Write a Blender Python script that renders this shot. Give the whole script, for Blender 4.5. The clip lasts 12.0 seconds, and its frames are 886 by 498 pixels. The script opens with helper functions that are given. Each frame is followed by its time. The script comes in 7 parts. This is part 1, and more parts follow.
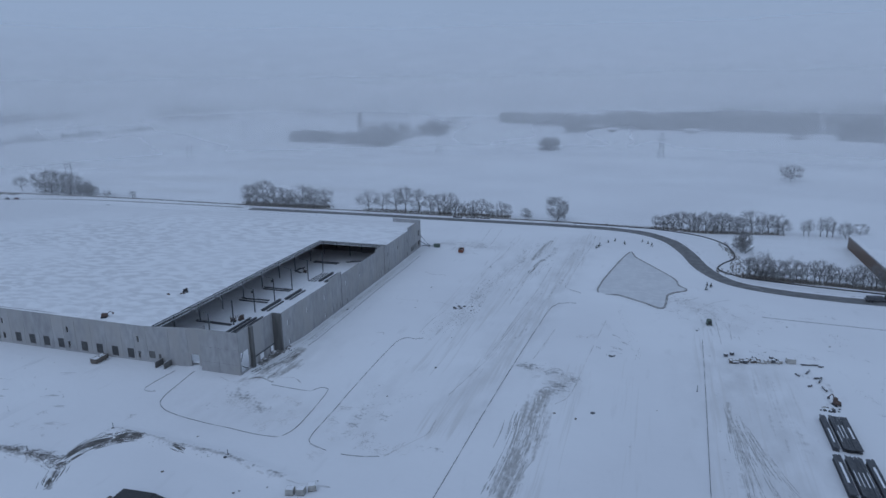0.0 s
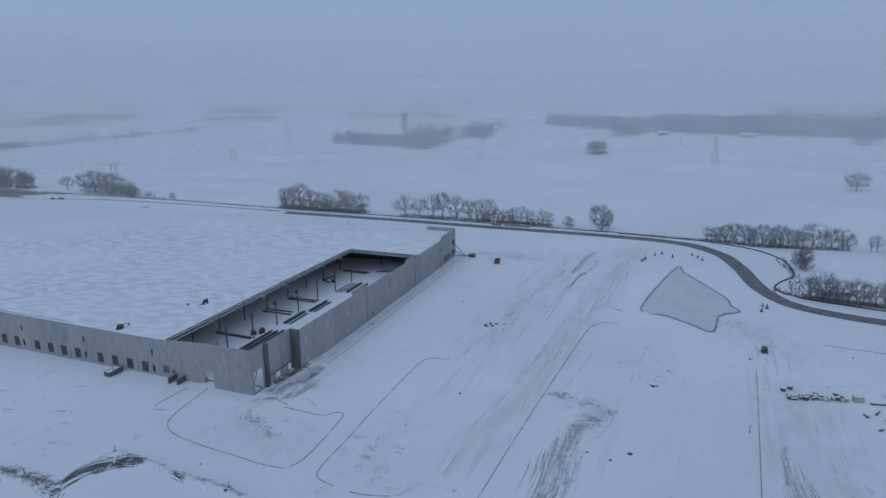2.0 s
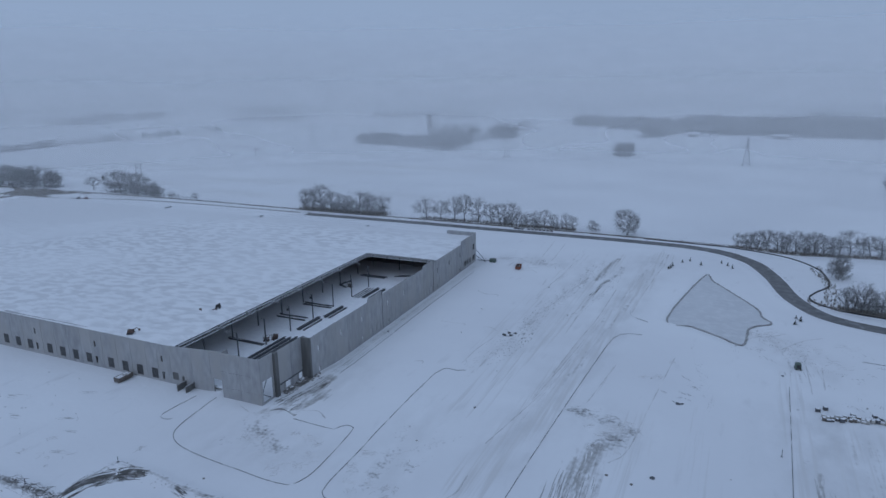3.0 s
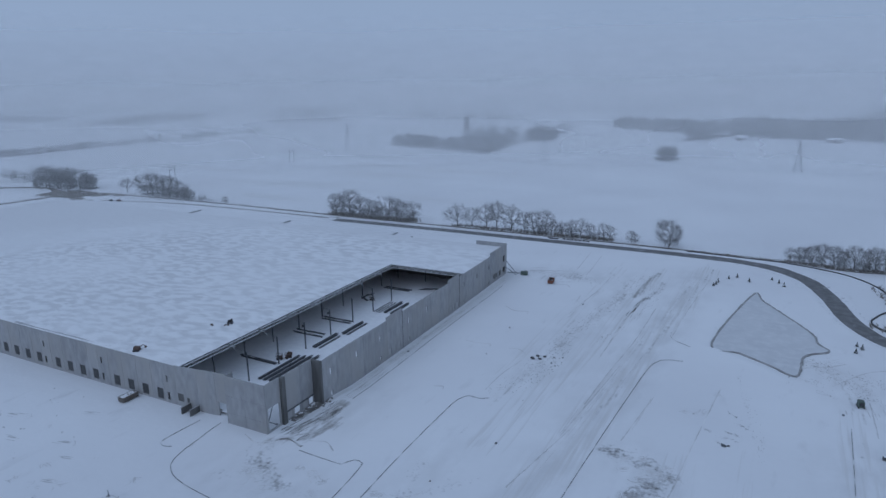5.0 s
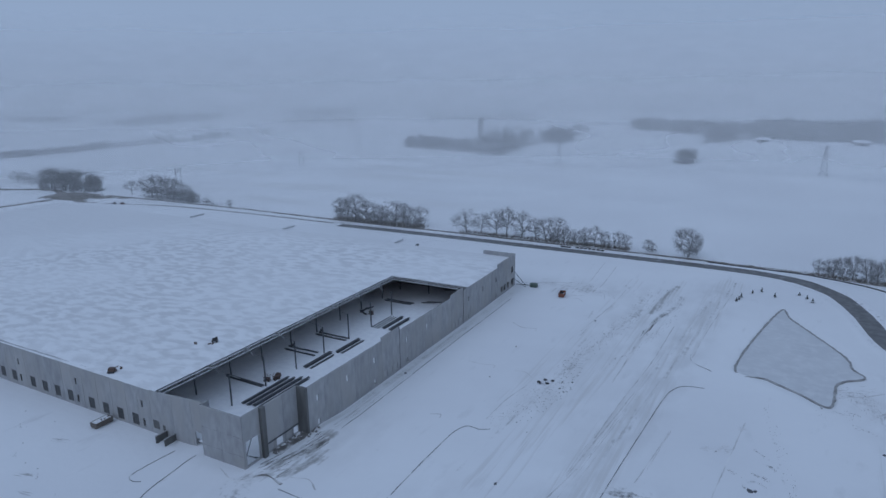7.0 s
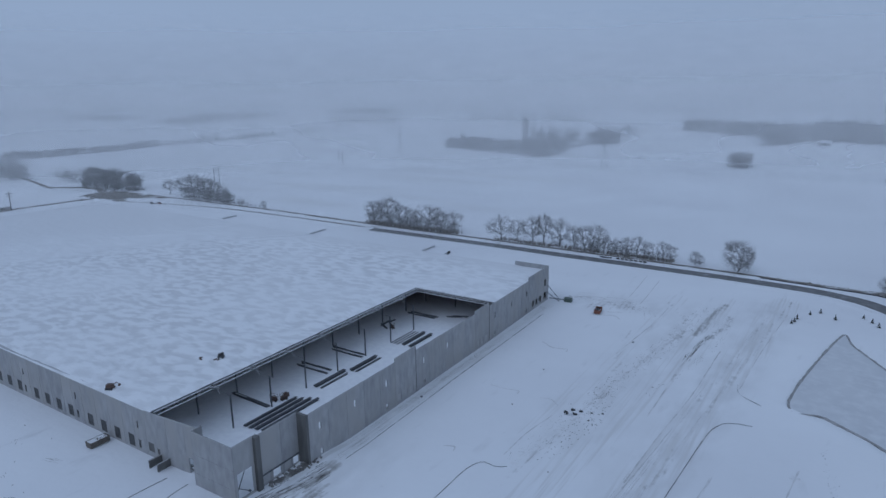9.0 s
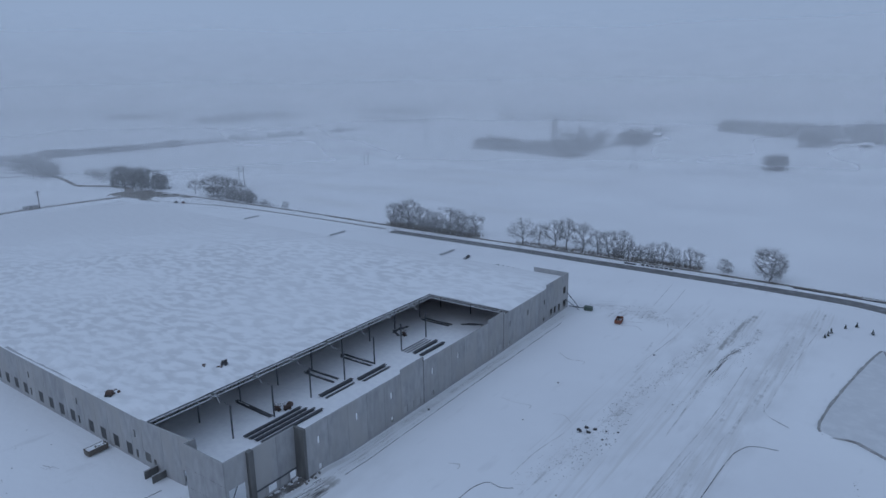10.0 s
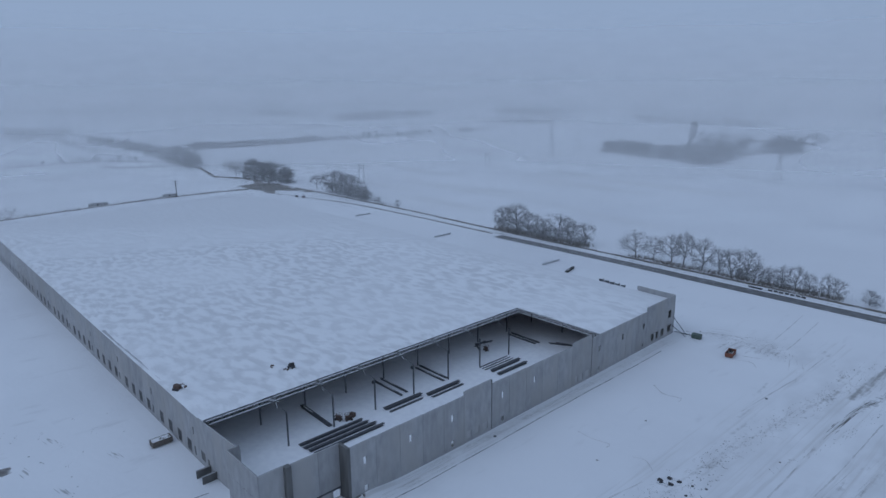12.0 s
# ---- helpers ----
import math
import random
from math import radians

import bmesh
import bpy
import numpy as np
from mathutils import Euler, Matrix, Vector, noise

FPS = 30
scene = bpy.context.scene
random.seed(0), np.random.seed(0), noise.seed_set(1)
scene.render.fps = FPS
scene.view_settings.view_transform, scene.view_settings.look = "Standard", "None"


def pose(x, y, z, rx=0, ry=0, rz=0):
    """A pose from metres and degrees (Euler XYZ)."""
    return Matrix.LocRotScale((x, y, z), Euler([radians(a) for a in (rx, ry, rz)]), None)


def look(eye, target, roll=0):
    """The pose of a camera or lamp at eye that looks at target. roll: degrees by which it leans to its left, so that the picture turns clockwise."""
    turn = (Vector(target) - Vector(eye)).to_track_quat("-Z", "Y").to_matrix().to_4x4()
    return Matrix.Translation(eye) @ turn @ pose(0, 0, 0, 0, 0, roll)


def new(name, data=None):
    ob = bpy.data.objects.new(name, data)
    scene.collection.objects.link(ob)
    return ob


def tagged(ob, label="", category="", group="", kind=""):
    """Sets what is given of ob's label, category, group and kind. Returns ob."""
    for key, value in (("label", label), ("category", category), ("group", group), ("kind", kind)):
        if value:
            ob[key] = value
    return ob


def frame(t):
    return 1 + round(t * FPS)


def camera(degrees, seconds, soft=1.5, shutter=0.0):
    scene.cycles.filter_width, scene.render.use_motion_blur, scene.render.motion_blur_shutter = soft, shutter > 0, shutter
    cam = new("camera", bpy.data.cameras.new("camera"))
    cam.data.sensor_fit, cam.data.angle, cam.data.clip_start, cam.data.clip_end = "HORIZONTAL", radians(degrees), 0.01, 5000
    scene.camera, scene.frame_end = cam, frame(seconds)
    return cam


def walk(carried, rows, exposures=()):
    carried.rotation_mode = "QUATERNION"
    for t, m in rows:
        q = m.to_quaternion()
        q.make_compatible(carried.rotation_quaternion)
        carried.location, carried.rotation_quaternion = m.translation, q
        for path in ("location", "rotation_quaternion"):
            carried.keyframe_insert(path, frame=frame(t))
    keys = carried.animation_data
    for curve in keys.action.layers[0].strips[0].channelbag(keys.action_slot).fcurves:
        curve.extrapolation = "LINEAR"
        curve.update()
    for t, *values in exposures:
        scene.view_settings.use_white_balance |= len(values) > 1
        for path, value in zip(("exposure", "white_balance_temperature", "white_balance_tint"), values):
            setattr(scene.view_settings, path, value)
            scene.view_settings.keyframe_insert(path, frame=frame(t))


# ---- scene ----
cam = camera(67.1, 12.0, soft=1.5)
PATH = [
    (0, (113.562, -155.186, 86.115), (112.971, -153.345, 85.605), -0.8),
    (0.5, (114.039, -151.083, 86.248), (113.421, -149.251, 85.738), -0.9),
    (1, (114.186, -147.115, 86.331), (113.535, -145.294, 85.822), -0.9),
    (1.5, (114.07, -143.282, 86.524), (113.384, -141.473, 86.018), -0.8),
    (2, (113.962, -139.203, 86.64), (113.24, -137.407, 86.134), -0.8),
    (2.5, (113.859, -135.168, 86.746), (113.101, -133.387, 86.241), -0.8),
    (3, (113.79, -131.287, 86.959), (112.997, -129.522, 86.454), -0.8),
    (5, (111.366, -115.119, 87.798), (110.469, -113.403, 87.296), -0.9),
    (5.5, (110.416, -110.985, 87.764), (109.509, -109.275, 87.263), -0.9),
    (6, (109.527, -106.853, 87.86), (108.602, -105.152, 87.359), -0.9),
    (6.5, (108.829, -102.877, 87.903), (107.896, -101.181, 87.402), -0.9),
    (7, (108.036, -98.513, 87.985), (107.097, -96.82, 87.484), -0.9),
    (9, (106.429, -81.041, 88.225), (105.371, -79.419, 87.724), -0.9),
    (9.5, (106.647, -76.439, 88.368), (105.55, -74.843, 87.867), -0.9),
    (10, (106.892, -71.598, 88.363), (105.759, -70.027, 87.862), -0.9),
    (10.5, (107.267, -66.719, 88.332), (106.084, -65.185, 87.832), -0.9),
    (11, (107.885, -61.749, 88.221), (106.625, -60.279, 87.723), -0.8),
    (11.5, (108.435, -56.769, 88.195), (107.098, -55.367, 87.698), -0.7),
    (12, (108.963, -51.945, 88.059), (107.539, -50.631, 87.562), -0.5),
]
walk(cam, [(t, look(e, g, r)) for t, e, g, r in PATH],
     exposures=((0.0, 0.0), (12.0, 0.0)))

# ---------------------------------------------------------------- world and light
# Overcast, foggy winter sky: even and dull at the horizon, brighter overhead.
world = bpy.data.worlds.new("overcast_sky")
scene.world = world
world.use_nodes = True
wn, wl = world.node_tree.nodes, world.node_tree.links
wn.clear()
w_out = wn.new("ShaderNodeOutputWorld")
w_bg = wn.new("ShaderNodeBackground")
w_sky = wn.new("ShaderNodeTexSky")
w_sky.sky_type = "NISHITA"
w_sky.sun_disc = False
w_sky.sun_elevation = radians(28)
w_sky.sun_rotation = radians(150)
w_sky.dust_density = 6.0
w_geo = wn.new("ShaderNodeTexCoord")
w_sep = wn.new("ShaderNodeSeparateXYZ")
w_ramp = wn.new("ShaderNodeValToRGB")
SKY_H = (0.258, 0.350, 0.519)
for e in range(3):
    w_ramp.color_ramp.elements.new(0.3 + 0.1 * e)
for el, (p, k) in zip(w_ramp.color_ramp.elements, ((0.0, 1.06), (0.055, 1.09), (0.16, 1.05), (0.40, 1.02), (1.0, 1.08))):
    el.position = p
    el.color = (SKY_H[0] * k, SKY_H[1] * k, SKY_H[2] * k, 1)
w_noise = wn.new("ShaderNodeTexNoise")
w_noise.inputs["Scale"].default_value = 2.2
w_noise.inputs["Detail"].default_value = 3.0
w_nm = wn.new("ShaderNodeMapRange")
w_nm.inputs["To Min"].default_value = 0.93
w_nm.inputs["To Max"].default_value = 1.07
w_cloud = wn.new("ShaderNodeVectorMath")
w_cloud.operation = "SCALE"
w_skys = wn.new("ShaderNodeVectorMath")
w_skys.operation = "SCALE"
w_skys.inputs["Scale"].default_value = 0.06
w_mix = wn.new("ShaderNodeMix")
w_mix.data_type = "RGBA"
w_mix.inputs["Factor"].default_value = 0.04
wl.new(w_geo.outputs["Generated"], w_sep.inputs[0])
wl.new(w_sep.outputs["Z"], w_ramp.inputs[0])
wl.new(w_geo.outputs["Generated"], w_noise.inputs["Vector"])
wl.new(w_noise.outputs["Fac"], w_nm.inputs["Value"])
wl.new(w_ramp.outputs["Color"], w_cloud.inputs[0])
wl.new(w_nm.outputs["Result"], w_cloud.inputs["Scale"])
wl.new(w_sky.outputs["Color"], w_skys.inputs[0])
wl.new(w_cloud.outputs[0], w_mix.inputs["A"])
wl.new(w_skys.outputs[0], w_mix.inputs["B"])
wl.new(w_mix.outputs["Result"], w_bg.inputs["Color"])
wl.new(w_bg.outputs[0], w_out.inputs["Surface"])

sun_data = bpy.data.lights.new("sun", "SUN")
sun_data.energy = 0.35
sun_data.angle = radians(40)
sun_data.color = (0.62, 0.74, 1.0)
sun_ob = new("sun", sun_data)
sun_ob.matrix_world = look((0, 0, 300), (60, 100, 180))


# ---------------------------------------------------------------- materials
def material(name, base, second=None, scale=1.0, rough=0.8, metal=0.0, bump=0.0, bump_scale=8.0,
             detail=5.0, contrast=(0.35, 0.65), stretch=(1, 1, 1), vary=0.0, third=None, third_scale=0.05,
             third_range=(0.5, 0.7)):
    """Two-scale noise colour with bump, in object space metres."""
    m = bpy.data.materials.new(name)
    m.use_nodes = True
    n, l = m.node_tree.nodes, m.node_tree.links
    b = n["Principled BSDF"]
    b.inputs["Roughness"].default_value = rough
    b.inputs["Metallic"].default_value = metal
    geo = n.new("ShaderNodeNewGeometry")
    mp = n.new("ShaderNodeMapping")
    mp.inputs["Scale"].default_value = stretch
    l.new(geo.outputs["Position"], mp.inputs["Vector"])
    t1 = n.new("ShaderNodeTexNoise")
    t1.inputs["Scale"].default_value = scale
    t1.inputs["Detail"].default_value = detail
    l.new(mp.outputs[0], t1.inputs["Vector"])
    r = n.new("ShaderNodeMapRange")
    r.inputs["From Min"].default_value, r.inputs["From Max"].default_value = contrast
    l.new(t1.outputs["Fac"], r.inputs["Value"])
    mix = n.new("ShaderNodeMix")
    mix.data_type = "RGBA"
    second = second or tuple(0.75 * c for c in base)
    mix.inputs["A"].default_value = (*base, 1)
    mix.inputs["B"].default_value = (*second, 1)
    l.new(r.outputs[0], mix.inputs["Factor"])
    col = mix.outputs["Result"]
    if third:
        t3 = n.new("ShaderNodeTexNoise")
        t3.inputs["Scale"].default_value = third_scale
        t3.inputs["Detail"].default_value = 6.0
        l.new(mp.outputs[0], t3.inputs["Vector"])
        r3 = n.new("ShaderNodeMapRange")
        r3.inputs["From Min"].default_value, r3.inputs["From Max"].default_value = third_range
        l.new(t3.outputs["Fac"], r3.inputs["Value"])
        m3 = n.new("ShaderNodeMix")
        m3.data_type = "RGBA"
        m3.inputs["B"].default_value = (*third, 1)
        l.new(r3.outputs[0], m3.inputs["Factor"])
        l.new(col, m3.inputs["A"])
        col = m3.outputs["Result"]
    if vary:
        oi = n.new("ShaderNodeObjectInfo")
        rv = n.new("ShaderNodeMapRange")
        rv.inputs["To Min"].default_value = 1 - vary
        rv.inputs["To Max"].default_value = 1 + vary
        l.new(oi.outputs["Random"], rv.inputs["Value"])
        sc = n.new("ShaderNodeVectorMath")
        sc.operation = "SCALE"
        l.new(col, sc.inputs[0])
        l.new(rv.outputs[0], sc.inputs["Scale"])
        col = sc.outputs[0]
    l.new(col, b.inputs["Base Color"])
    if bump:
        tb = n.new("ShaderNodeTexNoise")
        tb.inputs["Scale"].default_value = bump_scale
        tb.inputs["Detail"].default_value = 4.0
        l.new(mp.outputs[0], tb.inputs["Vector"])
        bp = n.new("ShaderNodeBump")
        bp.inputs["Distance"].default_value = bump
        l.new(tb.outputs["Fac"], bp.inputs["Height"])
        l.new(bp.outputs[0], b.inputs["Normal"])
    return m


SNOW = (0.86, 0.87, 0.88)
M_CONC = material("tilt_up_concrete", (0.425, 0.428, 0.432), (0.315, 0.318, 0.324), 0.7, 0.9, bump=0.03, bump_scale=3,
                  detail=10.0, contrast=(0.32, 0.68), stretch=(1, 1, 0.4), vary=0.06, third=(0.385, 0.378, 0.368), third_scale=0.16, third_range=(0.44, 0.66))
# plain dark concrete; also used as painted-in shade on the east wall strips
M_CONC_D = material("dark_and_shaded_concrete", (0.17, 0.17, 0.165), (0.12, 0.12, 0.115), 0.6, 0.9, stretch=(1, 1, 0.2))
M_FLOOR = material("floor_slab", (0.46, 0.46, 0.46), (0.38, 0.38, 0.38), 0.3, 0.85)
M_STEEL = material("dark_primed_steel", (0.085, 0.09, 0.10), (0.14, 0.145, 0.155), 1.5, 0.7, 0.1)
M_STEEL_L = material("frosted_steel", (0.36, 0.37, 0.39), (0.6, 0.61, 0.63), 1.2, 0.6, 0.2)
M_RIME = material("rimed_steel", (0.52, 0.53, 0.55), (0.78, 0.79, 0.81), 1.2, 0.8)
M_DECK = material("roof_deck", (0.48, 0.48, 0.49), (0.40, 0.40, 0.41), 0.8, 0.7)
M_SNOW = material("settled_snow", SNOW, (0.80, 0.81, 0.83), 0.6, 0.9, bump=0.03, bump_scale=2.0)
M_ASPHALT = material("wet_asphalt", (0.135, 0.134, 0.134), (0.20, 0.199, 0.199), 0.35, 0.7, bump=0.01, bump_scale=20,
                     third=(0.55, 0.56, 0.58), third_scale=0.22, third_range=(0.60, 0.92))
M_CURB = material("wet_curb", (0.09, 0.09, 0.095), (0.16, 0.16, 0.165), 0.8, 0.8, third=SNOW, third_scale=0.25, third_range=(0.52, 0.66))
M_SOIL = material("frozen_soil", (0.10, 0.085, 0.07), (0.2, 0.18, 0.16), 0.8, 0.95, bump=0.1, bump_scale=1.5,
                  third=SNOW, third_scale=0.3, third_range=(0.5, 0.62))
M_CLOD = material("snow_dusted_clods", (0.20, 0.197, 0.195), (0.42, 0.418, 0.416), 0.8, 0.95)
M_BARK = material("bark", (0.19, 0.187, 0.184), (0.26, 0.256, 0.252), 2.0, 0.95)
M_TWIG = material("bare_twigs", (0.28, 0.28, 0.282), (0.36, 0.36, 0.36), 1.0, 0.95)
M_TAR = material("tarred_wood", (0.05, 0.045, 0.04), (0.08, 0.075, 0.07), 2.0, 0.9)
M_MUD = material("frozen_mud", (0.17, 0.16, 0.15), (0.30, 0.29, 0.28), 0.6, 0.95, third=SNOW, third_scale=0.3, third_range=(0.55, 0.72))
M_SCRUB = material("dry_scrub", (0.27, 0.25, 0.225), (0.37, 0.345, 0.315), 0.5, 0.95)
M_CONIF = material("conifer_needles", (0.022, 0.030, 0.026), (0.036, 0.045, 0.040), 3.0, 0.9)
M_ORANGE = material("orange_paint", (0.27, 0.095, 0.055), (0.18, 0.075, 0.05), 1.5, 0.6)
M_RUST = material("rusty_brown", (0.095, 0.062, 0.05), (0.14, 0.095, 0.078), 2.0, 0.8)
M_GREEN = material("green_paint", (0.075, 0.11, 0.09), (0.11, 0.145, 0.12), 1.5, 0.6)
M_BLACK = material("black_rubber", (0.035, 0.035, 0.037), (0.06, 0.06, 0.063), 3.0, 0.7)
M_WOOD = material("weathered_timber", (0.19, 0.168, 0.148), (0.13, 0.115, 0.10), 3.0, 0.9)
M_PALE = material("pale_wrapped_goods", (0.5, 0.49, 0.46), (0.36, 0.35, 0.33), 1.2, 0.8)
M_SIDING = material("brown_siding", (0.17, 0.115, 0.085), (0.13, 0.09, 0.068), 0.4, 0.6, stretch=(2, 2, 0.2))
M_GALV = material("galvanised_lattice", (0.32, 0.33, 0.34), (0.40, 0.41, 0.42), 0.8, 0.5, 0.5)
M_GLASS = material("dark_window_glass", (0.02, 0.022, 0.025), (0.03, 0.032, 0.035), 1.0, 0.15)
M_CARDARK = material("dark_car_paint", (0.03, 0.032, 0.036), (0.05, 0.05, 0.055), 2.0, 0.3)
M_CARRED = material("dull_red_car_paint", (0.16, 0.03, 0.03), (0.12, 0.025, 0.025), 2.0, 0.3)


def snow_ground_material():
    """Snow with bare soil where the mesh's soil attribute says it was scraped or driven over."""
    m = bpy.data.materials.new("snow_ground")
    m.use_nodes = True
    n, l = m.node_tree.nodes, m.node_tree.links
    b = n["Principled BSDF"]
    b.inputs["Roughness"].default_value = 0.9
    geo = n.new("ShaderNodeNewGeometry")

    def noise_fac(scale, lo, hi, stretch=(1, 1, 1), rot=0.0, detail=5.0):
        mp = n.new("ShaderNodeMapping")
        mp.inputs["Scale"].default_value = stretch
        mp.inputs["Rotation"].default_value = (0, 0, rot)
        l.new(geo.outputs["Position"], mp.inputs["Vector"])
        t = n.new("ShaderNodeTexNoise")
        t.inputs["Scale"].default_value = scale
        t.inputs["Detail"].default_value = detail
        l.new(mp.outputs[0], t.inputs["Vector"])
        r = n.new("ShaderNodeMapRange")
        r.inputs["From Min"].default_value, r.inputs["From Max"].default_value = lo, hi
        l.new(t.outputs["Fac"], r.inputs["Value"])
        return r.outputs[0]

    def mixc(fac, a, bcol):
        x = n.new("ShaderNodeMix")
        x.data_type = "RGBA"
        l.new(fac, x.inputs["Factor"])
        for key, v in (("A", a), ("B", bcol)):
            if isinstance(v, tuple):
                x.inputs[key].default_value = (*v, 1)
            else:
                l.new(v, x.inputs[key])
        return x.outputs["Result"]

    snow = mixc(noise_fac(0.012, 0.35, 0.68), SNOW, (0.78, 0.785, 0.80))
    snow = mixc(noise_fac(0.25, 0.62, 0.80, (1.0, 0.28, 1)), snow, (0.74, 0.745, 0.755))
    def attr(name):
        at = n.new("ShaderNodeAttribute")
        at.attribute_name = name
        return at.outputs["Fac"]

    def math2(op, a, b_):
        q = n.new("ShaderNodeMath")
        q.operation = op
        for i, v in enumerate((a, b_)):
            if isinstance(v, float):
                q.inputs[i].default_value = v
            else:
                l.new(v, q.inputs[i])
        return q.outputs[0]

    def ramp(v, lo, hi):
        q = n.new("ShaderNodeMapRange")
        q.interpolation_type = "SMOOTHSTEP"
        q.inputs["From Min"].default_value, q.inputs["From Max"].default_value = lo, hi
        l.new(v, q.inputs["Value"])
        return q.outputs[0]

    # trodden, packed snow
    snow = mixc(math2("MULTIPLY", attr("packed"), noise_fac(0.14, 0.34, 0.66, (1.3, 0.6, 1), 0, 6.0)), snow, (0.64, 0.642, 0.648))
    # long wheel ruts in the driven strips
    ruts = ramp(math2("ADD", attr("track"), noise_fac(1.0, 0.36, 0.64, (0.9, 0.03, 1), radians(-3), 5.0)), 1.02, 2.1)
    snow = mixc(ruts, snow, (0.68, 0.676, 0.67))
    # scraped and thrown soil, streaky and broken up
    broken = math2("ADD", math2("MULTIPLY", noise_fac(0.22, 0.3, 0.7, (1, 1, 1), 0, 5.0), 0.6),
                   math2("MULTIPLY", noise_fac(1.0, 0.3, 0.7, (1, 1, 1), 0, 7.0), 0.6))
    r_out = ramp(math2("ADD", math2("MULTIPLY", attr("soil"), 1.5), broken), 1.15, 1.95)
    # smeared, driven-over soil
    streak = math2("ADD", math2("MULTIPLY", noise_fac(0.6, 0.3, 0.7, (1.5, 0.10, 1), radians(-5), 4.0), 0.8),
                   math2("MULTIPLY", noise_fac(0.5, 0.3, 0.7, (1, 1, 1), 0, 6.0), 0.5))
    smear = ramp(math2("ADD", math2("MULTIPLY", attr("scrape"), 1.5), streak), 1.1, 2.0)
    snow = mixc(smear, snow, mixc(noise_fac(0.8, 0.3, 0.7), (0.32, 0.314, 0.305), (0.48, 0.474, 0.465)))
    soil = mixc(noise_fac(0.6, 0.3, 0.7), (0.125, 0.122, 0.120), (0.28, 0.276, 0.272))
    # thin crops and stubble show through on the open fields
    at2 = n.new("ShaderNodeAttribute")
    at2.attribute_name = "field"
    mf = n.new("ShaderNodeMath")
    mf.operation = "MULTIPLY"
    l.new(at2.outputs["Fac"], mf.inputs[0])
    l.new(noise_fac(0.02, 0.5, 0.75, (0.3, 1.5, 1)), mf.inputs[1])
    snow = mixc(mf.outputs[0], snow, (0.73, 0.728, 0.72))
    l.new(mixc(r_out, snow, soil), b.inputs["Base Color"])
    tb = n.new("ShaderNodeTexNoise")
    tb.inputs["Scale"].default_value = 0.5
    tb.inputs["Detail"].default_value = 5.0
    l.new(geo.outputs["Position"], tb.inputs["Vector"])
    bp = n.new("ShaderNodeBump")
    bp.inputs["Distance"].default_value = 0.25
    bp.inputs["Strength"].default_value = 0.5
    l.new(tb.outputs["Fac"], bp.inputs["Height"])
    l.new(bp.outputs[0], b.inputs["Normal"])
    return m


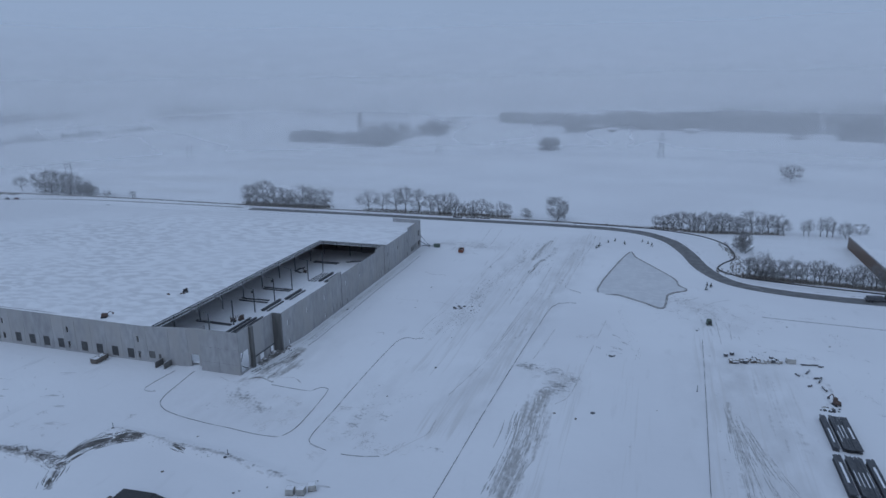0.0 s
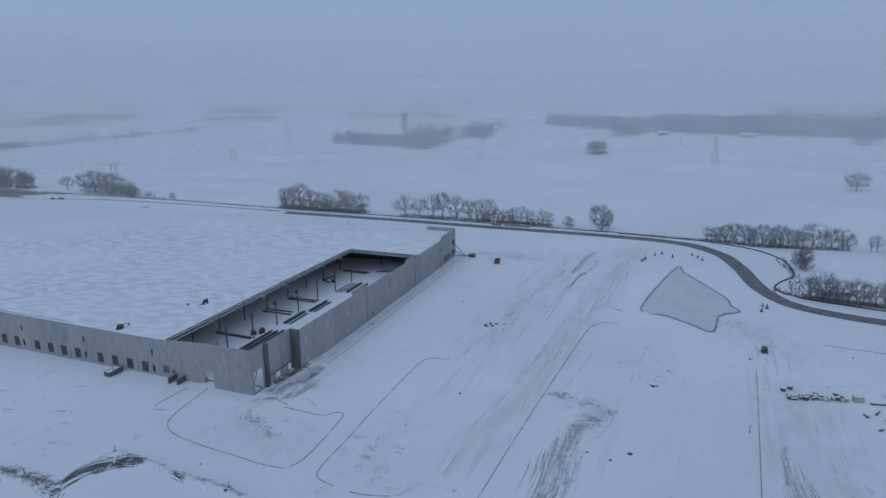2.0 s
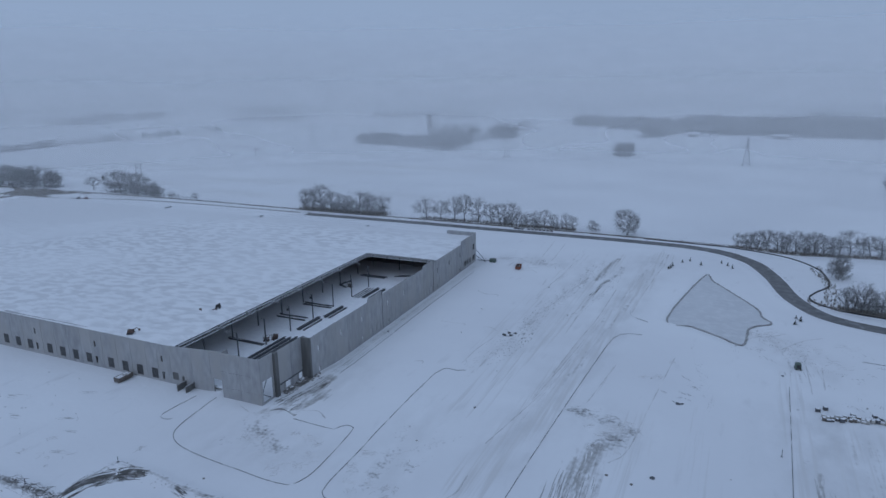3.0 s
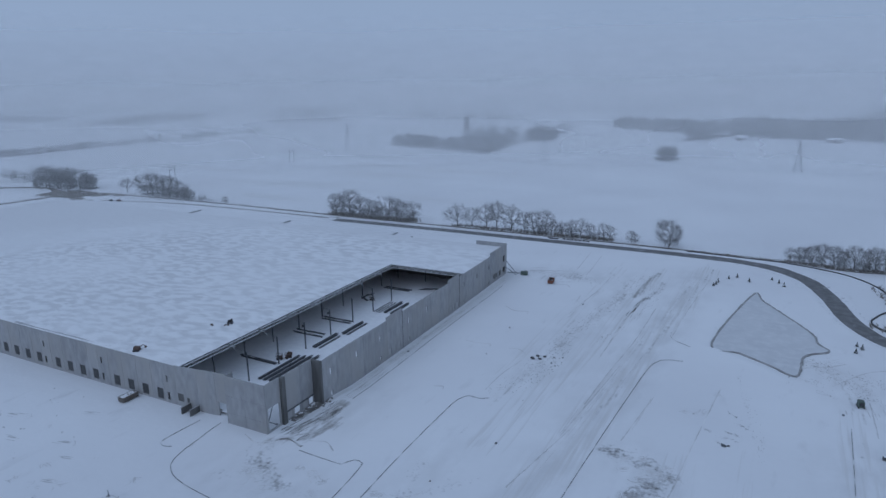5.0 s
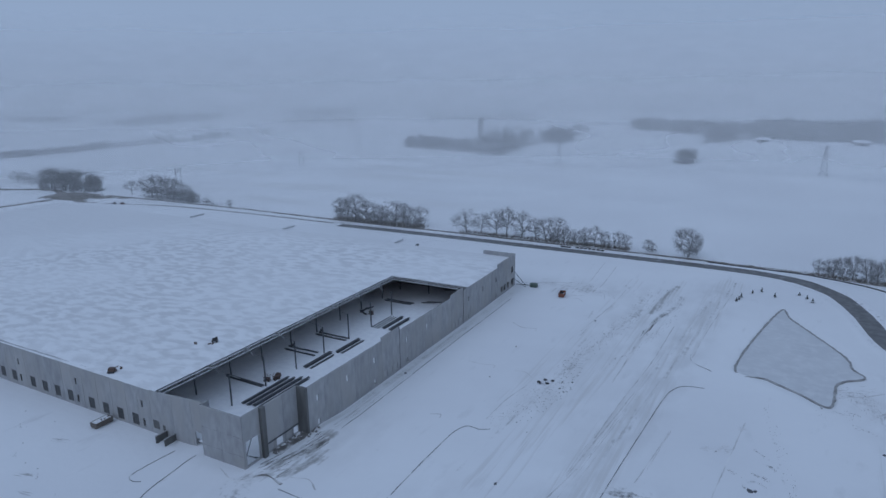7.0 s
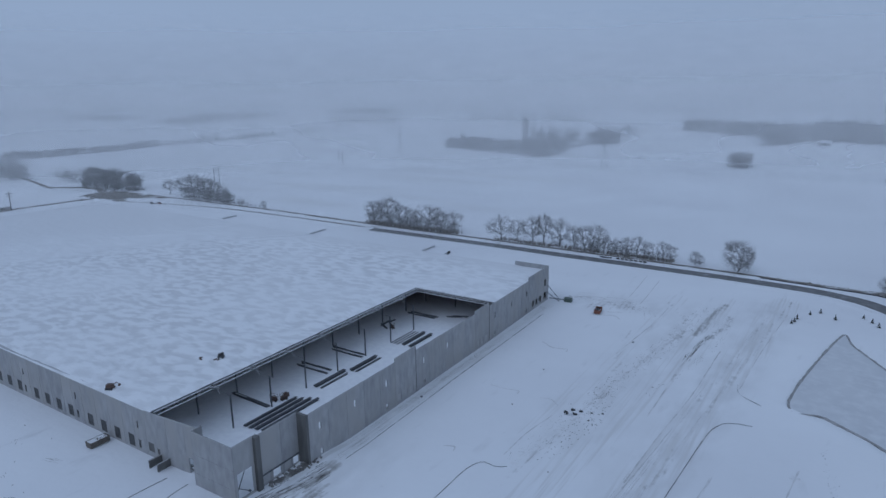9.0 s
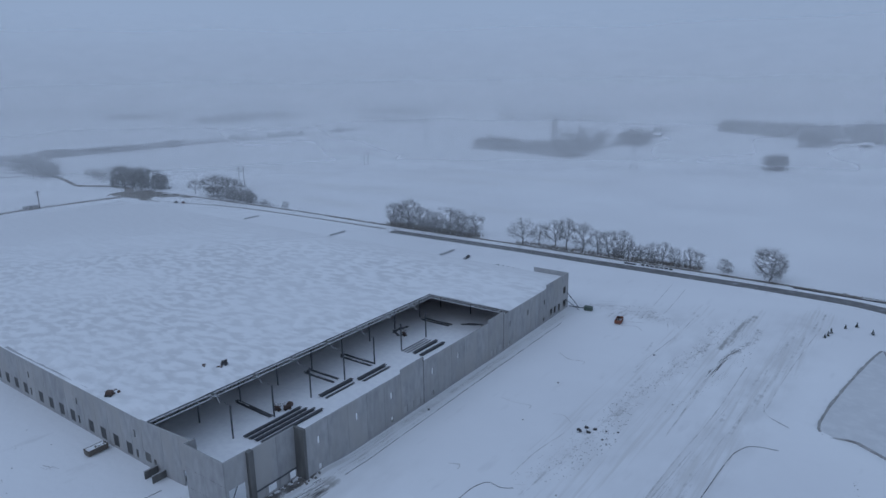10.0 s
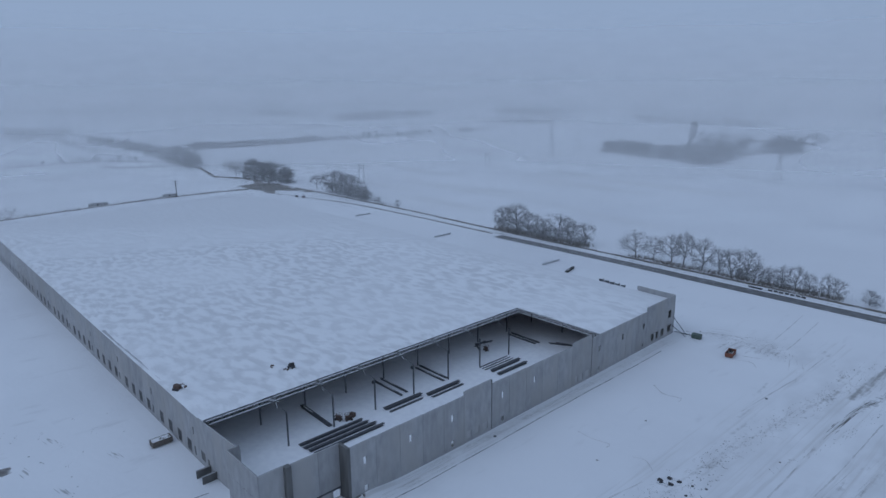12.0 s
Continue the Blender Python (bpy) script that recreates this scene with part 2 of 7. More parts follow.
def roof_snow_material():
    """Wind-packed roof snow: pale drifts over greyer, scoured hollows."""
    m = bpy.data.materials.new("wind_packed_roof_snow")
    m.use_nodes = True
    n, l = m.node_tree.nodes, m.node_tree.links
    b = n["Principled BSDF"]
    b.inputs["Roughness"].default_value = 0.9
    geo = n.new("ShaderNodeNewGeometry")
    warp = n.new("ShaderNodeTexNoise")
    warp.inputs["Scale"].default_value = 0.05
    l.new(geo.outputs["Position"], warp.inputs["Vector"])
    ws = n.new("ShaderNodeVectorMath")
    ws.operation = "MULTIPLY_ADD"
    ws.inputs[1].default_value = (8, 8, 0)
    l.new(warp.outputs["Color"], ws.inputs[0])
    l.new(geo.outputs["Position"], ws.inputs[2])
    mp = n.new("ShaderNodeMapping")
    mp.inputs["Rotation"].default_value = (0, 0, radians(-70))
    mp.inputs["Scale"].default_value = (0.56, 1.1, 1)
    l.new(ws.outputs[0], mp.inputs["Vector"])
    t = n.new("ShaderNodeTexNoise")
    t.inputs["Scale"].default_value = 0.34
    t.inputs["Detail"].default_value = 3.0
    t.inputs["Roughness"].default_value = 0.42
    l.new(mp.outputs[0], t.inputs["Vector"])
    r = n.new("ShaderNodeMapRange")
    r.interpolation_type = "SMOOTHSTEP"
    r.inputs["From Min"].default_value, r.inputs["From Max"].default_value = 0.38, 0.64
    l.new(t.outputs["Fac"], r.inputs["Value"])
    big = n.new("ShaderNodeTexNoise")
    big.inputs["Scale"].default_value = 0.018
    big.inputs["Detail"].default_value = 2.0
    l.new(geo.outputs["Position"], big.inputs["Vector"])
    br = n.new("ShaderNodeMapRange")
    br.inputs["From Min"].default_value, br.inputs["From Max"].default_value = 0.3, 0.6
    br.inputs["To Min"].default_value = 0.35
    l.new(big.outputs["Fac"], br.inputs["Value"])
    mu = n.new("ShaderNodeMath")
    mu.operation = "MULTIPLY"
    l.new(r.outputs[0], mu.inputs[0])
    l.new(br.outputs[0], mu.inputs[1])
    mix = n.new("ShaderNodeMix")
    mix.data_type = "RGBA"
    mix.inputs["A"].default_value = (*SNOW, 1)
    mix.inputs["B"].default_value = (0.70, 0.705, 0.715, 1)
    l.new(mu.outputs[0], mix.inputs["Factor"])
    # smooth, even, slightly greyer snow towards the rear parapet and over the far end
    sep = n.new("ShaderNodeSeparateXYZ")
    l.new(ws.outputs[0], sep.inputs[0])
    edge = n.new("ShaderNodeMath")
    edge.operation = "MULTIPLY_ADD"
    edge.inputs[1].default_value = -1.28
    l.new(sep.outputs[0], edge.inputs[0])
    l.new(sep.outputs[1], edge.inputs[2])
    rear_mask = n.new("ShaderNodeMapRange")
    rear_mask.interpolation_type = "SMOOTHSTEP"
    rear_mask.inputs["From Min"].default_value, rear_mask.inputs["From Max"].default_value = 140, 166
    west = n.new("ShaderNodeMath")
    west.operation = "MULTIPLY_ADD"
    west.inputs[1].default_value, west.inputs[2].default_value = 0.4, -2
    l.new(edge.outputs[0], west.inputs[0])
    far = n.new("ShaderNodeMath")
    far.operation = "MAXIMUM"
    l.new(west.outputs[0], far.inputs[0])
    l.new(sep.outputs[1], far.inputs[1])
    l.new(far.outputs[0], rear_mask.inputs["Value"])
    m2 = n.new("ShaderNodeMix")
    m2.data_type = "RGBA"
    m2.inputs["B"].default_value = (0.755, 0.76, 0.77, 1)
    l.new(rear_mask.outputs[0], m2.inputs["Factor"])
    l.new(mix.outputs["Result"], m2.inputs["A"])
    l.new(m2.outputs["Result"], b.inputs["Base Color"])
    bp = n.new("ShaderNodeBump")
    bp.invert = True
    bp.inputs["Distance"].default_value = 1.0
    bp.inputs["Strength"].default_value = 0.6
    l.new(t.outputs["Fac"], bp.inputs["Height"])
    l.new(bp.outputs[0], b.inputs["Normal"])
    return m


M_GROUND = snow_ground_material()
M_ROOF = roof_snow_material()


# ---------------------------------------------------------------- mesh helpers
def mesh_of(name, verts, faces, mat, smooth=False):
    me = bpy.data.meshes.new(name)
    me.from_pydata([tuple(v) for v in verts], [], faces)
    me.materials.append(mat)
    if smooth:
        me.polygons.foreach_set("use_smooth", [True] * len(me.polygons))
    me.update()
    return me


def part(name, me, parent=None, label="", at=None):
    ob = new(name, me)
    if parent is not None:
        ob.parent = parent
    if at is not None:
        ob.matrix_basis = at
    if label:
        ob["label"] = label
    return ob


def base_of(name, label, category, at=None, group="", kind=""):
    ob = new(name)
    if at is not None:
        ob.matrix_basis = at
    return tagged(ob, label, category, group, kind)


class Soup:
    """Collects boxes, bars and tubes into one mesh."""

    def __init__(self):
        self.v, self.f = [], []

    def box(self, x0, x1, y0, y1, z0, z1, taper=0.0):
        i = len(self.v)
        tx, ty = taper * (x1 - x0) / 2, taper * (y1 - y0) / 2
        self.v += [(x0, y0, z0), (x1, y0, z0), (x1, y1, z0), (x0, y1, z0),
                   (x0 + tx, y0 + ty, z1), (x1 - tx, y0 + ty, z1), (x1 - tx, y1 - ty, z1), (x0 + tx, y1 - ty, z1)]
        self.f += [(i + 3, i + 2, i + 1, i), (i + 4, i + 5, i + 6, i + 7), (i, i + 1, i + 5, i + 4),
                   (i + 1, i + 2, i + 6, i + 5), (i + 2, i + 3, i + 7, i + 6), (i + 3, i, i + 4, i + 7)]
        return self

    def bar(self, a, b, ra, rb=None, sides=4, cap=True):
        a, b = Vector(a), Vector(b)
        rb = ra if rb is None else rb
        d = (b - a)
        if d.length < 1e-6:
            return self
        d.normalize()
        u = d.orthogonal().normalized()
        w = d.cross(u)
        i = len(self.v)
        for p, r in ((a, ra), (b, rb)):
            for k in range(sides):
                an = 2 * math.pi * (k + 0.5) / sides
                self.v.append(tuple(p + u * (r * math.cos(an)) + w * (r * math.sin(an))))
        for k in range(sides):
            k2 = (k + 1) % sides
            self.f.append((i + k, i + k2, i + sides + k2, i + sides + k))
        if cap:
            self.f.append(tuple(i + k for k in reversed(range(sides))))
            self.f.append(tuple(i + sides + k for k in range(sides)))
        return self

    def tri(self, a, b, c):
        i = len(self.v)
        self.v += [tuple(a), tuple(b), tuple(c)]
        self.f.append((i, i + 1, i + 2))
        return self

    def mesh(self, name, mat, smooth=False):
        return mesh_of(name, self.v, self.f, mat, smooth)


def smooth_line(points, step=2.0):
    """Catmull-Rom line through control points, resampled."""
    p = [Vector((*q, 0)) if len(q) == 2 else Vector(q) for q in points]
    p = [p[0] * 2 - p[1]] + p + [p[-1] * 2 - p[-2]]
    out = []
    for i in range(1, len(p) - 2):
        a, b, c, d = p[i - 1:i + 3]
        n = max(2, int((c - b).length / step))
        for k in range(n):
            t = k / n
            out.append(0.5 * ((2 * b) + (c - a) * t + (2 * a - 5 * b + 4 * c - d) * t * t + (3 * b - a - 3 * c + d) * t ** 3))
    out.append(p[-2].copy())
    return out


def ribbon(points, width, height, ground, step=2.0, jitter=0.0, seed=1):
    """A raised strip along a line: top and two sides."""
    rng = random.Random(seed)
    line = smooth_line(points, step)
    v, f = [], []
    for i, q in enumerate(line):
        d = (line[min(i + 1, len(line) - 1)] - line[max(i - 1, 0)]).normalized()
        s = Vector((-d.y, d.x, 0))
        wl_, wr_ = width / 2 * (1 + rng.uniform(-jitter, jitter)), width / 2 * (1 + rng.uniform(-jitter, jitter))
        for side, top in ((wl_, 0), (wl_, 1), (-wr_, 1), (-wr_, 0)):
            r = q + s * side
            v.append((r.x, r.y, height if top else -0.3))
    g = ground(np.array([p[0] for p in v]), np.array([p[1] for p in v]))
    v = [(p[0], p[1], p[2] + float(z)) for p, z in zip(v, g)]
    for i in range(len(line) - 1):
        a = 4 * i
        for k in range(3):
            f.append((a + k, a + k + 1, a + k + 5, a + k + 4))
    f += [(3, 2, 1, 0), (len(v) - 4, len(v) - 3, len(v) - 2, len(v) - 1)]
    return v, f


def holed_panel(name, width, height, holes, thick, mat):
    """An upright panel in the plane of x (width) and z, from y=0 back to y=thick, with rectangular holes."""
    xs = sorted({0.0, width, *[h[0] for h in holes], *[h[1] for h in holes]})
    zs = sorted({0.0, height, *[h[2] for h in holes], *[h[3] for h in holes]})
    solid = {}
    for i in range(len(xs) - 1):
        for k in range(len(zs) - 1):
            cx, cz = (xs[i] + xs[i + 1]) / 2, (zs[k] + zs[k + 1]) / 2
            solid[i, k] = not any(h[0] < cx < h[1] and h[2] < cz < h[3] for h in holes)
    v, f = [], []

    def quad(*q):
        i = len(v)
        v.extend(q)
        f.append((i, i + 1, i + 2, i + 3))

    for (i, k), s in solid.items():
        if not s:
            continue
        x0, x1, z0, z1 = xs[i], xs[i + 1], zs[k], zs[k + 1]
        quad((x0, 0, z0), (x1, 0, z0), (x1, 0, z1), (x0, 0, z1))
        quad((x1, thick, z0), (x0, thick, z0), (x0, thick, z1), (x1, thick, z1))
        if not solid.get((i - 1, k), False):
            quad((x0, thick, z0), (x0, 0, z0), (x0, 0, z1), (x0, thick, z1))
        if not solid.get((i + 1, k), False):
            quad((x1, 0, z0), (x1, thick, z0), (x1, thick, z1), (x1, 0, z1))
        if not solid.get((i, k - 1), False):
            quad((x0, thick, z0), (x1, thick, z0), (x1, 0, z0), (x0, 0, z0))
        if not solid.get((i, k + 1), False):
            quad((x0, 0, z1), (x1, 0, z1), (x1, thick, z1), (x0, thick, z1))
    return mesh_of(name, v, f, mat)


# ---------------------------------------------------------------- ground
POND = [(103.6, 171.0), (108.0, 163.0), (123.2, 135.5), (125.6, 124.8), (128.6, 119.6), (123.2, 114.4), (121.0, 109.5), (119.4, 95.0), (112.6, 99.5), (103.5, 106.0), (94.4, 111.2)]
ROAD = [(-420, 190), (-372, 205), (-325, 219), (-279, 225), (-208, 225.5), (-143, 223.4), (-64, 224.6), (-18, 224), (31, 223.8), (64, 223.4),
        (99, 219.8), (120, 205), (130, 181), (137, 151), (147, 133), (163, 125.5), (182, 122), (200, 121), (240, 121)]
BERM = [(-60, -52), (-32, -51.3), (-22, -51), (-12.5, -51), (-13.5, -44), (-12.1, -36.9), (-1.5, -37), (11.4, -38.4), (22.8, -39.1), (40, -43)]


def seg_dist(px, py, pts):
    """Distance of grid points from a polyline."""
    best = np.full(px.shape, 1e9)
    for (ax, ay), (bx, by) in zip(pts[:-1], pts[1:]):
        dx, dy = bx - ax, by - ay
        t = np.clip(((px - ax) * dx + (py - ay) * dy) / (dx * dx + dy * dy + 1e-9), 0, 1)
        best = np.minimum(best, np.hypot(px - ax - t * dx, py - ay - t * dy))
    return best


def inside(px, py, poly):
    r = np.zeros(px.shape, bool)
    n = len(poly)
    for i in range(n):
        (ax, ay), (bx, by) = poly[i], poly[(i + 1) % n]
        c = ((ay > py) != (by > py)) & (px < (bx - ax) * (py - ay) / (by - ay + 1e-12) + ax)
        r ^= c
    return r


def waves(x, y, size, seed):
    """Cheap smooth random relief."""
    rng = np.random.RandomState(seed)
    z = 0
    for _ in range(7):
        a, ph, k = rng.uniform(0, 6.283), rng.uniform(0, 6.283), rng.uniform(0.6, 1.7) * 6.283 / size
        z = z + np.sin((x * math.cos(a) + y * math.sin(a)) * k + ph)
    return z / 7


def rise(x, y):
    """The land lifts a little, far from the site."""
    d = np.hypot(x, y - 80)
    s = np.clip((d - 330) / 500, 0, 1)
    return 3.0 * s * s * (3 - 2 * s) + np.clip((d - 500) / 1500, 0, 1) * 5 * waves(x, y, 900, 5)


def height_of(x, y):
    x, y = np.asarray(x, float), np.asarray(y, float)
    z = rise(x, y)
    z = z + 0.10 * waves(x, y, 11, 2) + 0.12 * waves(x, y, 37, 3)
    # graded pad edge with a cut slope, and a scraped ridge on it
    on = np.exp(-(seg_dist(x, y, BERM) / 2.2) ** 2)
    z = z + 0.9 * on
    flat = np.clip(1 - (np.maximum(np.maximum(-322 - x, x - 4), np.maximum(-3 - y, y - 160)) / 3.0), 0, 1)
    z = z * (1 - flat) - 0.05 * flat
    # the pad stands proud at the south-east corner; the dock court falls away along the south wall
    z = z + 0.95 * np.exp(-(np.maximum(0, np.hypot(np.maximum(0, np.maximum(-11 - x, x - 3)), np.maximum(0, np.maximum(-2 - y, y - 20))) - 1.0) / 7.0) ** 2)
    z = z + 0.75 * np.clip((105 - y) / 85, 0, 1) * np.clip((y - 14) / 8, 0, 1) * np.exp(-(np.maximum(0, np.abs(x - 3) - 1.5) / 6.0) ** 2)
    z = z - np.clip(0.35 + 0.0105 * (-x - 26), 0, 1.2) * np.clip((-x - 13) / 6, 0, 1) * np.clip((y + 34) / 26, 0, 1) * np.clip((12 - y) / 6, 0, 1)
    p = inside(x, y, POND)
    e = np.where(p, 0, seg_dist(x, y, POND + POND[:1]))
    z = z * np.clip((e - 2) / 4, 0, 1) - 0.5 * np.clip(1 - (e - 1.2) / 3.0, 0, 1)
    r = seg_dist(x, y, ROAD)
    z = np.where(r < 9, z * np.clip((r - 5) / 4, 0, 1) + 0.35 * np.exp(-((r - 6.2) / 1.3) ** 2), z)
    return z


def ground_z(x, y):
    return float(height_of(np.array([x]), np.array([y]))[0])


def axis(lo, hi, fine, far, grow=1.10):
    a = list(np.arange(lo, hi + 1e-6, fine))
    s = fine
    while a[-1] < far:
        s *= grow
        a.append(a[-1] + s)
    s = fine
    b = []
    q = lo
    while q > -far:
        s *= grow
        q -= s
        b.append(q)
    return np.array(b[::-1] + a)


def build_ground():
    xs, ys = axis(-40, 215, 1.0, 4300), axis(-75, 245, 1.0, 4300)
    gx, gy = np.meshgrid(xs, ys)
    gz = height_of(gx, gy)
    nx, ny = len(xs), len(ys)
    co = np.stack([gx, gy, gz], -1).reshape(-1, 3)
    idx = np.arange(nx * ny).reshape(ny, nx)
    quads = np.stack([idx[:-1, :-1], idx[:-1, 1:], idx[1:, 1:], idx[1:, :-1]], -1).reshape(-1, 4)
    me = bpy.data.meshes.new("ground")
    me.from_pydata(co.tolist(), [], quads.tolist())
    me.polygons.foreach_set("use_smooth", [True] * len(quads))
    # soil showing: (line, half width, strength)
    soil = np.zeros(gx.shape)

    def worn(pts, half, k):
        np.maximum(soil, k * np.exp(-(seg_dist(gx, gy, pts) / half) ** 2), out=soil)

    scrape = np.zeros(gx.shape)

    def smeared(pts, half, k):
        np.maximum(scrape, k * np.exp(-(seg_dist(gx, gy, pts) / half) ** 2), out=scrape)

    worn(BERM, 1.3, 0.58)
    smeared([(146, 38), (149, 20), (150, 0)], 6.0, 0.30)
    smeared([(135.8, 22), (135.7, 0), (136.2, -22)], 0.9, 0.5)
    smeared([(136.3, 17), (139.5, -22)], 1.4, 0.4)
    smeared([(137.5, 14), (142.8, -22)], 1.3, 0.4)
    smeared([(138.5, 11), (146.5, -20)], 1.3, 0.4)
    smeared([(20, 160), (34, 166)], 6.0, 0.40)
    worn([(-13, -51.5), (-12.4, -45.4), (-10.3, -41.2), (-6.5, -38.6)], 0.9, 0.75)
    worn([(-33, -51.5), (-25, -51.8), (-15, -52.6)], 1.7, 0.68)
    worn([(-7.7, -60.4), (-9.7, -57.8), (-12.2, -53)], 1.3, 0.8)
    worn([(6, -38.6), (12, -39.6)], 0.8, 0.6)
    worn([(10.5, -60), (9.3, -57), (20, -56), (26, -60)], 1.5, 0.5)
    smeared([(88.5, 14), (86.5, 3), (88, -10), (87, -24), (87.5, -42)], 3.2, 0.74)
    smeared([(64, 186), (61.5, 165), (61, 148)], 1.8, 0.72)
    smeared([(57, 150), (54, 128)], 1.2, 0.55)
    smeared([(90, 12), (92, -8), (91, -20)], 1.5, 0.5)
    smeared([(6.2, 2), (8.6, 18)], 1.5, 0.85)
    smeared([(9.8, 1), (12.0, 14)], 1.2, 0.72)
    smeared([(4, -4), (8, 0)], 2.0, 0.6)
    worn([(80, 30), (88, 28), (94, 24), (90, 16)], 4.5, 0.56)
    worn([(101, 44), (104, 48)], 2.0, 0.45)
    worn([(58, 150), (56, 138)], 2.5, 0.42)
    worn([(4, -8), (12, -14), (20, -18)], 4.5, 0.47)
    worn([(46, -22), (44, -8), (42, 4)], 3.0, 0.44)
    smeared([(136, 20), (136.5, 4), (137, -24)], 1.2, 0.5)
    smeared([(6, 3), (8, 12), (9, 20)], 2.4, 0.85)
    smeared([(10, 1), (13, 11)], 1.8, 0.8)
    smeared([(4.2, 4), (4.2, 155)], 0.8, 0.30)
    worn([(-15, -3), (-13, -14)], 0.8, 0.4)
    # wheel tracks of the haul route across the site
    smeared([(86, 205), (82, 165), (79.5, 130), (76, 90), (72, 40)], 1.1, 0.44)
    smeared([(83, 203), (78.5, 165), (76, 130), (72.5, 90), (69, 40)], 1.1, 0.40)
    smeared([(58, 178), (54, 128), (49, 92), (47, 60), (44, 22)], 1.3, 0.40)
    worn([(64.2, 141), (66, 150), (68.5, 160), (68, 172)], 2.4, 0.50)
    worn([(63.8, 138), (63.4, 124)], 0.9, 0.62)
    smeared([(44, 178), (52, 165), (58, 150)], 2.0, 0.42)
    track = np.zeros(gx.shape)
    for pts, half, k in (([(84, 200), (80, 165), (78, 130), (75, 90), (71, 40), (68, 5), (66, -12)], 7.0, 0.85), ([(66, 190), (62, 130), (56, 70), (52, 20)], 6.0, 0.75),
                         ([(46, 185), (44, 120), (40, 60)], 5.0, 0.55), ([(132, 74), (133, 20), (132, -40)], 4.0, 0.7), ([(150, 40), (145, 10), (143, -40)], 9.0, 0.6),
                         ([(110, 40), (112, 0), (112, -40)], 5.0, 0.5), ([(5.5, 10), (5.5, 150)], 2.5, 0.8), ([(95, 30), (92, -10), (92, -50)], 7.0, 0.6)):
        np.maximum(track, k * np.exp(-(seg_dist(gx, gy, pts) / half) ** 4), out=track)
    worn([(10, 165), (22, 172), (35, 168), (30, 160)], 1.5, 0.40)
    worn([(8, 163), (16, 168), (22, 166)], 0.8, 0.45)
    smeared([(40, 140), (48, 100), (50, 80)], 2.2, 0.36)
    worn([(104, 88), (108, 66), (112, 40)], 1.0, 0.38)
    smeared([(128, 104), (132, 88), (136, 70)], 1.2, 0.40)
    worn([(122, 108), (127, 102)], 2.0, 0.48)
    worn([(133.5, 72), (133.6, 30), (132.5, -24)], 0.8, 0.34)
    worn([(0, -20), (8, -16), (20, -18)], 4.0, 0.32)
    worn([(40, -20), (50, -12), (52, 4)], 5.0, 0.33)
    worn([(44, -24), (70, -22)], 2.0, 0.36)
    worn([(-30, -6), (-22, -6)], 0.7, 0.30)
    smeared([(158, 46), (163, 40), (162, 26)], 3.0, 0.36)
    # shore of the pond, road verges and the field hedge bottom
    r = seg_dist(gx, gy, ROAD)
    np.maximum(soil, np.where(gx > -148, 0.45, 0.0) * np.exp(-((r - 5.3) / 1.0) ** 2), out=soil)
    worn([(-380, 203), (-325, 219), (-279, 226), (-208, 228), (-148, 228)], 1.2, 0.6)
    at = me.attributes.new("soil", "FLOAT", "POINT")
    at.data.foreach_set("value", soil.reshape(-1).astype(np.float32))
    at = me.attributes.new("scrape", "FLOAT", "POINT")
    at.data.foreach_set("value", scrape.reshape(-1).astype(np.float32))
    at = me.attributes.new("track", "FLOAT", "POINT")
    at.data.foreach_set("value", track.reshape(-1).astype(np.float32))
    packed = np.zeros(gx.shape)
    for pts, half, k in (([(140, 45), (142, 10), (146, -40)], 14, 0.8), ([(12, 12), (14, 30)], 8, 0.4), ([(60, 170), (55, 120), (50, 60)], 12, 0.5), ([(80, 190), (75, 80), (68, 0)], 8, 0.7),
                         ([(20, 165), (40, 168)], 9, 0.7), ([(130, 100), (140, 80)], 10, 0.5), ([(86, 28), (92, 18)], 8, 0.7), ([(0, -20), (25, -16)], 9, 0.5), ([(45, -20), (45, 10)], 9, 0.4)):
        np.maximum(packed, k * np.exp(-(seg_dist(gx, gy, pts) / half) ** 2), out=packed)
    at = me.attributes.new("packed", "FLOAT", "POINT")
    at.data.foreach_set("value", packed.reshape(-1).astype(np.float32))
    fld = np.clip((gy - 240) / 30, 0, 1) * np.clip((-gx - 60) / 80, 0, 1)
    at = me.attributes.new("field", "FLOAT", "POINT")
    at.data.foreach_set("value", fld.reshape(-1).astype(np.float32))
    me.materials.append(M_GROUND)
    ob = new("ground", me)
    return tagged(ob, "snow covered building site and open farmland", "ground", kind="structure")


build_ground()

v, f = ribbon(ROAD[5:], 7.0, 0.06, height_of, 3.0, 0.03, 4)
tagged(new("road", mesh_of("road", v, f, M_ASPHALT)), "wet dark asphalt road with patches of snow", "road", kind="structure")


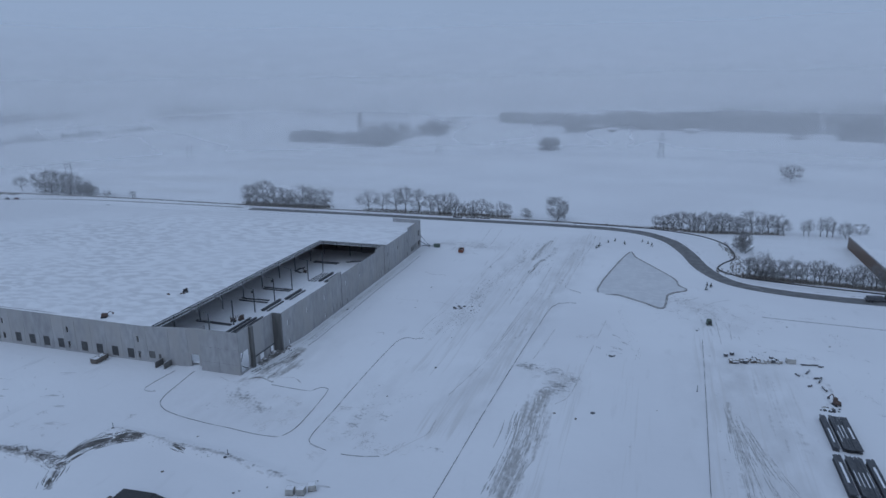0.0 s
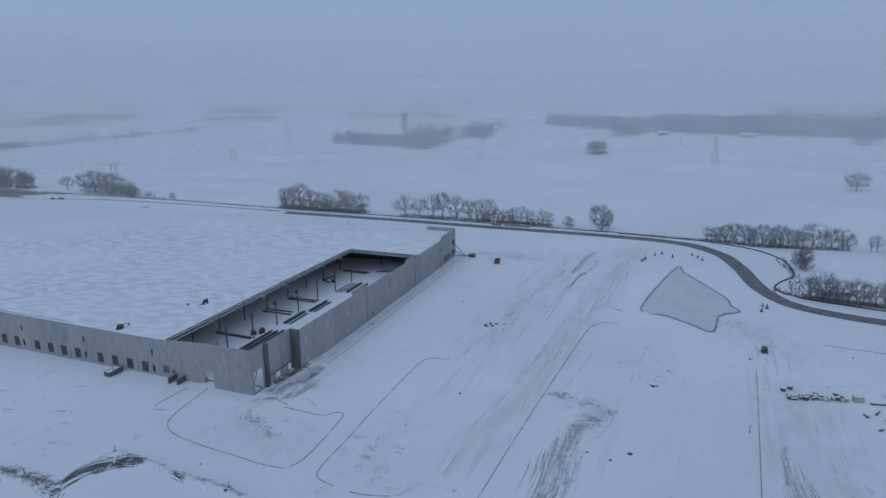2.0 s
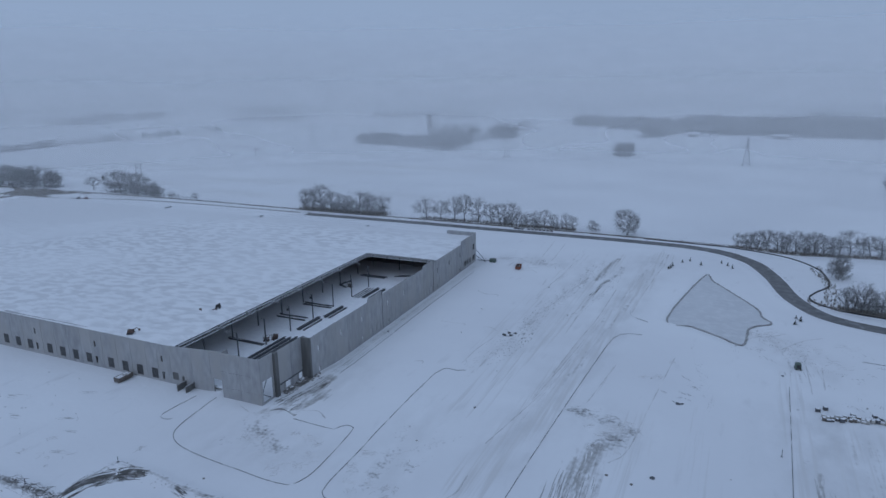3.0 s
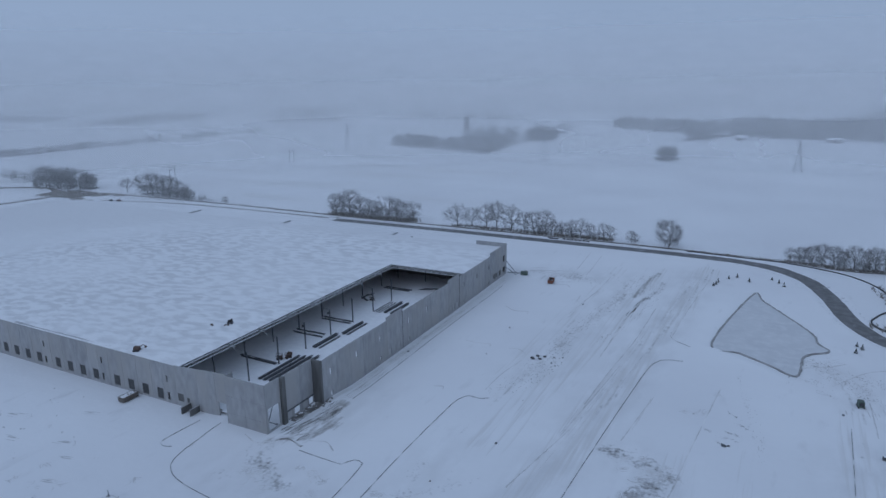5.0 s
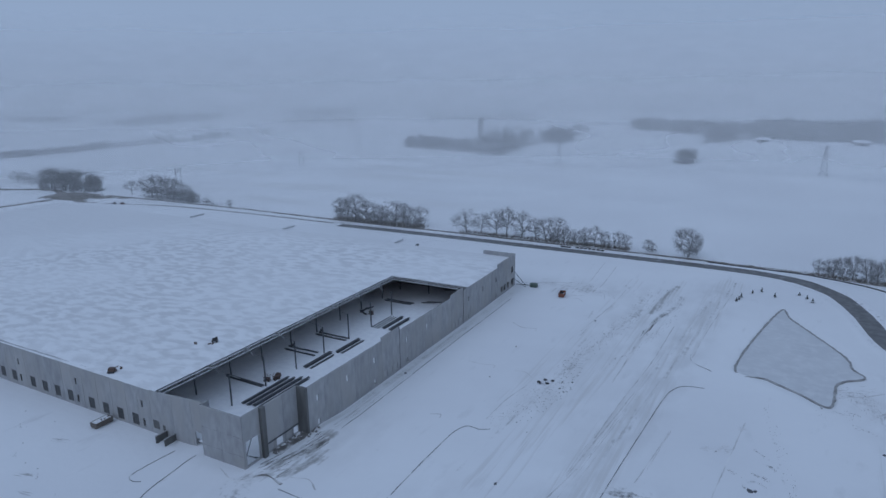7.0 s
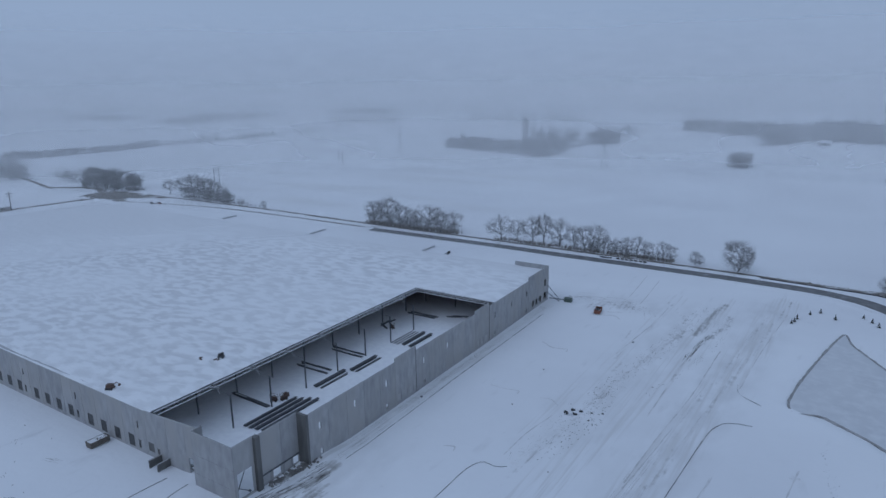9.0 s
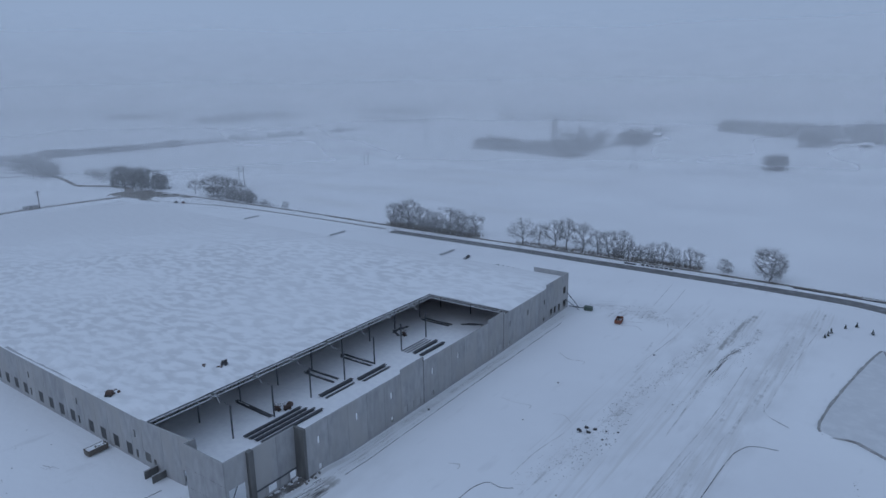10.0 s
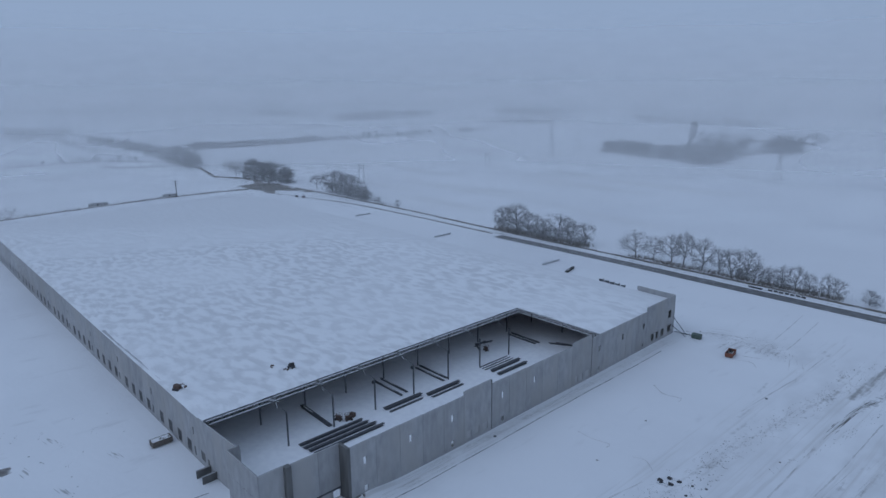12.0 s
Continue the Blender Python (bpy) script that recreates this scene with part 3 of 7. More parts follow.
def build_ice():
    line = smooth_line([POND[-1]] + POND + [POND[0], POND[1]], 1.2)
    # keep one closed lap
    start = min(range(len(line)), key=lambda i: (line[i] - Vector((*POND[0], 0))).length)
    lap = [q for q in line[start:]]
    end = min(range(len(lap) // 2, len(lap)), key=lambda i: (lap[i] - lap[0]).length)
    lap = lap[:end]
    n = len(lap)
    c = Vector((113, 125, 0))
    v = [(c.x, c.y, -0.2)] + [(q.x, q.y, -0.2) for q in lap]
    f = [(0, i + 1, (i + 1) % n + 1) for i in range(n)]
    ice = material("pond_ice", (0.66, 0.67, 0.68), (0.60, 0.61, 0.625), 0.10, 0.55, contrast=(0.3, 0.7), third=(0.72, 0.73, 0.74), third_scale=0.3, third_range=(0.45, 0.75))
    tagged(new("pond_ice", mesh_of("pond_ice", v, f, ice)), "frozen grey retention pond dusted with snow", "pond", kind="structure")
    rg = random.Random(9)
    v, f = [], []
    for i, q in enumerate(lap):
        d = (lap[(i + 1) % n] - lap[i - 1]).normalized()
        s_ = Vector((-d.y, d.x, 0)) * (1 if (q - c).dot(Vector((-d.y, d.x, 0))) > 0 else -1)
        a_ = q - s_ * rg.uniform(0.12, 0.3)
        b_ = q + s_ * rg.uniform(0.3, 0.65)
        v += [(a_.x, a_.y, -0.17), (q.x, q.y, -0.14), (b_.x, b_.y, -0.05), (b_.x, b_.y, -0.6)]
    for i in range(n):
        j = (i + 1) % n
        for k in range(3):
            f.append((4 * i + k, 4 * j + k, 4 * j + k + 1, 4 * i + k + 1))
    shore = material("wet_shore", (0.26, 0.255, 0.25), (0.42, 0.415, 0.41), 0.4, 0.9, bump=0.05, bump_scale=2)
    tagged(new("shore", mesh_of("shore", v, f, shore)), "narrow dark wet shore round the frozen pond", "shore", kind="structure")


build_ice()

CURBS = [
    ([(88, 91), (83.5, 90), (80.5, 86.5), (78.6, 73.4), (75.4, 11.9), (73.3, -50)], "curb"),
    ([(43, 42.0), (40.5, 40.6), (37.6, 41.0), (36.0, 38.8), (35.2, 31.8), (35.5, 8.9), (36.4, -11.1), (36.8, -24.0), (38.4, -28.0), (43.6, -29.7)], "curb"),
    ([(47.6, -30.2), (52, -29.8), (56.5, -28.4)], "curb"),
    ([(-21.4, -2.5), (-22.3, -11.5), (-21.8, -15.0), (-19.5, -15.9), (-17.5, -15.2)], "curb"),
    ([(-13.9, -2.5), (-13.2, -16.0), (-10.2, -22.0), (-2.4, -25.3), (14.5, -27.2), (26.4, -28.0), (30.2, -26.3), (31.3, -18.8), (29.9, -3.0), (28.9, -0.6), (26.9, -0.6), (25.5, -2.7), (25.2, -3.35), (24.6, -3.4), (18.5, -3.3), (12.6, -3.2)], "curb"),
    ([(131.9, 66.0), (130.6, 24.1), (128.4, -40.0)], "curb"),
    ([(80.6, 114.4), (81.3, 110), (83.4, 107.0), (88.3, 104.1)], "curb"),
    ([(153.3, 93.2), (170, 92), (190.5, 90.9), (230, 89)], "curb"),
    ([(9.5, 24), (8.5, 60), (7.6, 95), (7.0, 140)], "curb"),
]
for i, (pts, nm) in enumerate(CURBS):
    v, f = ribbon(pts, 0.10, 0.10, height_of, 1.5, 0.25, i)
    tagged(new(nm, mesh_of(nm, v, f, M_CURB)), "wet dark concrete curb edging the snowy lot", "curb", "parking lot curbs", "structure")


SOCK = [(70, 229.5), (96, 228.5), (113, 227), (135, 218.5), (148, 203), (151.8, 186), (151.2, 173), (146, 163), (142.8, 153), (146, 146), (152, 142.2), (169, 138), (190, 134), (215, 131)]
v, f = ribbon(SOCK, 0.6, 0.35, height_of, 1.5, 0.2, 20)
tagged(new("erosion_sock", mesh_of("erosion_sock", v, f, M_BLACK)), "black erosion control sock winding along the creek bank", "erosion barrier", kind="structure")
RUTS = [[(45.7, 172), (45.6, 153.7), (44.1, 132.7), (43, 118)], [(65.5, 145), (64.1, 138.7), (63.4, 122.1), (63.5, 98.7), (63.7, 82.4)], [(71.2, 137.3), (70.8, 101.1), (69.1, 75.8), (68, 50)],
        [(26.3, 209), (28.4, 181.3), (29.2, 159.9)], [(33, 205), (34.5, 182), (35, 170)], [(40.0, 46.1), (40.2, 58.7), (42, 70)], [(67.1, 30.9), (70.9, 79.0)], [(63.1, 5.1), (68.3, 35.0)],
        [(57.5, -28), (62, -20), (64.2, -15.4), (64.1, -9)], [(100.5, 75), (99.9, 71.3), (96.8, 35.0), (95.3, 15.5), (92, 8)], [(89.0, -40), (89.8, -26.5), (90.6, -14.5), (91.5, -4.1)],
        [(83.9, 60.7), (81.3, 35.4)], [(85.5, 186), (82.5, 140), (81.5, 112)], [(137.2, 84), (137.6, 64)], [(141.5, 84), (141.0, 68)],
        [(4, 162), (10, 166), (18, 170), (25, 168)], [(9, 168), (16, 165), (24, 170), (31, 166)], [(26, 150), (31, 152), (34, 149)], [(27, 155), (32, 157)],
        [(19.0, 77.7), (23.3, 77.3), (28.0, 78.2), (28.3, 76.3)], [(19.0, 115.2), (23.3, 112.4), (28.1, 113.2), (28.6, 111)], [(35.0, 77.3), (37.9, 78.2), (41.4, 75.5)], [(25.3, 42.2), (27.9, 43.2), (28.6, 41.4)],
       
        [(12, 1.5), (16, 3), (20, 0.5)], [(5, -2), (9, 3), (12, 9)], [(-4, -4), (2, -6), (6, -3)], [(118, 102), (126, 104), (133, 110)], [(128, 90), (137, 104), (144, 110)]]
M_RUT = material("snow_rut", (0.50, 0.495, 0.49), (0.64, 0.64, 0.645), 0.5, 0.95, third=(0.83, 0.835, 0.84), third_scale=0.12, third_range=(0.40, 0.70))
for i, pts in enumerate(RUTS):
    v, f = ribbon(pts, 0.30, 0.04, height_of, 1.0, 0.6, 60 + i)
    tagged(new("rut", mesh_of("rut", v, f, M_RUT)), "frozen wheel rut showing soil through the snow", "rut", "wheel ruts", "structure")

MUD = [[(4, -4), (7, -1), (12, -1.5)]]
for i, pts in enumerate(MUD):
    v, f = ribbon(pts, 0.55, 0.05, height_of, 1.0, 0.7, 160 + i)
    tagged(new("rut", mesh_of("rut", v, f, M_MUD)), "muddy frozen wheel rut in the snow", "rut", "wheel ruts", "structure")
M_SMEAR = material("smeared_soil", (0.38, 0.377, 0.374), (0.54, 0.538, 0.536), 0.6, 0.95, third=(0.78, 0.785, 0.79), third_scale=0.3, third_range=(0.55, 0.8))
M_DARKMUD = material("wet_dark_mud", (0.10, 0.096, 0.092), (0.19, 0.183, 0.175), 0.7, 0.9, third=(0.6, 0.6, 0.605), third_scale=0.35, third_range=(0.56, 0.75))


def streak_field(label, line, n, spread, wd, seed, mat):
    """Broken parallel smears left by a blade or by tyres along a line."""
    r = random.Random(seed)
    path = smooth_line(line, 0.8)
    v, f = [], []
    for _ in range(n):
        m = len(path)
        i0 = r.randrange(0, max(1, m - 4))
        i1 = min(m - 1, i0 + max(3, int(m * r.uniform(0.12, 0.4))))
        off = r.gauss(0, spread * 0.5)
        pts = []
        for i in range(i0, i1 + 1, 3):
            d = (path[min(i + 1, m - 1)] - path[max(i - 1, 0)]).normalized()
            pts.append((path[i].x - d.y * off, path[i].y + d.x * off))
        if len(pts) < 2:
            continue
        run = smooth_line(pts, 0.8)
        k, w, h = len(v), wd * r.uniform(0.5, 1.5) * 0.5, 0.035 + 0.01 * r.random()
        for i, q in enumerate(run):
            d = (run[min(i + 1, len(run) - 1)] - run[max(i - 1, 0)]).normalized()
            half = 0.02 + w * math.sin(math.pi * (i + 0.2) / (len(run) - 0.6)) ** 0.7 * r.uniform(0.6, 1.2)
            v += [(q.x - d.y * half, q.y + d.x * half, h - 0.06), (q.x + d.y * r.uniform(-0.2, 0.2) * half, q.y, h), (q.x + d.y * half, q.y - d.x * half, h - 0.06)]
        for i in range(len(run) - 1):
            e = k + 3 * i
            f += [(e, e + 1, e + 4, e + 3), (e + 1, e + 2, e + 5, e + 4)]
    g = height_of([p[0] for p in v], [p[1] for p in v])
    v = [(p[0], p[1], p[2] + float(z)) for p, z in zip(v, g)]
    tagged(new("mud_streaks", mesh_of("mud_streaks", v, f, mat)), label, "mud", kind="stuff")


streak_field("dark wet mud scraped along the edge of the graded lot", [(-12.8, -51.5), (-12.5, -45.4), (-10.3, -41.2), (-7.0, -38.7), (-2.0, -37.4)], 150, 1.9, 0.34, 601, M_DARKMUD)
streak_field("dark wet mud scraped along the edge of the graded lot", [(-33, -51.3), (-25, -51.6), (-17.7, -52.2), (-12.5, -52.6)], 22, 1.8, 0.16, 602, M_SMEAR)
streak_field("dark wet mud scraped along the edge of the graded lot", [(-7.7, -60.4), (-9.7, -57.8), (-12.3, -52.5)], 34, 2.0, 0.26, 603, M_DARKMUD)
streak_field("thin line of mud along the graded edge", [(-12.9, -50), (-13.2, -44), (-13.0, -36.6), (-8, -36.3), (-1.5, -36.8), (9, -38.2), (22.3, -39.4)], 16, 0.25, 0.13, 604, M_RUT)
streak_field("patch of dark mud beside the graded edge", [(7.6, -39.2), (10, -39.8), (13.2, -40.6)], 14, 0.7, 0.2, 640, M_DARKMUD)
streak_field("grey-brown blade marks through the snow", [(85.9, 5), (85.9, -2), (86.3, -10), (86.0, -22), (85.2, -36)], 64, 3.6, 0.42, 605, M_SMEAR)
streak_field("grey-brown blade marks through the snow", [(90.5, 4), (91.2, -6), (90.6, -16), (88, -28)], 8, 1.2, 0.24, 606, M_SMEAR)
streak_field("pale wheel tracks along the haul route", [(82, 196), (79, 165), (77, 130), (74, 90), (70.5, 40), (67, 0)], 9, 4.0, 0.16, 607, M_RUT)
for k, line in enumerate(([(135.6, 21), (135.8, 0), (136.4, -24)], [(136.2, 17), (137.6, 0), (139.8, -24)], [(137.2, 14), (140, -4), (143.4, -24)], [(138.4, 10), (142, -6), (147, -22)])):
    streak_field("long smears of soil fanning through the packed snow", line, 24, 1.5, 0.24, 620 + k, M_SMEAR)
streak_field("rough trampled line along the foot of the east wall", [(6.4, 22), (5.4, 60), (4.6, 105), (3.6, 150)], 60, 2.6, 0.2, 614, M_RUT)
streak_field("dark groove cut into the packed snow", [(66.5, 152), (65.3, 146), (64.1, 138.7), (63.4, 122)], 26, 0.9, 0.26, 615, M_DARKMUD)
streak_field("dark groove cut into the packed snow", [(63.4, 122), (63.5, 100), (63.8, 82)], 12, 0.5, 0.14, 616, M_RUT)
for k, (x, y) in enumerate(((-58, -30), (-44, -26), (-70, -22), (-36, -30), (-52, -12), (-78, -34), (-30, -38))):
    streak_field("thin drift marks in the dock yard snow", [(x - 3, y - 0.6), (x, y), (x + 3, y + 0.4)], 5, 1.4, 0.22, 630 + k, M_SMEAR)
streak_field("dark blade marks beside the corner of the building", [(5.6, 0), (7.4, 10), (8.8, 20)], 34, 3.2, 0.26, 609, M_DARKMUD)
streak_field("tangled tyre marks behind the corner of the building", [(8, 164), (16, 168), (24, 166), (34, 168)], 22, 6.0, 0.2, 610, M_RUT)
streak_field("brown tyre marks in the packed snow", [(66, 142), (68, 156), (67, 172)], 14, 5.0, 0.22, 611, M_RUT)
streak_field("brown tyre marks in the packed snow", [(37, 170), (42, 160), (46, 146)], 12, 3.0, 0.3, 612, M_RUT)
streak_field("tyre marks round the generator and the pond", [(122, 106), (128, 100), (134, 86), (136, 74)], 18, 5.0, 0.3, 613, M_RUT)


def scuff_field(label, spots, seed, mat):
    """Short curved scuffs with soft ends where tracks and boots broke the snow."""
    r = random.Random(seed)
    v, f = [], []
    for cx, cy, rad, n, turn in spots:
        for _ in range(n):
            x, y = cx + r.gauss(0, rad * 0.5), cy + r.gauss(0, rad * 0.5)
            a, bend = math.radians(turn) + r.gauss(0, 0.5), r.uniform(-0.5, 0.5)
            ln, w, k = r.uniform(0.25, 0.6), r.uniform(0.05, 0.16), len(v)
            for i in range(5):
                half = 0.015 + w * math.sin(math.pi * (i + 0.3) / 4.6) * r.uniform(0.6, 1.2)
                ox, oy = -math.sin(a), math.cos(a)
                v += [(x - ox * half, y - oy * half, -0.03), (x, y, 0.05), (x + ox * half, y + oy * half, -0.03)]
                x, y, a = x + math.cos(a) * ln, y + math.sin(a) * ln, a + bend
            for i in range(4):
                e = k + 3 * i
                f += [(e, e + 1, e + 4, e + 3), (e + 1, e + 2, e + 5, e + 4)]
    g = height_of([p[0] for p in v], [p[1] for p in v])
    v = [(p[0], p[1], p[2] + float(z)) for p, z in zip(v, g)]
    tagged(new("snow_scuffs", mesh_of("snow_scuffs", v, f, mat)), label, "scuffs", kind="stuff")


scuff_field("grey scuffs trampled into the snow of the corner island", [(10, -15, 3.4, 40, 60), (6.8, -14, 3, 18, 20), (21.5, -23.6, 2.6, 30, 80), (24.5, -20.5, 2.4, 16, 20), (27.4, -16.4, 2.0, 16, 10),
             (21.6, -9.8, 1.6, 20, -20), (17, -8, 1.0, 12, -70), (19.5, -9.4, 1.0, 8, -10), (24.8, -12, 0.8, 8, 70), (25, -15.6, 0.8, 6, 60), (15, -20, 3, 12, 40)], 1, M_RUT)
scuff_field("grey scuffs in the snow inside the curbed lot", [(37.8, -10, 1.6, 26, 40), (37.5, -15.6, 1.8, 12, 60), (44, -18.9, 3.0, 16, 40), (49.5, -21, 2.4, 22, 80), (51, -25.8, 2.2, 20, 90), (55, -26.6, 2.2, 14, 20), (59.8, -24.6, 2.4, 30, 70),
             (42.8, -25.2, 0.9, 8, 110), (41.4, -31.8, 2.0, 18, -20), (39, -21, 2.4, 8, 60), (47, -9, 4.0, 10, 50)], 2, M_RUT)
scuff_field("broken snow where a machine turned", [(83.2, 27.6, 1.4, 12, 60), (87.2, 29.4, 1.2, 10, 40), (83.6, 23.4, 1.6, 10, 10), (89.9, 24.9, 2.0, 22, 20), (93.0, 28.6, 1.5, 18, -40), (92.6, 23.4, 1.8, 22, 10), (88.6, 20.6, 2.2, 24, 10), (92.6, 13.6, 1.0, 10, -30)], 3, M_RUT)
scuff_field("dark crescent scrapes where a blade turned", [(86.6, 14.4, 1.0, 16, 20), (88.2, 13.4, 1.0, 14, 30), (87.2, 11.8, 1.0, 14, 40)], 4, M_SMEAR)
scuff_field("boot and tyre scuffs between the pond and the generator", [(122, 106, 3, 26, 30), (127, 101, 3, 30, 50), (131, 95, 3, 22, 70), (136, 92, 3.4, 26, 60), (141, 98, 4, 22, 70), (140, 84, 4, 18, 90), (129, 110, 3, 14, 20),
             (92.6, 57.8, 1.2, 12, 0), (96.8, 58.4, 1.6, 18, 70), (99.4, 71, 0.9, 8, 40), (147, 88, 5, 18, 40), (150, 104, 5, 16, 50)], 5, M_RUT)
scuff_field("churned snow along the driven strip beside the wall", [(44 + 0.13 * (y - 50) + 1.4 * math.sin(y), y, 2.0, 7, 70 + 20 * math.sin(y * 1.7)) for y in range(44, 160, 3)], 6, M_RUT)
scuff_field("broken dark mud along the graded edge", [(-19, -52, 1.6, 34, 10), (-15.5, -53, 1.4, 34, 10), (-12.6, -53.2, 1.2, 26, 20), (-23, -51.6, 1.8, 26, 0), (-28, -51.4, 2.0, 22, 0), (-8.5, -40.2, 1.4, 30, 30), (-10.8, -44.4, 1.2, 30, 60), (-4.5, -38, 1.2, 22, 10)], 8, M_DARKMUD)
scuff_field("small drift marks across the dock yard", [(-14.4, -29.1, 0.9, 12, -10), (-38.8, -34.3, 1.2, 8, 0), (-33, -40, 2.6, 8, 25), (-28, -38.6, 1.4, 7, 20), (-40, -41, 1.4, 7, 0)], 7, M_RUT)
streak_field("dashed wheel marks along the haul route", [(68.5, 67), (68, 58.4), (67.5, 48), (66.7, 30.9)], 9, 0.25, 0.16, 641, M_RUT)
streak_field("groove beside the haul route", [(84, 63.4), (83.6, 55), (82.7, 41.7)], 9, 0.35, 0.18, 642, M_RUT)

# short broken scrapes where machines turned
SCRAPES = [(5.2, 0, 7.4, 19, 7, 0.34), (6.4, 0.5, 8.8, 19, 7, 0.30), (8.2, 1, 10.4, 17, 7, 0.34), (9.4, 0, 11.8, 15, 6, 0.30), (10.8, -1, 13.6, 13, 5, 0.26), (2, -6, 6, 0, 3, 0.3),
           (135.8, 21, 136.0, -20, 9, 0.34), (136.3, 17, 139.5, -22, 9, 0.30), (137.2, 14, 143.0, -22, 9, 0.30), (138.2, 10, 146.5, -20, 9, 0.28), (86.4, 12, 85.8, -28, 10, 0.30), (87.6, 14, 87.6, -32, 10, 0.30), (89.2, 8, 89.4, -24, 7, 0.26), 
           (22, -39.6, 34, -43, 4, 0.3), (38, -44, 52, -42.5, 3, 0.26)]
rs = random.Random(91)
for x0, y0, x1, y1, n, wd in SCRAPES:
    for k in range(n):
        u = (k + rs.uniform(0.1, 0.6)) / n
        du = rs.uniform(0.35, 0.8) / n
        off = rs.uniform(-0.7, 0.7)
        pts = [(x0 + (x1 - x0) * q + off + rs.uniform(-0.15, 0.15), y0 + (y1 - y0) * q) for q in (u, u + du * 0.5, u + du)]
        v, f = ribbon(pts, wd * rs.uniform(0.7, 1.6), 0.04, height_of, 0.7, 0.7, 200 + k)
        tagged(new("scrape", mesh_of("scrape", v, f, M_RUT)), "short frozen scrape showing soil through the snow", "rut", "machine scrapes", "structure")
v, f = ribbon([(-63.6, -33.6), (-62, -33.9), (-60.2, -33.5)], 2.8, 0.08, height_of, 0.6, 0.3, 7)
tagged(new("mud_patch", mesh_of("mud_patch", v, f, M_MUD)), "dark thawed patch in the snowy dock yard", "mud patch", kind="structure")

DITCH = [(-398, -60), (-400, 20), (-406, 80), (-409, 133), (-404, 183), (-398, 206), (-380, 222)]
M_VERGE = material("brown_verge", (0.16, 0.145, 0.125), (0.27, 0.25, 0.225), 0.25, 0.95, bump=0.1, bump_scale=1.0, third=(0.7, 0.705, 0.71), third_scale=0.12, third_range=(0.56, 0.7))
v, f = ribbon(DITCH, 3.2, 0.12, height_of, 4.0, 0.4, 21)
tagged(new("ditch", mesh_of("ditch", v, f, M_VERGE)), "dark brushy ditch along the edge of the snowy field", "ditch", kind="structure")
for pts, wd, sd in (([(-424, 214), (-408, 217), (-392, 219), (-370, 216)], 25, 22), ([(-392, 219), (-378, 224), (-352, 232)], 6, 23), ([(-490, 212), (-450, 228), (-420, 222)], 6, 24),
                    ([(-630, 156), (-600, 190), (-588, 226)], 5, 25), ([(-694, 80), (-690, 140), (-662, 190), (-590, 228), (-480, 210)], 4, 26),
                    ([(-742, 285), (-717, 308), (-725, 394), (-721, 475), (-697, 578)], 6, 27), ([(-390, 201), (-340, 212), (-290, 223), (-220, 226), (-150, 226)], 1.6, 28),
                    ([(-380, 233), (-300, 236), (-240, 236.5), (-150, 234.5), (-66, 234.8), (30, 234), (80, 232), (114, 229)], 2.2, 29), ([(112, 230.5), (138, 223.5), (158, 226), (182, 229.5)], 0.9, 30), ([(152, 143), (180, 140), (206, 137.5)], 3.2, 31)):
    v, f = ribbon(pts, wd, 0.10, height_of, 4.0, 0.3, sd)
    tagged(new("verge", mesh_of("verge", v, f, M_VERGE)), "brown grassy verge showing through the snow", "verge", "field verges", "structure")


# ---------------------------------------------------------------- warehouse walls
TH = 0.28
GAP = 0.06
FRONT_TOP = 12.0
wall_front = base_of("wall_south", "long grey tilt-up concrete wall with dock openings", "wall", pose(-1.3, 1.0, -1.9, 0, 0, -0.9), kind="structure")


def front_panel(x0, x1, holes, top=FRONT_TOP, slope=0.0):
    me = holed_panel("panel", x1 - x0 - GAP, top + 1.25, [(a - x0, b - x0, z0 + 1.25, z1 + 1.25) for a, b, z0, z1 in holes], TH, M_CONC)
    if slope:
        for q in me.vertices:
            if q.co.z > top + 1.2:
                q.co.z += slope * q.co.x
    return part("panel", me, wall_front, at=pose(x0 + GAP / 2, 0, 0))


def dock(c):
    return (c - 1.3, c + 1.3, 0.7, 3.95)


N_BAY = 10
BAY = 28.6
for k in range(N_BAY):
    o = -BAY * k
    front_panel(-61.7 + o, -55.35 + o, [dock(-58.5 + o)])
    front_panel(-55.35 + o, -49.1 + o, [dock(-52.25 + o)])
    front_panel(-49.1 + o, -42.85 + o, [dock(-46.0 + o)])
    front_panel(-42.85 + o, -38.0 + o, [dock(-39.75 + o)])
    front_panel(-38.0 + o, -33.1 + o, [(-36.8 + o, -35.8 + o, 1.05, 3.3), (-36.75 + o, -36.0 + o, 6.5, 8.4)])
XW = -34.4 - BAY * (N_BAY - 1) - 28.6
front_panel(-33.1, -24.5, [(-32.6, -30.2, 1.6, 4.0), (-28.9, -27.9, 1.2, 3.3)], 12.05, 0.075)
front_panel(-24.5, -17.4, [], 12.7, 0.075)
front_panel(-17.4, -10.7, [(-16.7, -13.6, 0.3, 4.9)], 13.23, 0.075)
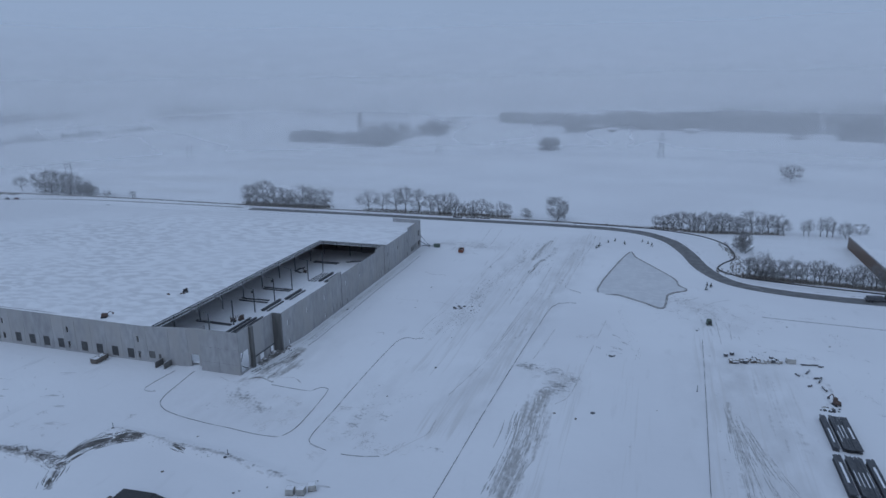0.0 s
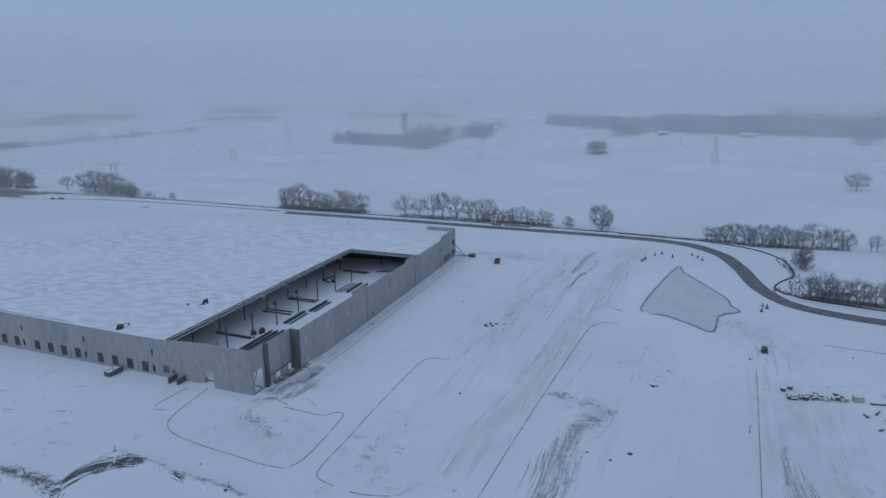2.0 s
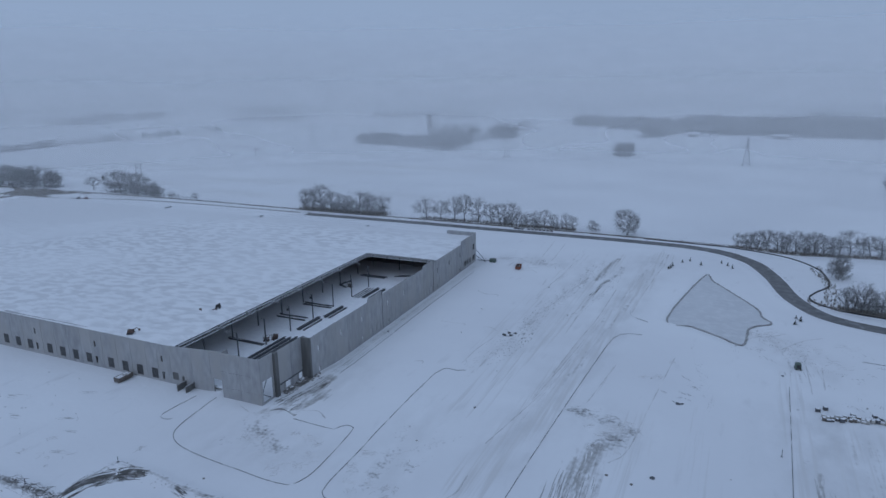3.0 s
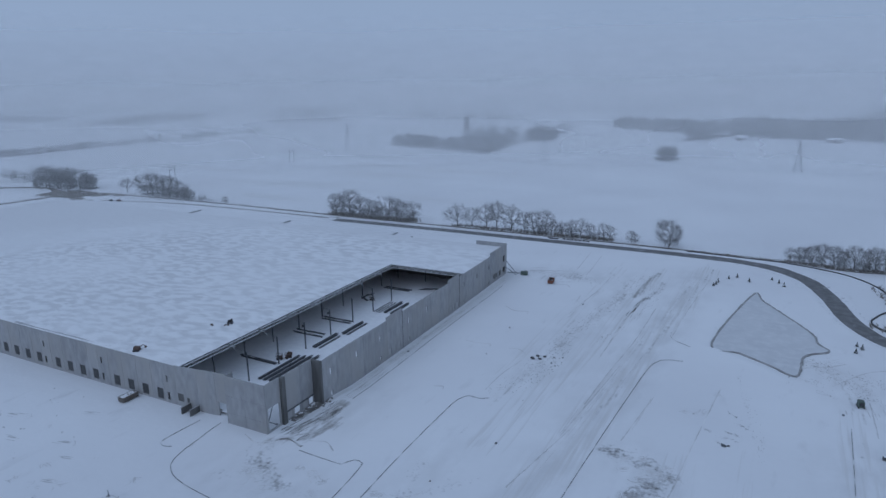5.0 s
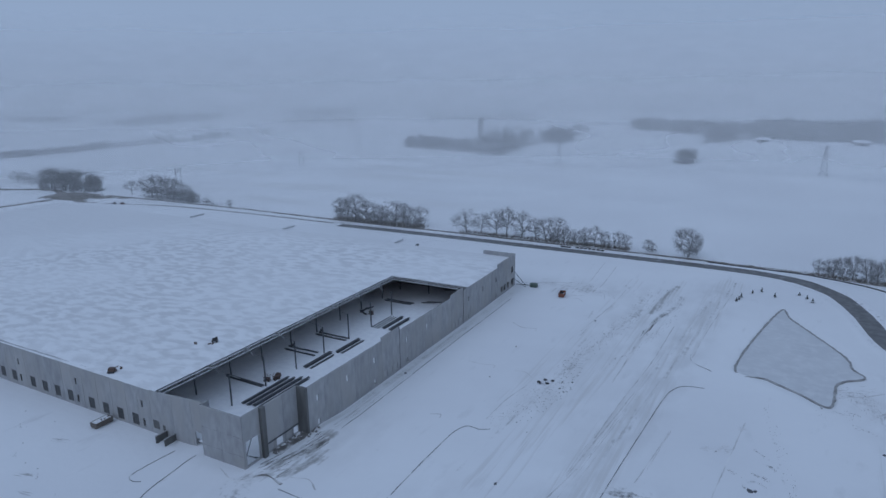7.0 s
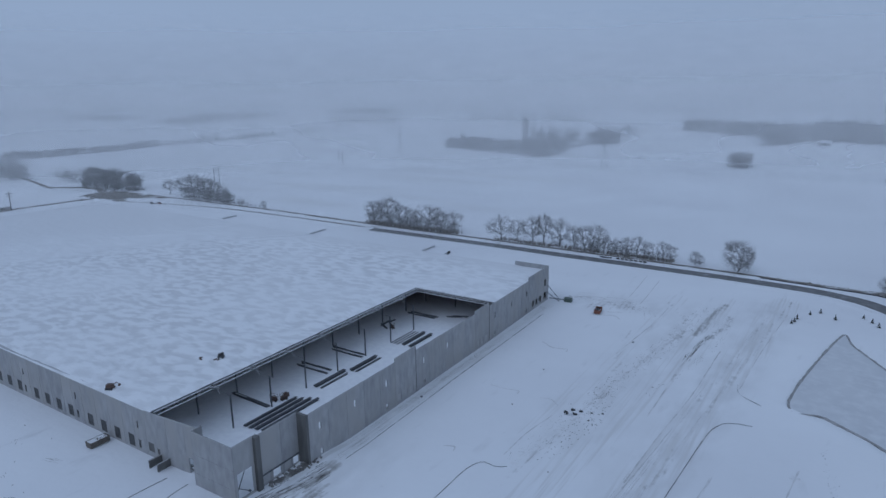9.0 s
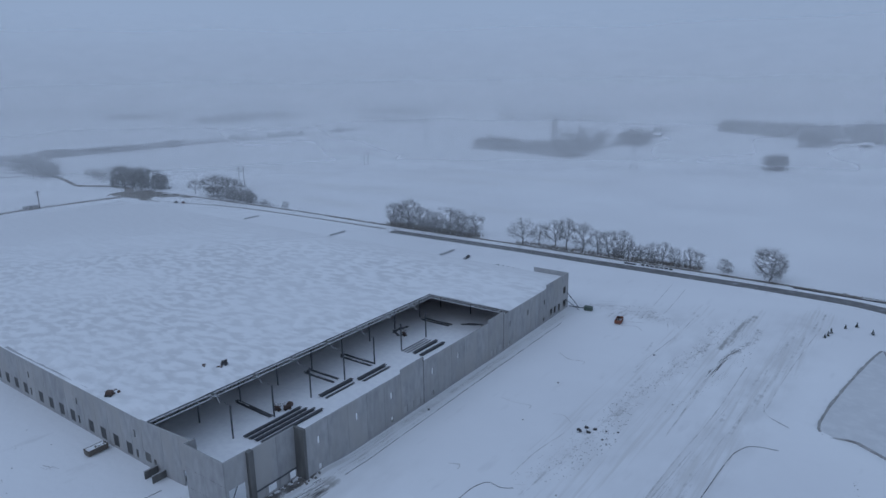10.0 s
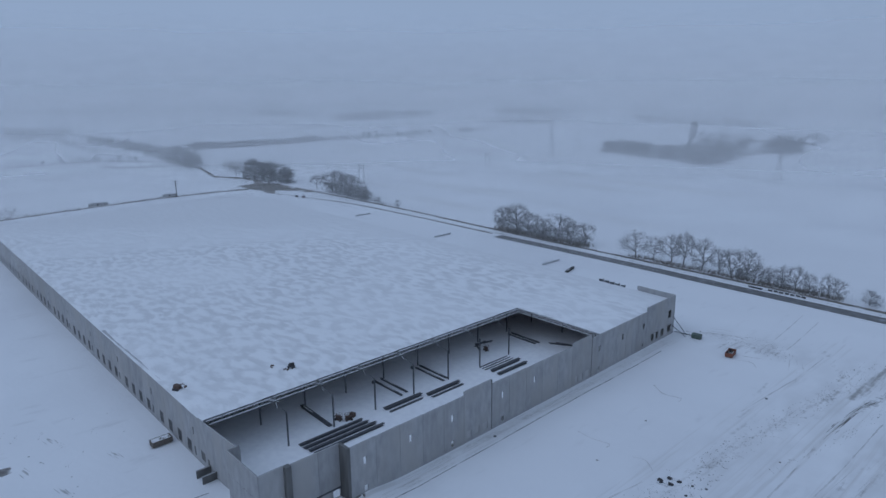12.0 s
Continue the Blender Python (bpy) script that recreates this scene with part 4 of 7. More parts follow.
# the corner block stands forward of the long wall and rises a little higher
BLOCK_W, BLOCK_E, BLOCK_Y, BLOCK_TOP = -12.0, 1.4, -1.7, 14.2
wall_block = base_of("wall_southeast", "tall grey concrete corner block standing forward of the dock wall", "wall", pose(0, BLOCK_Y, -0.3), kind="structure")
for x0, x1 in ((BLOCK_W, -5.6), (-5.6, BLOCK_E)):
    part("panel", holed_panel("panel", x1 - x0 - GAP, BLOCK_TOP + 0.3, [], TH, M_CONC), wall_block, at=pose(x0 + GAP / 2, 0, 0))
    for z in (4.3, 9.0):
        part("joint", Soup().box(0.05, x1 - x0 - 0.05, -0.012, 0.0, z, z + 0.03).mesh("joint", M_CONC_D), wall_block, at=pose(x0, 0, 0))
part("panel", holed_panel("panel", 2.9 - TH, BLOCK_TOP + 0.3, [], TH, M_CONC), wall_block, at=Matrix.Translation((BLOCK_W + TH, TH, 0)) @ Matrix.Rotation(radians(90), 4, "Z"))
# closed sectional doors in the dock openings
M_DOCK = material("grey_dock_door", (0.06, 0.061, 0.063), (0.085, 0.086, 0.088), 1.2, 0.6)
leaf = Soup()
for i in range(5):
    leaf.box(-1.3, 1.3, 0.1, 0.16, 0.7 + 0.65 * i, 1.33 + 0.65 * i)
DOCK_LEAF = leaf.mesh("dock_door", M_DOCK)
for k in range(N_BAY):
    for c in (-58.5, -52.25, -46.0, -39.75):
        part("dock_door", DOCK_LEAF, wall_front, "closed grey sectional dock door", pose(c - BAY * k + GAP / 2, 0, 1.25))
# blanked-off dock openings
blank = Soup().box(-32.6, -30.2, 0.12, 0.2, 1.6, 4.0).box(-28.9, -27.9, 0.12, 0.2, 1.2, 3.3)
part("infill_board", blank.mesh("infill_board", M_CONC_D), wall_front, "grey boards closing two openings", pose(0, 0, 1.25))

wall_right = base_of("wall_east", "grey tilt-up concrete wall with stepped top and slit windows", "wall", pose(0, 0, -0.3), kind="structure")
XM, YAW = 4.35, 1.33
TURN = Matrix.Rotation(radians(90), 4, "Z")
TURN_E = Matrix.Rotation(radians(90 + YAW), 4, "Z")


def along(y):
    """Distance along the long east wall from its south end, in world y."""
    return 17.75 + 1.0163 * (y - 19.9)


def east_x(y):
    """Outer face of the long east wall at a world y."""
    return XM - math.tan(radians(YAW)) * (y - 17.75)


def lift(y):
    """The pad falls gently from the south end to the north end of the east wall."""
    return 0.35 + 1.25 * min(1.0, max(0.0, (105.0 - y) / 87.0))


def right_panel(y0, y1, top, holes):
    """A panel of the long east wall, facing east."""
    a, b = along(y0), along(y1)
    dz = lift((a + b) / 2) + 0.3
    me = holed_panel("panel", b - a - GAP, top + dz, [(along(p) - a, along(q) - a, z0 + dz, z1 + dz) for p, q, z0, z1 in holes], TH, M_CONC)
    return part("panel", me, wall_right, at=Matrix.Translation((east_x(a), a + GAP / 2, 0)) @ TURN_E)


def near_panel(y0, y1, top, holes):
    """A panel of the set-back bay between the corner block and the long wall."""
    me = holed_panel("panel", y1 - y0 - GAP, top + 0.3, [(p - y0, q - y0, z0 + 0.3, z1 + 0.3) for p, q, z0, z1 in holes], TH, M_CONC)
    return part("panel", me, wall_right, at=Matrix.Translation((1.4, y0 + GAP / 2, 0)) @ TURN)


near_panel(BLOCK_Y + TH, 3.95, BLOCK_TOP, [(-0.9, 3.3, 1.3, 7.5)])
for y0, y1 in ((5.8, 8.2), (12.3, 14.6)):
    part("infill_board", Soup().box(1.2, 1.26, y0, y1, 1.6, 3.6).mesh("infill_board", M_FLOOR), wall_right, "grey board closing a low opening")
near_panel(5.3, 11.8, 13.8, [(5.8, 8.2, 1.3, 3.4), (8.9, 11.3, 1.3, 3.4)])
near_panel(11.8, 17.0, 13.8, [(12.3, 14.6, 1.3, 3.4), (15.0, 16.8, 1.3, 3.4)])


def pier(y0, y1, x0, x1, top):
    part("pier", Soup().box(x0, x1, y0, y1, 0, top + 0.3).mesh("pier", M_CONC_D), wall_right, "darker concrete upright with some shade put into its colour")


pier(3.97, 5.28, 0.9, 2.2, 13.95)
# return of the long wall, its shade put into the dark colour
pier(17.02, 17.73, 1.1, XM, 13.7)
SLITS = (23.6, 36.4, 49.5, 67.6, 80.6, 93.6, 111.6, 124.5, 137.3)
LOWDOORS = (23.7, 49.5, 67.6, 111.5, 137.0)


def run_of_panels(y0, y1, n, top, extra=()):
    w = (y1 - y0) / n
    for i in range(n):
        a, b = y0 + i * w, y0 + (i + 1) * w
        holes = [(c - 0.4, c + 0.4, 6.7, 8.6) for c in SLITS if a + 0.45 < c < b - 0.45 and c != 93.6]
        holes += [(c - 0.5, c + 0.5, 0.15, 1.7) for c in LOWDOORS if a + 0.55 < c < b - 0.55]
        holes += [h for h in extra if a < (h[0] + h[1]) / 2 < b]
        right_panel(a, b, top, holes)
        for h in extra:
            if h[3] < 2.6 and a < (h[0] + h[1]) / 2 < b:
                p, q = along(h[0]), along(h[1])
                dz = lift(along((a + b) / 2)) + 0.3
                part("infill_board", Soup().box(-0.2, -0.14, 0, q - p, h[2] + dz, h[3] + dz).mesh("infill_board", M_FLOOR), wall_right,
                     "grey board closing a low opening", Matrix.Translation((east_x(p), p, 0)) @ Matrix.Rotation(radians(YAW), 4, "Z"))


run_of_panels(19.9, 53.5, 5, 12.15)
run_of_panels(53.5, 63.2, 1, 13.35, [(54.3, 56.0, 0.2, 2.3), (57.1, 58.8, 0.2, 2.3), (60.0, 61.9, 0.2, 2.3)])
run_of_panels(63.3, 97.8, 5, 12.15)
run_of_panels(97.8, 107.4, 1, 13.35, [(99.4, 100.9, 0.2, 2.3), (101.7, 103.2, 0.2, 2.3), (104.4, 106.6, 0.2, 2.5)])
run_of_panels(107.5, 139.2, 5, 12.15)
run_of_panels(139.2, 157.6, 2, 13.6, [(142.4, 144.4, 0.6, 3.2), (145.5, 147.4, 0.6, 3.2), (149.0, 151.0, 0.6, 3.2), (153.4, 156.0, 0.4, 3.4), (153.6, 155.6, 6.0, 8.8)])
# thin dark strips painted in for the shadow joints beside the taller panels
for y in (62.0, 106.9):
    pier(y - 0.06, y + 0.06, east_x(y) - 0.5, east_x(y) + 0.05, 13.3 + lift(y))

YB = 158.1
XN = east_x(YB)
wall_back = base_of("wall_north", "grey concrete rear wall of the warehouse", "wall", pose(0, 0, -0.1), kind="structure")
part("panel", holed_panel("panel", 15.0, 14.05, [], TH, M_CONC), wall_back, at=pose(XN - 15.0, YB - TH, 0))
w = (XN - 15.0 - XW) / 32
for i in range(32):
    part("panel", holed_panel("panel", w - GAP, 11.75, [], TH, M_CONC), wall_back, at=pose(XW + i * w, YB - TH, 0))
wall_left = base_of("wall_west", "grey concrete end wall of the warehouse", "wall", pose(0, 0, -0.1), kind="structure")
for i in range(16):
    part("panel", holed_panel("panel", (YB - 6.3) / 16 - GAP, 11.9, [], TH, M_CONC), wall_left, at=Matrix.Translation((XW + TH, 6.3 + i * (YB - 6.3) / 16, 0)) @ TURN)

# floor slab at dock height, partly snowed over where the roof is missing
SLAB_Z = 1.08
tagged(new("floor", Soup().box(XW + 0.3, -12.3, 6.4, YB - 0.3, -0.3, SLAB_Z).box(-12.3, 0.85, -1.4, YB - 0.3, -0.3, SLAB_Z).box(-90, -12.3, 2.6, 6.4, -0.3, SLAB_Z).mesh("floor", M_FLOOR)), "bare concrete warehouse floor slab", "floor", kind="structure")
EDGE_X, EDGE_Y = -31.8, 112.2


def blown_snow():
    """Snow on the slab under the open bay, thinning under the roof edge."""
    xs, ys = np.arange(-84, 4.0, 1.0), np.arange(-1.3, 140, 1.0)
    v, f = [], []
    for y in ys:
        for x in xs:
            fade = min(1.0, max(0.0, (x + 82) / 30)) * min(1.0, max(0.0, (138 - y) / 16))
            z = 0.03 + SLAB_Z + 0.16 * fade + 0.05 * float(waves(np.array(x), np.array(y), 9, 8)) - 0.06 * (1 - fade)
            if x > 0.2 and y > 18:
                z += 0.3
            v.append((x, y, z))
    nx = len(xs)
    for j in range(len(ys) - 1):
        for i in range(nx - 1):
            a = j * nx + i
            y, x = ys[j], xs[i]
            if y < (1.4 - x * 0.016 if x < -12.0 else -1.4) or x + 1 > (1.15 if y < 17.5 else east_x(y) - 0.28):
                continue
            f.append((a, a + 1, a + nx + 1, a + nx))
    tagged(new("floor_snow", mesh_of("floor_snow", v, f, M_SNOW, True)), "thin snow blown over the concrete floor slab", "snow", kind="structure")


blown_snow()

# ---------------------------------------------------------------- roof
ROOF_Z = 11.95


def roof_rise(y):
    return 0.45 * np.clip((y - 12) / 60, 0, 1)


def roof_sheet():
    xe = east_x(EDGE_Y) - 0.3
    xs, ys = np.arange(XW + 0.3, xe, 1.5), np.append(np.append(1.03, np.arange(1.31, YB - 0.4, 1.5)), YB - 0.3)
    xs = np.unique(np.append(xs, [EDGE_X, xe]))
    ys = np.unique(np.append(ys, [EDGE_Y]))
    v, f = [], []
    gx, gy = np.meshgrid(xs, ys)
    e = np.minimum(np.minimum(gx - xs[0], xs[-1] - gx), np.minimum(gy - ys[0], ys[-1] - gy))
    e = np.minimum(e, np.where((gx > EDGE_X - 4) & (gy < EDGE_Y + 4), np.maximum(EDGE_X - gx, gy - EDGE_Y), 9))
    gy = gy - gx * 0.0157 * np.clip(1 - gy / 150, 0, 1)
    gx = gx - math.tan(radians(YAW)) * (gy - EDGE_Y) * np.clip((gx + 30) / 32, 0, 1)
    gz = ROOF_Z + 0.12 * waves(gx, gy * 1.6, 13, 11) + 0.10 * waves(gx * 0.7, gy, 6, 12) - 0.20 * np.exp(-np.maximum(e, 0) / 1.2)
    # the deck rises from the dock wall to the middle; drifts taper out against the low parapet
    gz = gz + roof_rise(gy) - 0.30 * np.exp(-np.maximum(gy + gx * 0.0157 - 1.3, 0) / 4.0)
    gz = np.where(gx > -1.5, np.minimum(gz, ROOF_Z + 0.2), gz)
    gz[:2, :] = 11.385
    v = np.stack([gx, gy, gz], -1).reshape(-1, 3).tolist()
    nx = len(xs)
    for j in range(len(ys) - 1):
        for i in range(nx - 1):
            if xs[i] > EDGE_X - 0.01 and ys[j] < EDGE_Y - 0.01:
                continue
            a = j * nx + i
            f.append((a, a + 1, a + nx + 1, a + nx))
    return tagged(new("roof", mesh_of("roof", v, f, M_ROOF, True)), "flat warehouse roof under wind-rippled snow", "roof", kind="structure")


roof = roof_sheet()
deck = Soup().box(XW + 0.3, -110, 6.4, YB - 0.3, 11.37, 11.55).box(-110, EDGE_X, 3.1, YB - 0.3, 11.37, 11.55).box(EDGE_X, XN - 0.3, EDGE_Y, YB - 0.3, 11.37, 11.55)
part("deck", deck.mesh("deck", M_DECK), roof, "dark corrugated steel roof deck")


def truss(s, a, b, depth, r, pitch):
    """A joist girder between two points: two chords and zigzag webs."""
    a, b = Vector(a), Vector(b)
    dn = Vector((0, 0, -depth))
    s.bar(a, b, r)
    s.bar(a + dn, b + dn, r)
    n = max(2, int((b - a).length / pitch))
    for i in range(n):
        p, q = a.lerp(b, i / n), a.lerp(b, (i + 1) / n)
        m = a.lerp(b, (i + 0.5) / n) + dn
        s.bar(p, m, r * 0.6, cap=False)
        s.bar(m, q, r * 0.6, cap=False)
    return s


COL_Y = [19.2, 32.4, 45.7, 59.3, 72.7, 86.1, 99.5]
for y0, y1 in zip([1.8] + COL_Y[:-1] + [COL_Y[-1]], COL_Y + [EDGE_Y]):
    g = truss(Soup().box(EDGE_X - 0.1, EDGE_X + 0.35, y0 + 0.1, y1 - 0.1, 11.5, 11.71), (EDGE_X, y0 + 0.15, 11.3), (EDGE_X, y1 - 0.15, 11.3), 1.1, 0.11, 1.9)
    up = pose(0, 0, float(roof_rise((y0 + y1) / 2)))
    part("edge_girder", g.mesh("edge_girder", M_STEEL), roof, "dark open-web steel girder under the roof edge", up)
    s = Soup()
    s.box(EDGE_X + 0.55, EDGE_X + 0.8, y0 + 0.5, y1 - 0.5, 11.45, 11.65)
    s.box(EDGE_X + 1.45, EDGE_X + 1.65, y0 + 0.9, y1 - 0.9, 10.9, 11.07)
    n = int((y1 - y0) / 2.2)
    for i in range(n + 1):
        y = y0 + 0.5 + (y1 - y0 - 1.0) * i / n
        s.bar((EDGE_X, y, 11.35), (EDGE_X + 0.7, y, 11.5), 0.05)
    for q in (0.25, 0.75):
        y = y0 + (y1 - y0) * q
        s.bar((EDGE_X + 0.6, y - 0.6, 11.45), (EDGE_X + 1.55, y + 0.6, 10.95), 0.05)
    part("edge_joist", s.mesh("edge_joist", M_RIME), roof, "frosted steel joist along the roof edge", up)
s = truss(Soup(), (EDGE_X, EDGE_Y - 0.35, 12.25), (east_x(EDGE_Y) - 0.4, EDGE_Y - 0.35, 12.25), 1.35, 0.15, 3.2)
part("edge_girder", s.mesh("edge_girder", M_RIME), roof, "frosted open-web steel girder under the roof edge")


def column(x, y, h, arm):
    at = pose(x, y, SLAB_Z)
    c = base_of("steel_column", "dark slender steel column on the snowy slab", "column", at, "warehouse columns")
    part("shaft", Soup().box(-0.16, 0.16, -0.16, 0.16, 0, h).mesh("shaft", M_STEEL), c)
    part("base_plate", Soup().box(-0.35, 0.35, -0.35, 0.35, 0, 0.06).mesh("base_plate", M_STEEL), c)
    if arm:
        e = EDGE_X - x
        part("roof_brace", Soup().bar((0, 0, h - 0.1), (e + 0.7, 0, 11.35 - SLAB_Z), 0.035).mesh("roof_brace", M_STEEL), c)
        x_ = Soup().bar((e + 1.6, 0.2, 11.1 - SLAB_Z), (e, -1.7, 11.65 - SLAB_Z), 0.04).bar((e + 1.6, -0.2, 11.1 - SLAB_Z), (e, 1.7, 11.65 - SLAB_Z), 0.04)
        part("cross_brace", x_.mesh("cross_brace", M_RIME), c, "frosted steel cross brace at the roof edge")
        z = 11.35 - SLAB_Z + float(roof_rise(y))
        arm_ = Soup().bar((e + 0.2, 0.9, z + 0.2), (e + 4.2, -0.5, z - 1.1), 0.07).bar((e + 0.2, -0.9, z + 0.2), (e + 2.6, 0.9, z - 0.5), 0.06)
        arm_.bar((e + 0.3, -1.9, z + 0.25), (e + 1.9, 0.3, z - 0.3), 0.05).bar((e + 0.3, 1.9, z + 0.25), (e + 1.9, -0.3, z - 0.3), 0.05)
        part("roof_brace", arm_.mesh("roof_brace", M_RIME), c, "frosted steel arms reaching out from the roof edge")
    return c


for y in COL_Y:
    column(-24.3, y, 9.3, True)
for k in range(1, 5):
    for y in COL_Y + [114.0, 127.5, 141.0]:
        column(-24.3 - 13.9 * k, y, 10.0, False)
for x in (-24.3, -10.6):
    for y in (127.5, 141.0):
        column(x, y, 10.0, False)
# joists under the roof near the edge
s = Soup()
for y in np.arange(4.0, 156, 3.35):
    s.bar((-82, y, 10.9), (EDGE_X - 0.2, y, 10.9), 0.08, cap=False)
    s.bar((-82, y, 10.3), (EDGE_X - 0.2, y, 10.3), 0.06, cap=False)
part("joist", s.mesh("joist", M_DECK), roof)["kind"] = "stuff"


# ---------------------------------------------------------------- trees
def grow_tree(seed, height, spread, stem=0.24, twigs=4, boughs=64, fan=0.0):
    """A bare tree: a trunk that divides into spreading limbs, branches and twigs filling a rounded crown. Returns two meshes."""
    rng = random.Random(seed)
    wood, fine = Soup(), Soup()
    mid = Vector((rng.uniform(-0.03, 0.03) * height, rng.uniform(-0.03, 0.03) * height, height * (stem + 1.0) * 0.5))
    rx, rz = height * 0.43 * spread, height * (1.0 - stem) * 0.5
    lump = [rng.uniform(0.86, 1.1) for _ in range(9)]

    def shell(az, sn, u=1.0):
        """A point of the lumpy crown; sn is the sine of its height angle."""
        c = math.sqrt(max(0.0, 1 - sn * sn))
        f = az / 6.2832 * 8 % 8
        g = lump[int(f)] * (1 - f % 1) + lump[(int(f) + 1) % 8] * (f % 1)
        return mid + Vector((rx * c * math.cos(az) * (1 + fan * sn), rx * c * math.sin(az) * (1 + fan * sn), rz * sn)) * (u * g)

    def limb(p, q, r0, r1, n, sides, rise):
        pts, last = [], p.copy()
        for i in range(1, n + 1):
            t = i / n
            w = math.sin(math.pi * t)
            e = p.lerp(q, t) + Vector((rng.uniform(-1, 1), rng.uniform(-1, 1), rng.uniform(-1, 1))) * (0.016 * height * w) + Vector((0, 0, rise * w * (q - p).length))
            wood.bar(last, e, r0 + (r1 - r0) * (i - 1) / n, r0 + (r1 - r0) * t, sides, cap=False)
            pts.append((e, r0 + (r1 - r0) * t))
            last = e
        return pts

    lean = Vector((rng.uniform(-0.03, 0.03), rng.uniform(-0.03, 0.03), 0)) * height
    trunk = limb(Vector((0, 0, -0.2)), lean + Vector((0, 0, height * (stem + 0.06))), height * 0.026, height * 0.019, 3, 7, 0)
    leader = limb(trunk[-1][0], shell(rng.uniform(0, 6.28), 0.93, 0.85), height * 0.018, height * 0.004, 5, 5, 0)
    forks = [trunk[1], trunk[2], leader[0], leader[1], leader[2]]
    limbs = [leader]
    n_l = rng.randrange(7, 10)
    for i in range(n_l):
        az = 6.283 * i / n_l + rng.uniform(-0.4, 0.4)
        k = (1, 1, 2, 1, 3, 2, 1, 3, 2)[i]
        sn = (-0.25, 0.15, 0.45, -0.1, 0.7, 0.3, 0.0, 0.6, 0.4)[i] + rng.uniform(-0.15, 0.15)
        limbs.append(limb(forks[k][0], shell(az, sn, 0.84), height * 0.012, height * 0.0035, 5, 5, rng.uniform(-0.02, 0.10)))
    tips = []
    nodes = [(p, r) for pts in limbs for p, r in pts[1:]]
    for i in range(boughs):
        q = shell(rng.uniform(0, 6.283), rng.uniform(-0.75, 0.99), rng.uniform(0.82, 1.0))
        p, r0 = min(rng.sample(nodes, 14), key=lambda o: (o[0] - q).length + 0.6 * abs(o[0].z - q.z + 0.1 * height))
        pts = limb(p, q, min(r0 * 0.6, height * 0.0045), height * 0.0015, 4, 4, rng.uniform(-0.05, 0.08))
        for _ in range(5):
            o = pts[rng.randrange(0, 4)][0]
            d = (q - p).normalized() * 0.8 + (o - mid).normalized() * 0.5 + Vector((rng.gauss(0, 0.7), rng.gauss(0, 0.7), rng.gauss(0.1, 0.5)))
            e = o + d.normalized() * height * rng.uniform(0.07, 0.14)
            wood.bar(o, e, height * 0.0014, height * 0.0008, 3, cap=False)
            tips += [(e, d), (o.lerp(e, 0.55), d)]
    for o, d0 in tips:
        d0 = d0.normalized()
        for _ in range(twigs):
            d = (d0 * 0.8 + Vector((rng.gauss(0, 1), rng.gauss(0, 1), rng.gauss(0.1, 0.8))) * 0.6).normalized()
            side = d.orthogonal().normalized()
            side.rotate(Matrix.Rotation(rng.uniform(0, 6.28), 3, d))
            fine.tri(o - side * 0.02, o + side * 0.02, o + d * (height * rng.uniform(0.04, 0.09)))
    return wood.mesh("trunk", M_BARK), fine.mesh("crown", M_TWIG)


TREE_KINDS = [grow_tree(11 + i, *k) for i, k in enumerate((
    (15.2, 1.05, 0.15, 3, 110), (15.6, 0.95, 0.2, 3, 105), (14.2, 1.15, 0.14, 3, 110), (13.6, 0.8, 0.14, 3, 90), (14.2, 1.15, 0.14, 3, 120), (8.5, 1.2, 0.02, 4, 90),
    (13.8, 0.6, 0.15, 2, 64), (14.6, 0.52, 0.2, 2, 56), (13.5, 1.3, 0.06, 4, 190), (14.2, 1.05, 0.0, 5, 230, 0.24)))]


def tree(kind, x, y, scale, turn, label, group, zoff=0.0, wide=1.0):
    t = base_of("bare_tree", label, "tree", pose(x, y, ground_z(x, y) - 0.05 + zoff, 0, 0, turn) @ Matrix.Diagonal((scale * wide, scale * wide, scale, 1)), group)
    part("trunk", TREE_KINDS[kind][0], t)
    part("crown", TREE_KINDS[kind][1], t)
    return t


rng = random.Random(3)
L1 = "tall bare grey-brown tree along the snowy field edge"
for x, s in ((-153, 1.0), (-146, 1.08), (-140, 1.12), (-134, 1.1), (-127, 0.95), (-120, 0.85), (-113, 0.98), (-107, 1.06), (-101, 1.0), (-95, 0.9)):
    tree(rng.randrange(5), x, 238 + rng.uniform(-3.5, 4), s * 0.95 * rng.uniform(0.9, 1.08), rng.uniform(0, 360), L1, "field edge trees", wide=rng.uniform(0.95, 1.35))
for x, s in ((-63, 0.95), (-54, 0.75), (-45, 0.98), (-38, 1.02), (-29, 1.05), (-21, 1.0), (-14, 0.9), (-8, 0.95), (-4, 0.7)):
    tree(rng.randrange(5), x, 238 + rng.uniform(-1.5, 2), s * 0.98 * rng.uniform(0.9, 1.06), rng.uniform(0, 360), L1, "field edge trees", wide=rng.uniform(0.85, 1.2))
for x, s in ((2, 0.62), (7, 0.7), (13, 0.8), (18, 0.62), (25, 0.68), (29, 0.6), (40, 0.62), (42, 0.5)):
    tree(3 if x < 35 else 5, x, 238 + rng.uniform(-1, 1.5), s * (1.2 if x > 35 else 1), rng.uniform(0, 360), "small bare tree along the snowy field edge", "field edge trees")
for i in range(10):
    x = rng.uniform(-156, -91) if i < 6 else rng.uniform(-66, 30)
    tree(5, x, 239 + rng.uniform(-2, 3), rng.uniform(0.5, 0.9), rng.uniform(0, 360), "low bare shrub under the field edge trees", "field edge shrubs", wide=1.2)
tree(9, 59.6, 236.0, 1.0, 40, "single round-crowned bare tree beside the road", "field edge trees")
